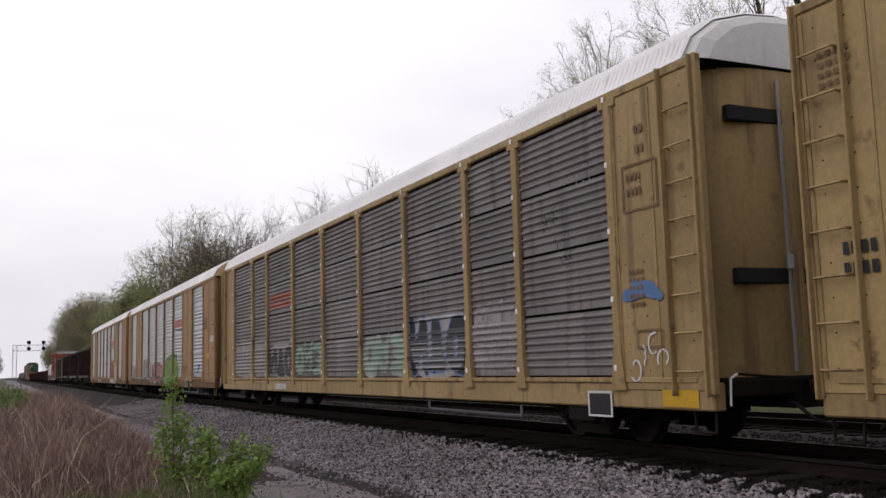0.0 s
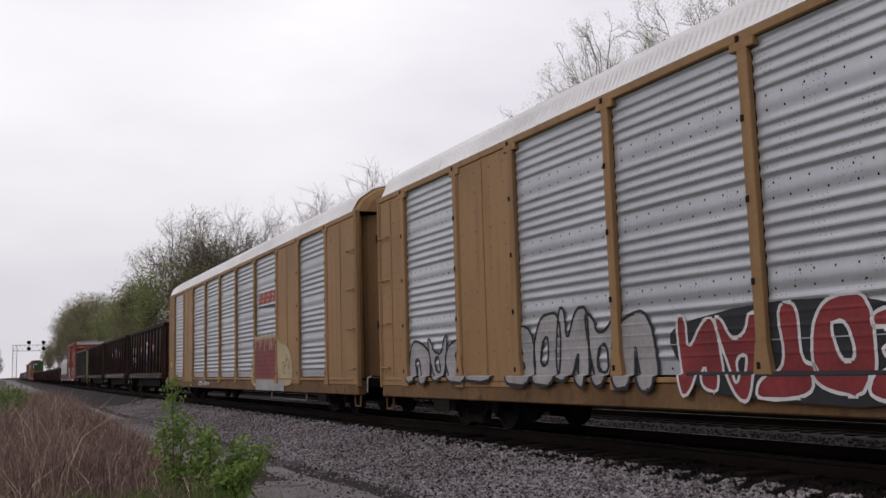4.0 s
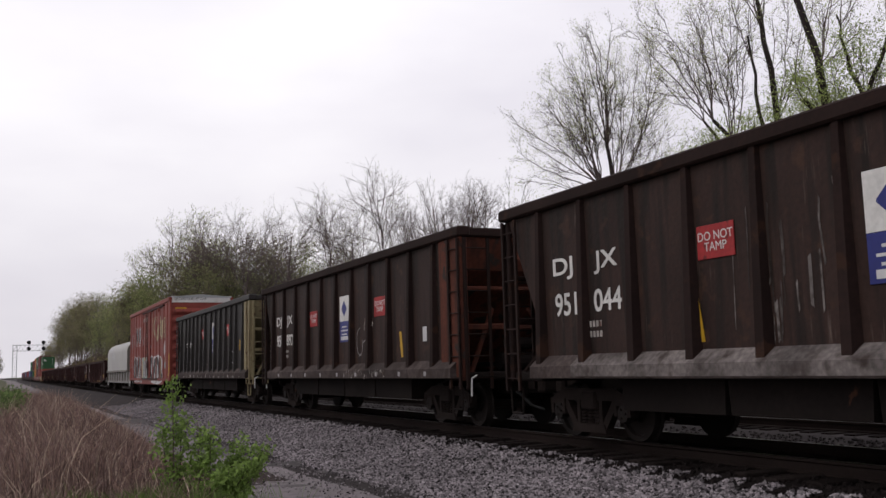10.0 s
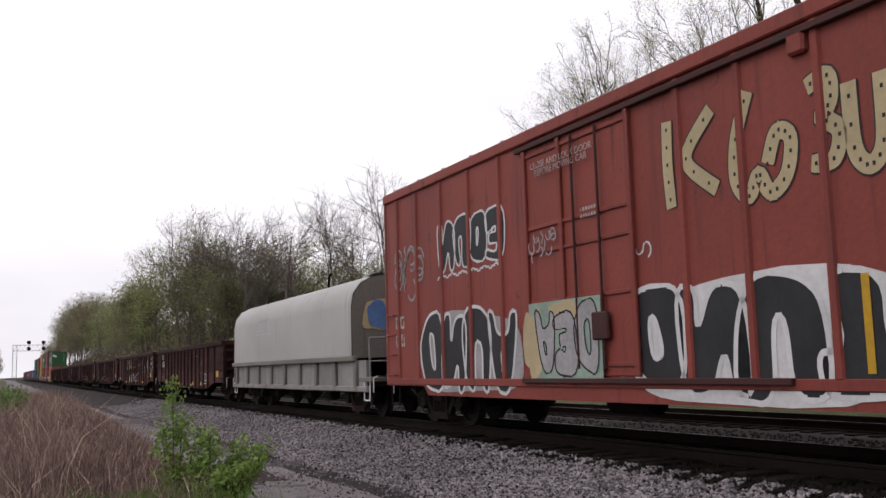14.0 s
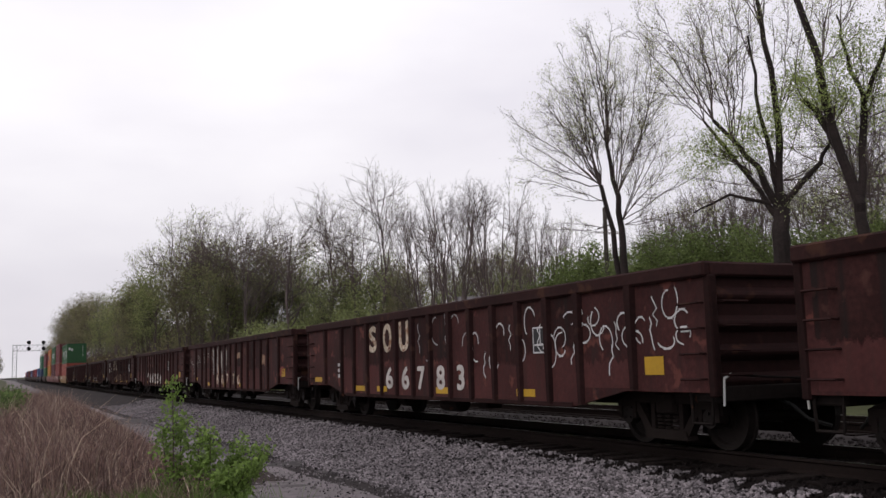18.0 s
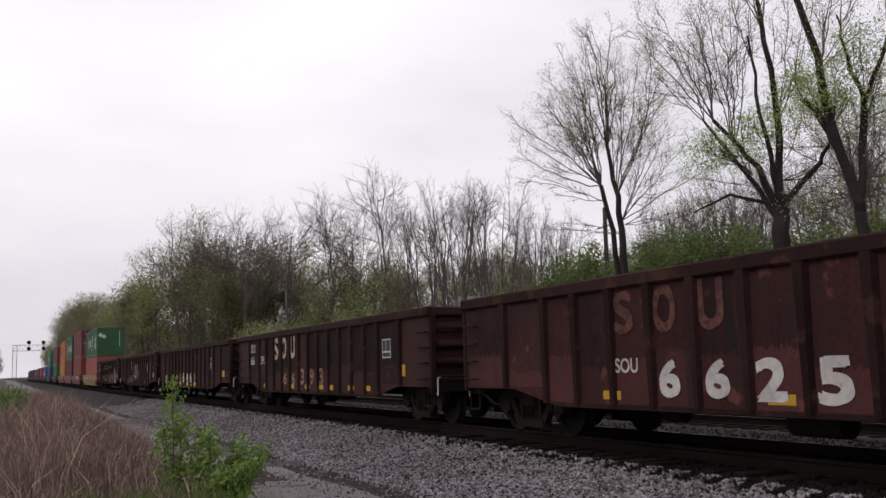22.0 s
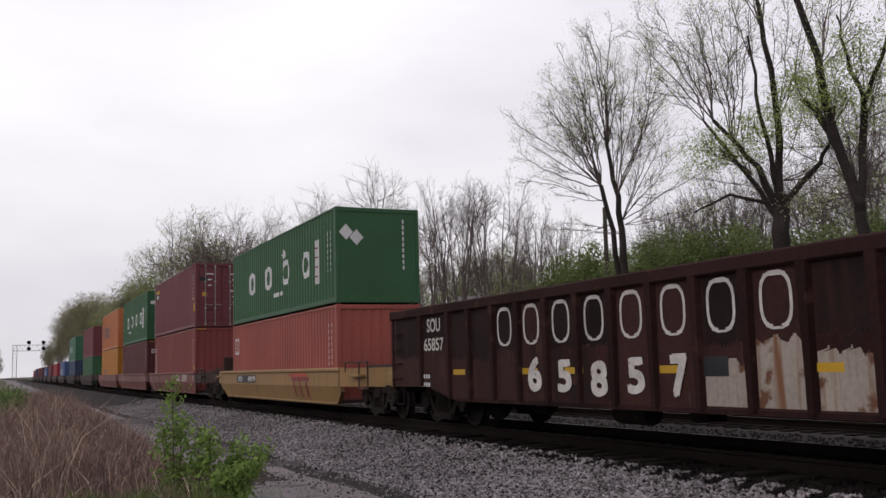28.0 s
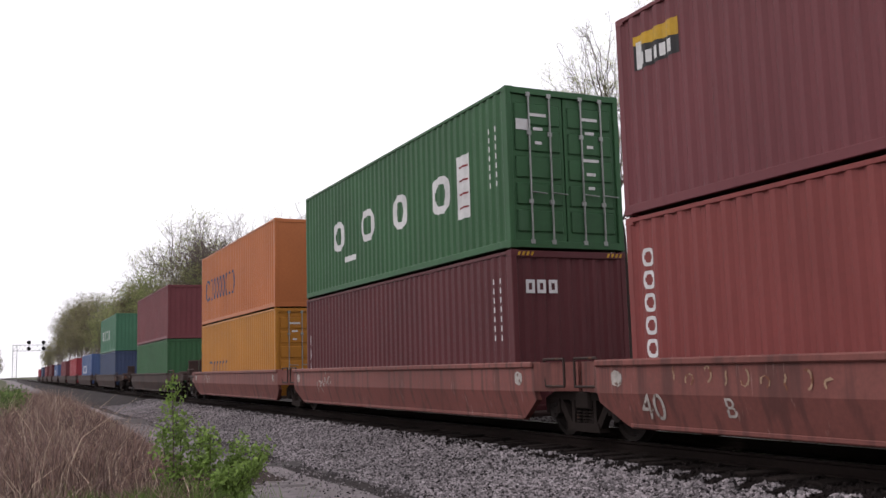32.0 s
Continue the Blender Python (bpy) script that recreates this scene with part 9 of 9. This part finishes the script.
def bed_place(y0, y1, d0, d1, power=1.6):
    def place(rr, n):
        y = y0 + (y1 - y0) * rr.rand(n) ** power
        d = rr.uniform(d0, d1, n)
        if d1 < -1.5 and d0 < -4.3:
            gap = np.abs((y + 12) / 0.52 % 1.0 - 0.5) < 0.28
            d = np.where(gap & (d > -1.9), d + 0.9 * (d + 1.9), d)
            d = np.where(~gap & (d > -1.72), d - 0.3, d)
            d = np.where(d > -2.6, d - 0.026 * np.maximum(0.0, 20 - y), d)
        x = TRACK_X + BEND * y * y + d
        z = np.interp(d, [a for a, _ in SECTION], [b for _, b in SECTION])
        return np.stack([x, y, z + rr.uniform(-0.01, 0.02, n)], -1)
    return place


solid("ballast_stones", stones(135000, bed_place(6.0, 55.0, -4.4, -1.62, 1.9), 0.013, 0.036, 1), None, "pale grey broken ballast stones", "gravel", kind="stuff")
# stones of the inner bed, coloured for oil and for shade below the cars
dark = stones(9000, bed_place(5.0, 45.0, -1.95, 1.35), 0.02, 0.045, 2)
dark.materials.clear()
dark.materials.append(M["oil_shade_bed"])
solid("ballast_stones", dark, None, "oily stones between the ties, darkened further as shade under the train", "gravel", kind="stuff")
far_stones = stones(9000, bed_place(5.0, 45.0, 1.35, 4.0), 0.02, 0.045, 4)
far_stones.materials.clear()
far_stones.materials.append(M["ballast"])
solid("ballast_stones", far_stones, None, "grey ballast stones beyond the far rail", "gravel", kind="stuff")
solid("loose_gravel", stones(9000, bed_place(8.0, 34.0, -8.0, -4.2), 0.008, 0.022, 3), None, "loose fine gravel on packed earth", "gravel", kind="stuff")

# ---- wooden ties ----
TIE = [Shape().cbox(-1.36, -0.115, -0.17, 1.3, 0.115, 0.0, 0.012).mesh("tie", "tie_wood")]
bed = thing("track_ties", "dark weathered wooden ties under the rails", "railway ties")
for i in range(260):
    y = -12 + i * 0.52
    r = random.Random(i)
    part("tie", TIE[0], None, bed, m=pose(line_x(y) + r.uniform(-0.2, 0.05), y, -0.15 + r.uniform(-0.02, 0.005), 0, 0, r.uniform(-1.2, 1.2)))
s = Shape()
for i in range(500):
    y = -12 + (260 + i) * 0.52
    s.box(line_x(y) - 1.3, y - 0.115, -0.33, line_x(y) + 1.3, y + 0.115, -0.172)
for i in range(420):
    y = -10 + i * 0.52
    s.box(line_x(y) + 4.3, y - 0.115, -0.36, line_x(y) + 6.9, y + 0.115, -0.212)
tagged(part("far_tie", quick_mesh(s, "far_tie", "tie_wood"), None, bed), kind="stuff")


# ---- what moves ----
def motions():
    times = [2.0 * i for i in range(17)]
    for ob, centre, z in MOVES:
        walk(ob, [(t, on_line(centre - run(t), z)) for t in times])
    for w, a, centre in WHEELS:
        near = [i for i in range(961) if -6 < centre - run(i / 30) < 48]
        if len(near) < 3:
            continue
        rows = []
        for i in near:
            turn = math.degrees((run(i / 30) - run(near[0] / 30)) / 0.42)
            rows.append((i / 30, pose(0, a, 0.42, turn % 360)))
        if near[0] > 0:
            rows.insert(0, (0.0, rows[0][1]))
        if near[-1] < 960:
            rows.append((32.0, rows[-1][1]))
        walk(w, rows)


motions()
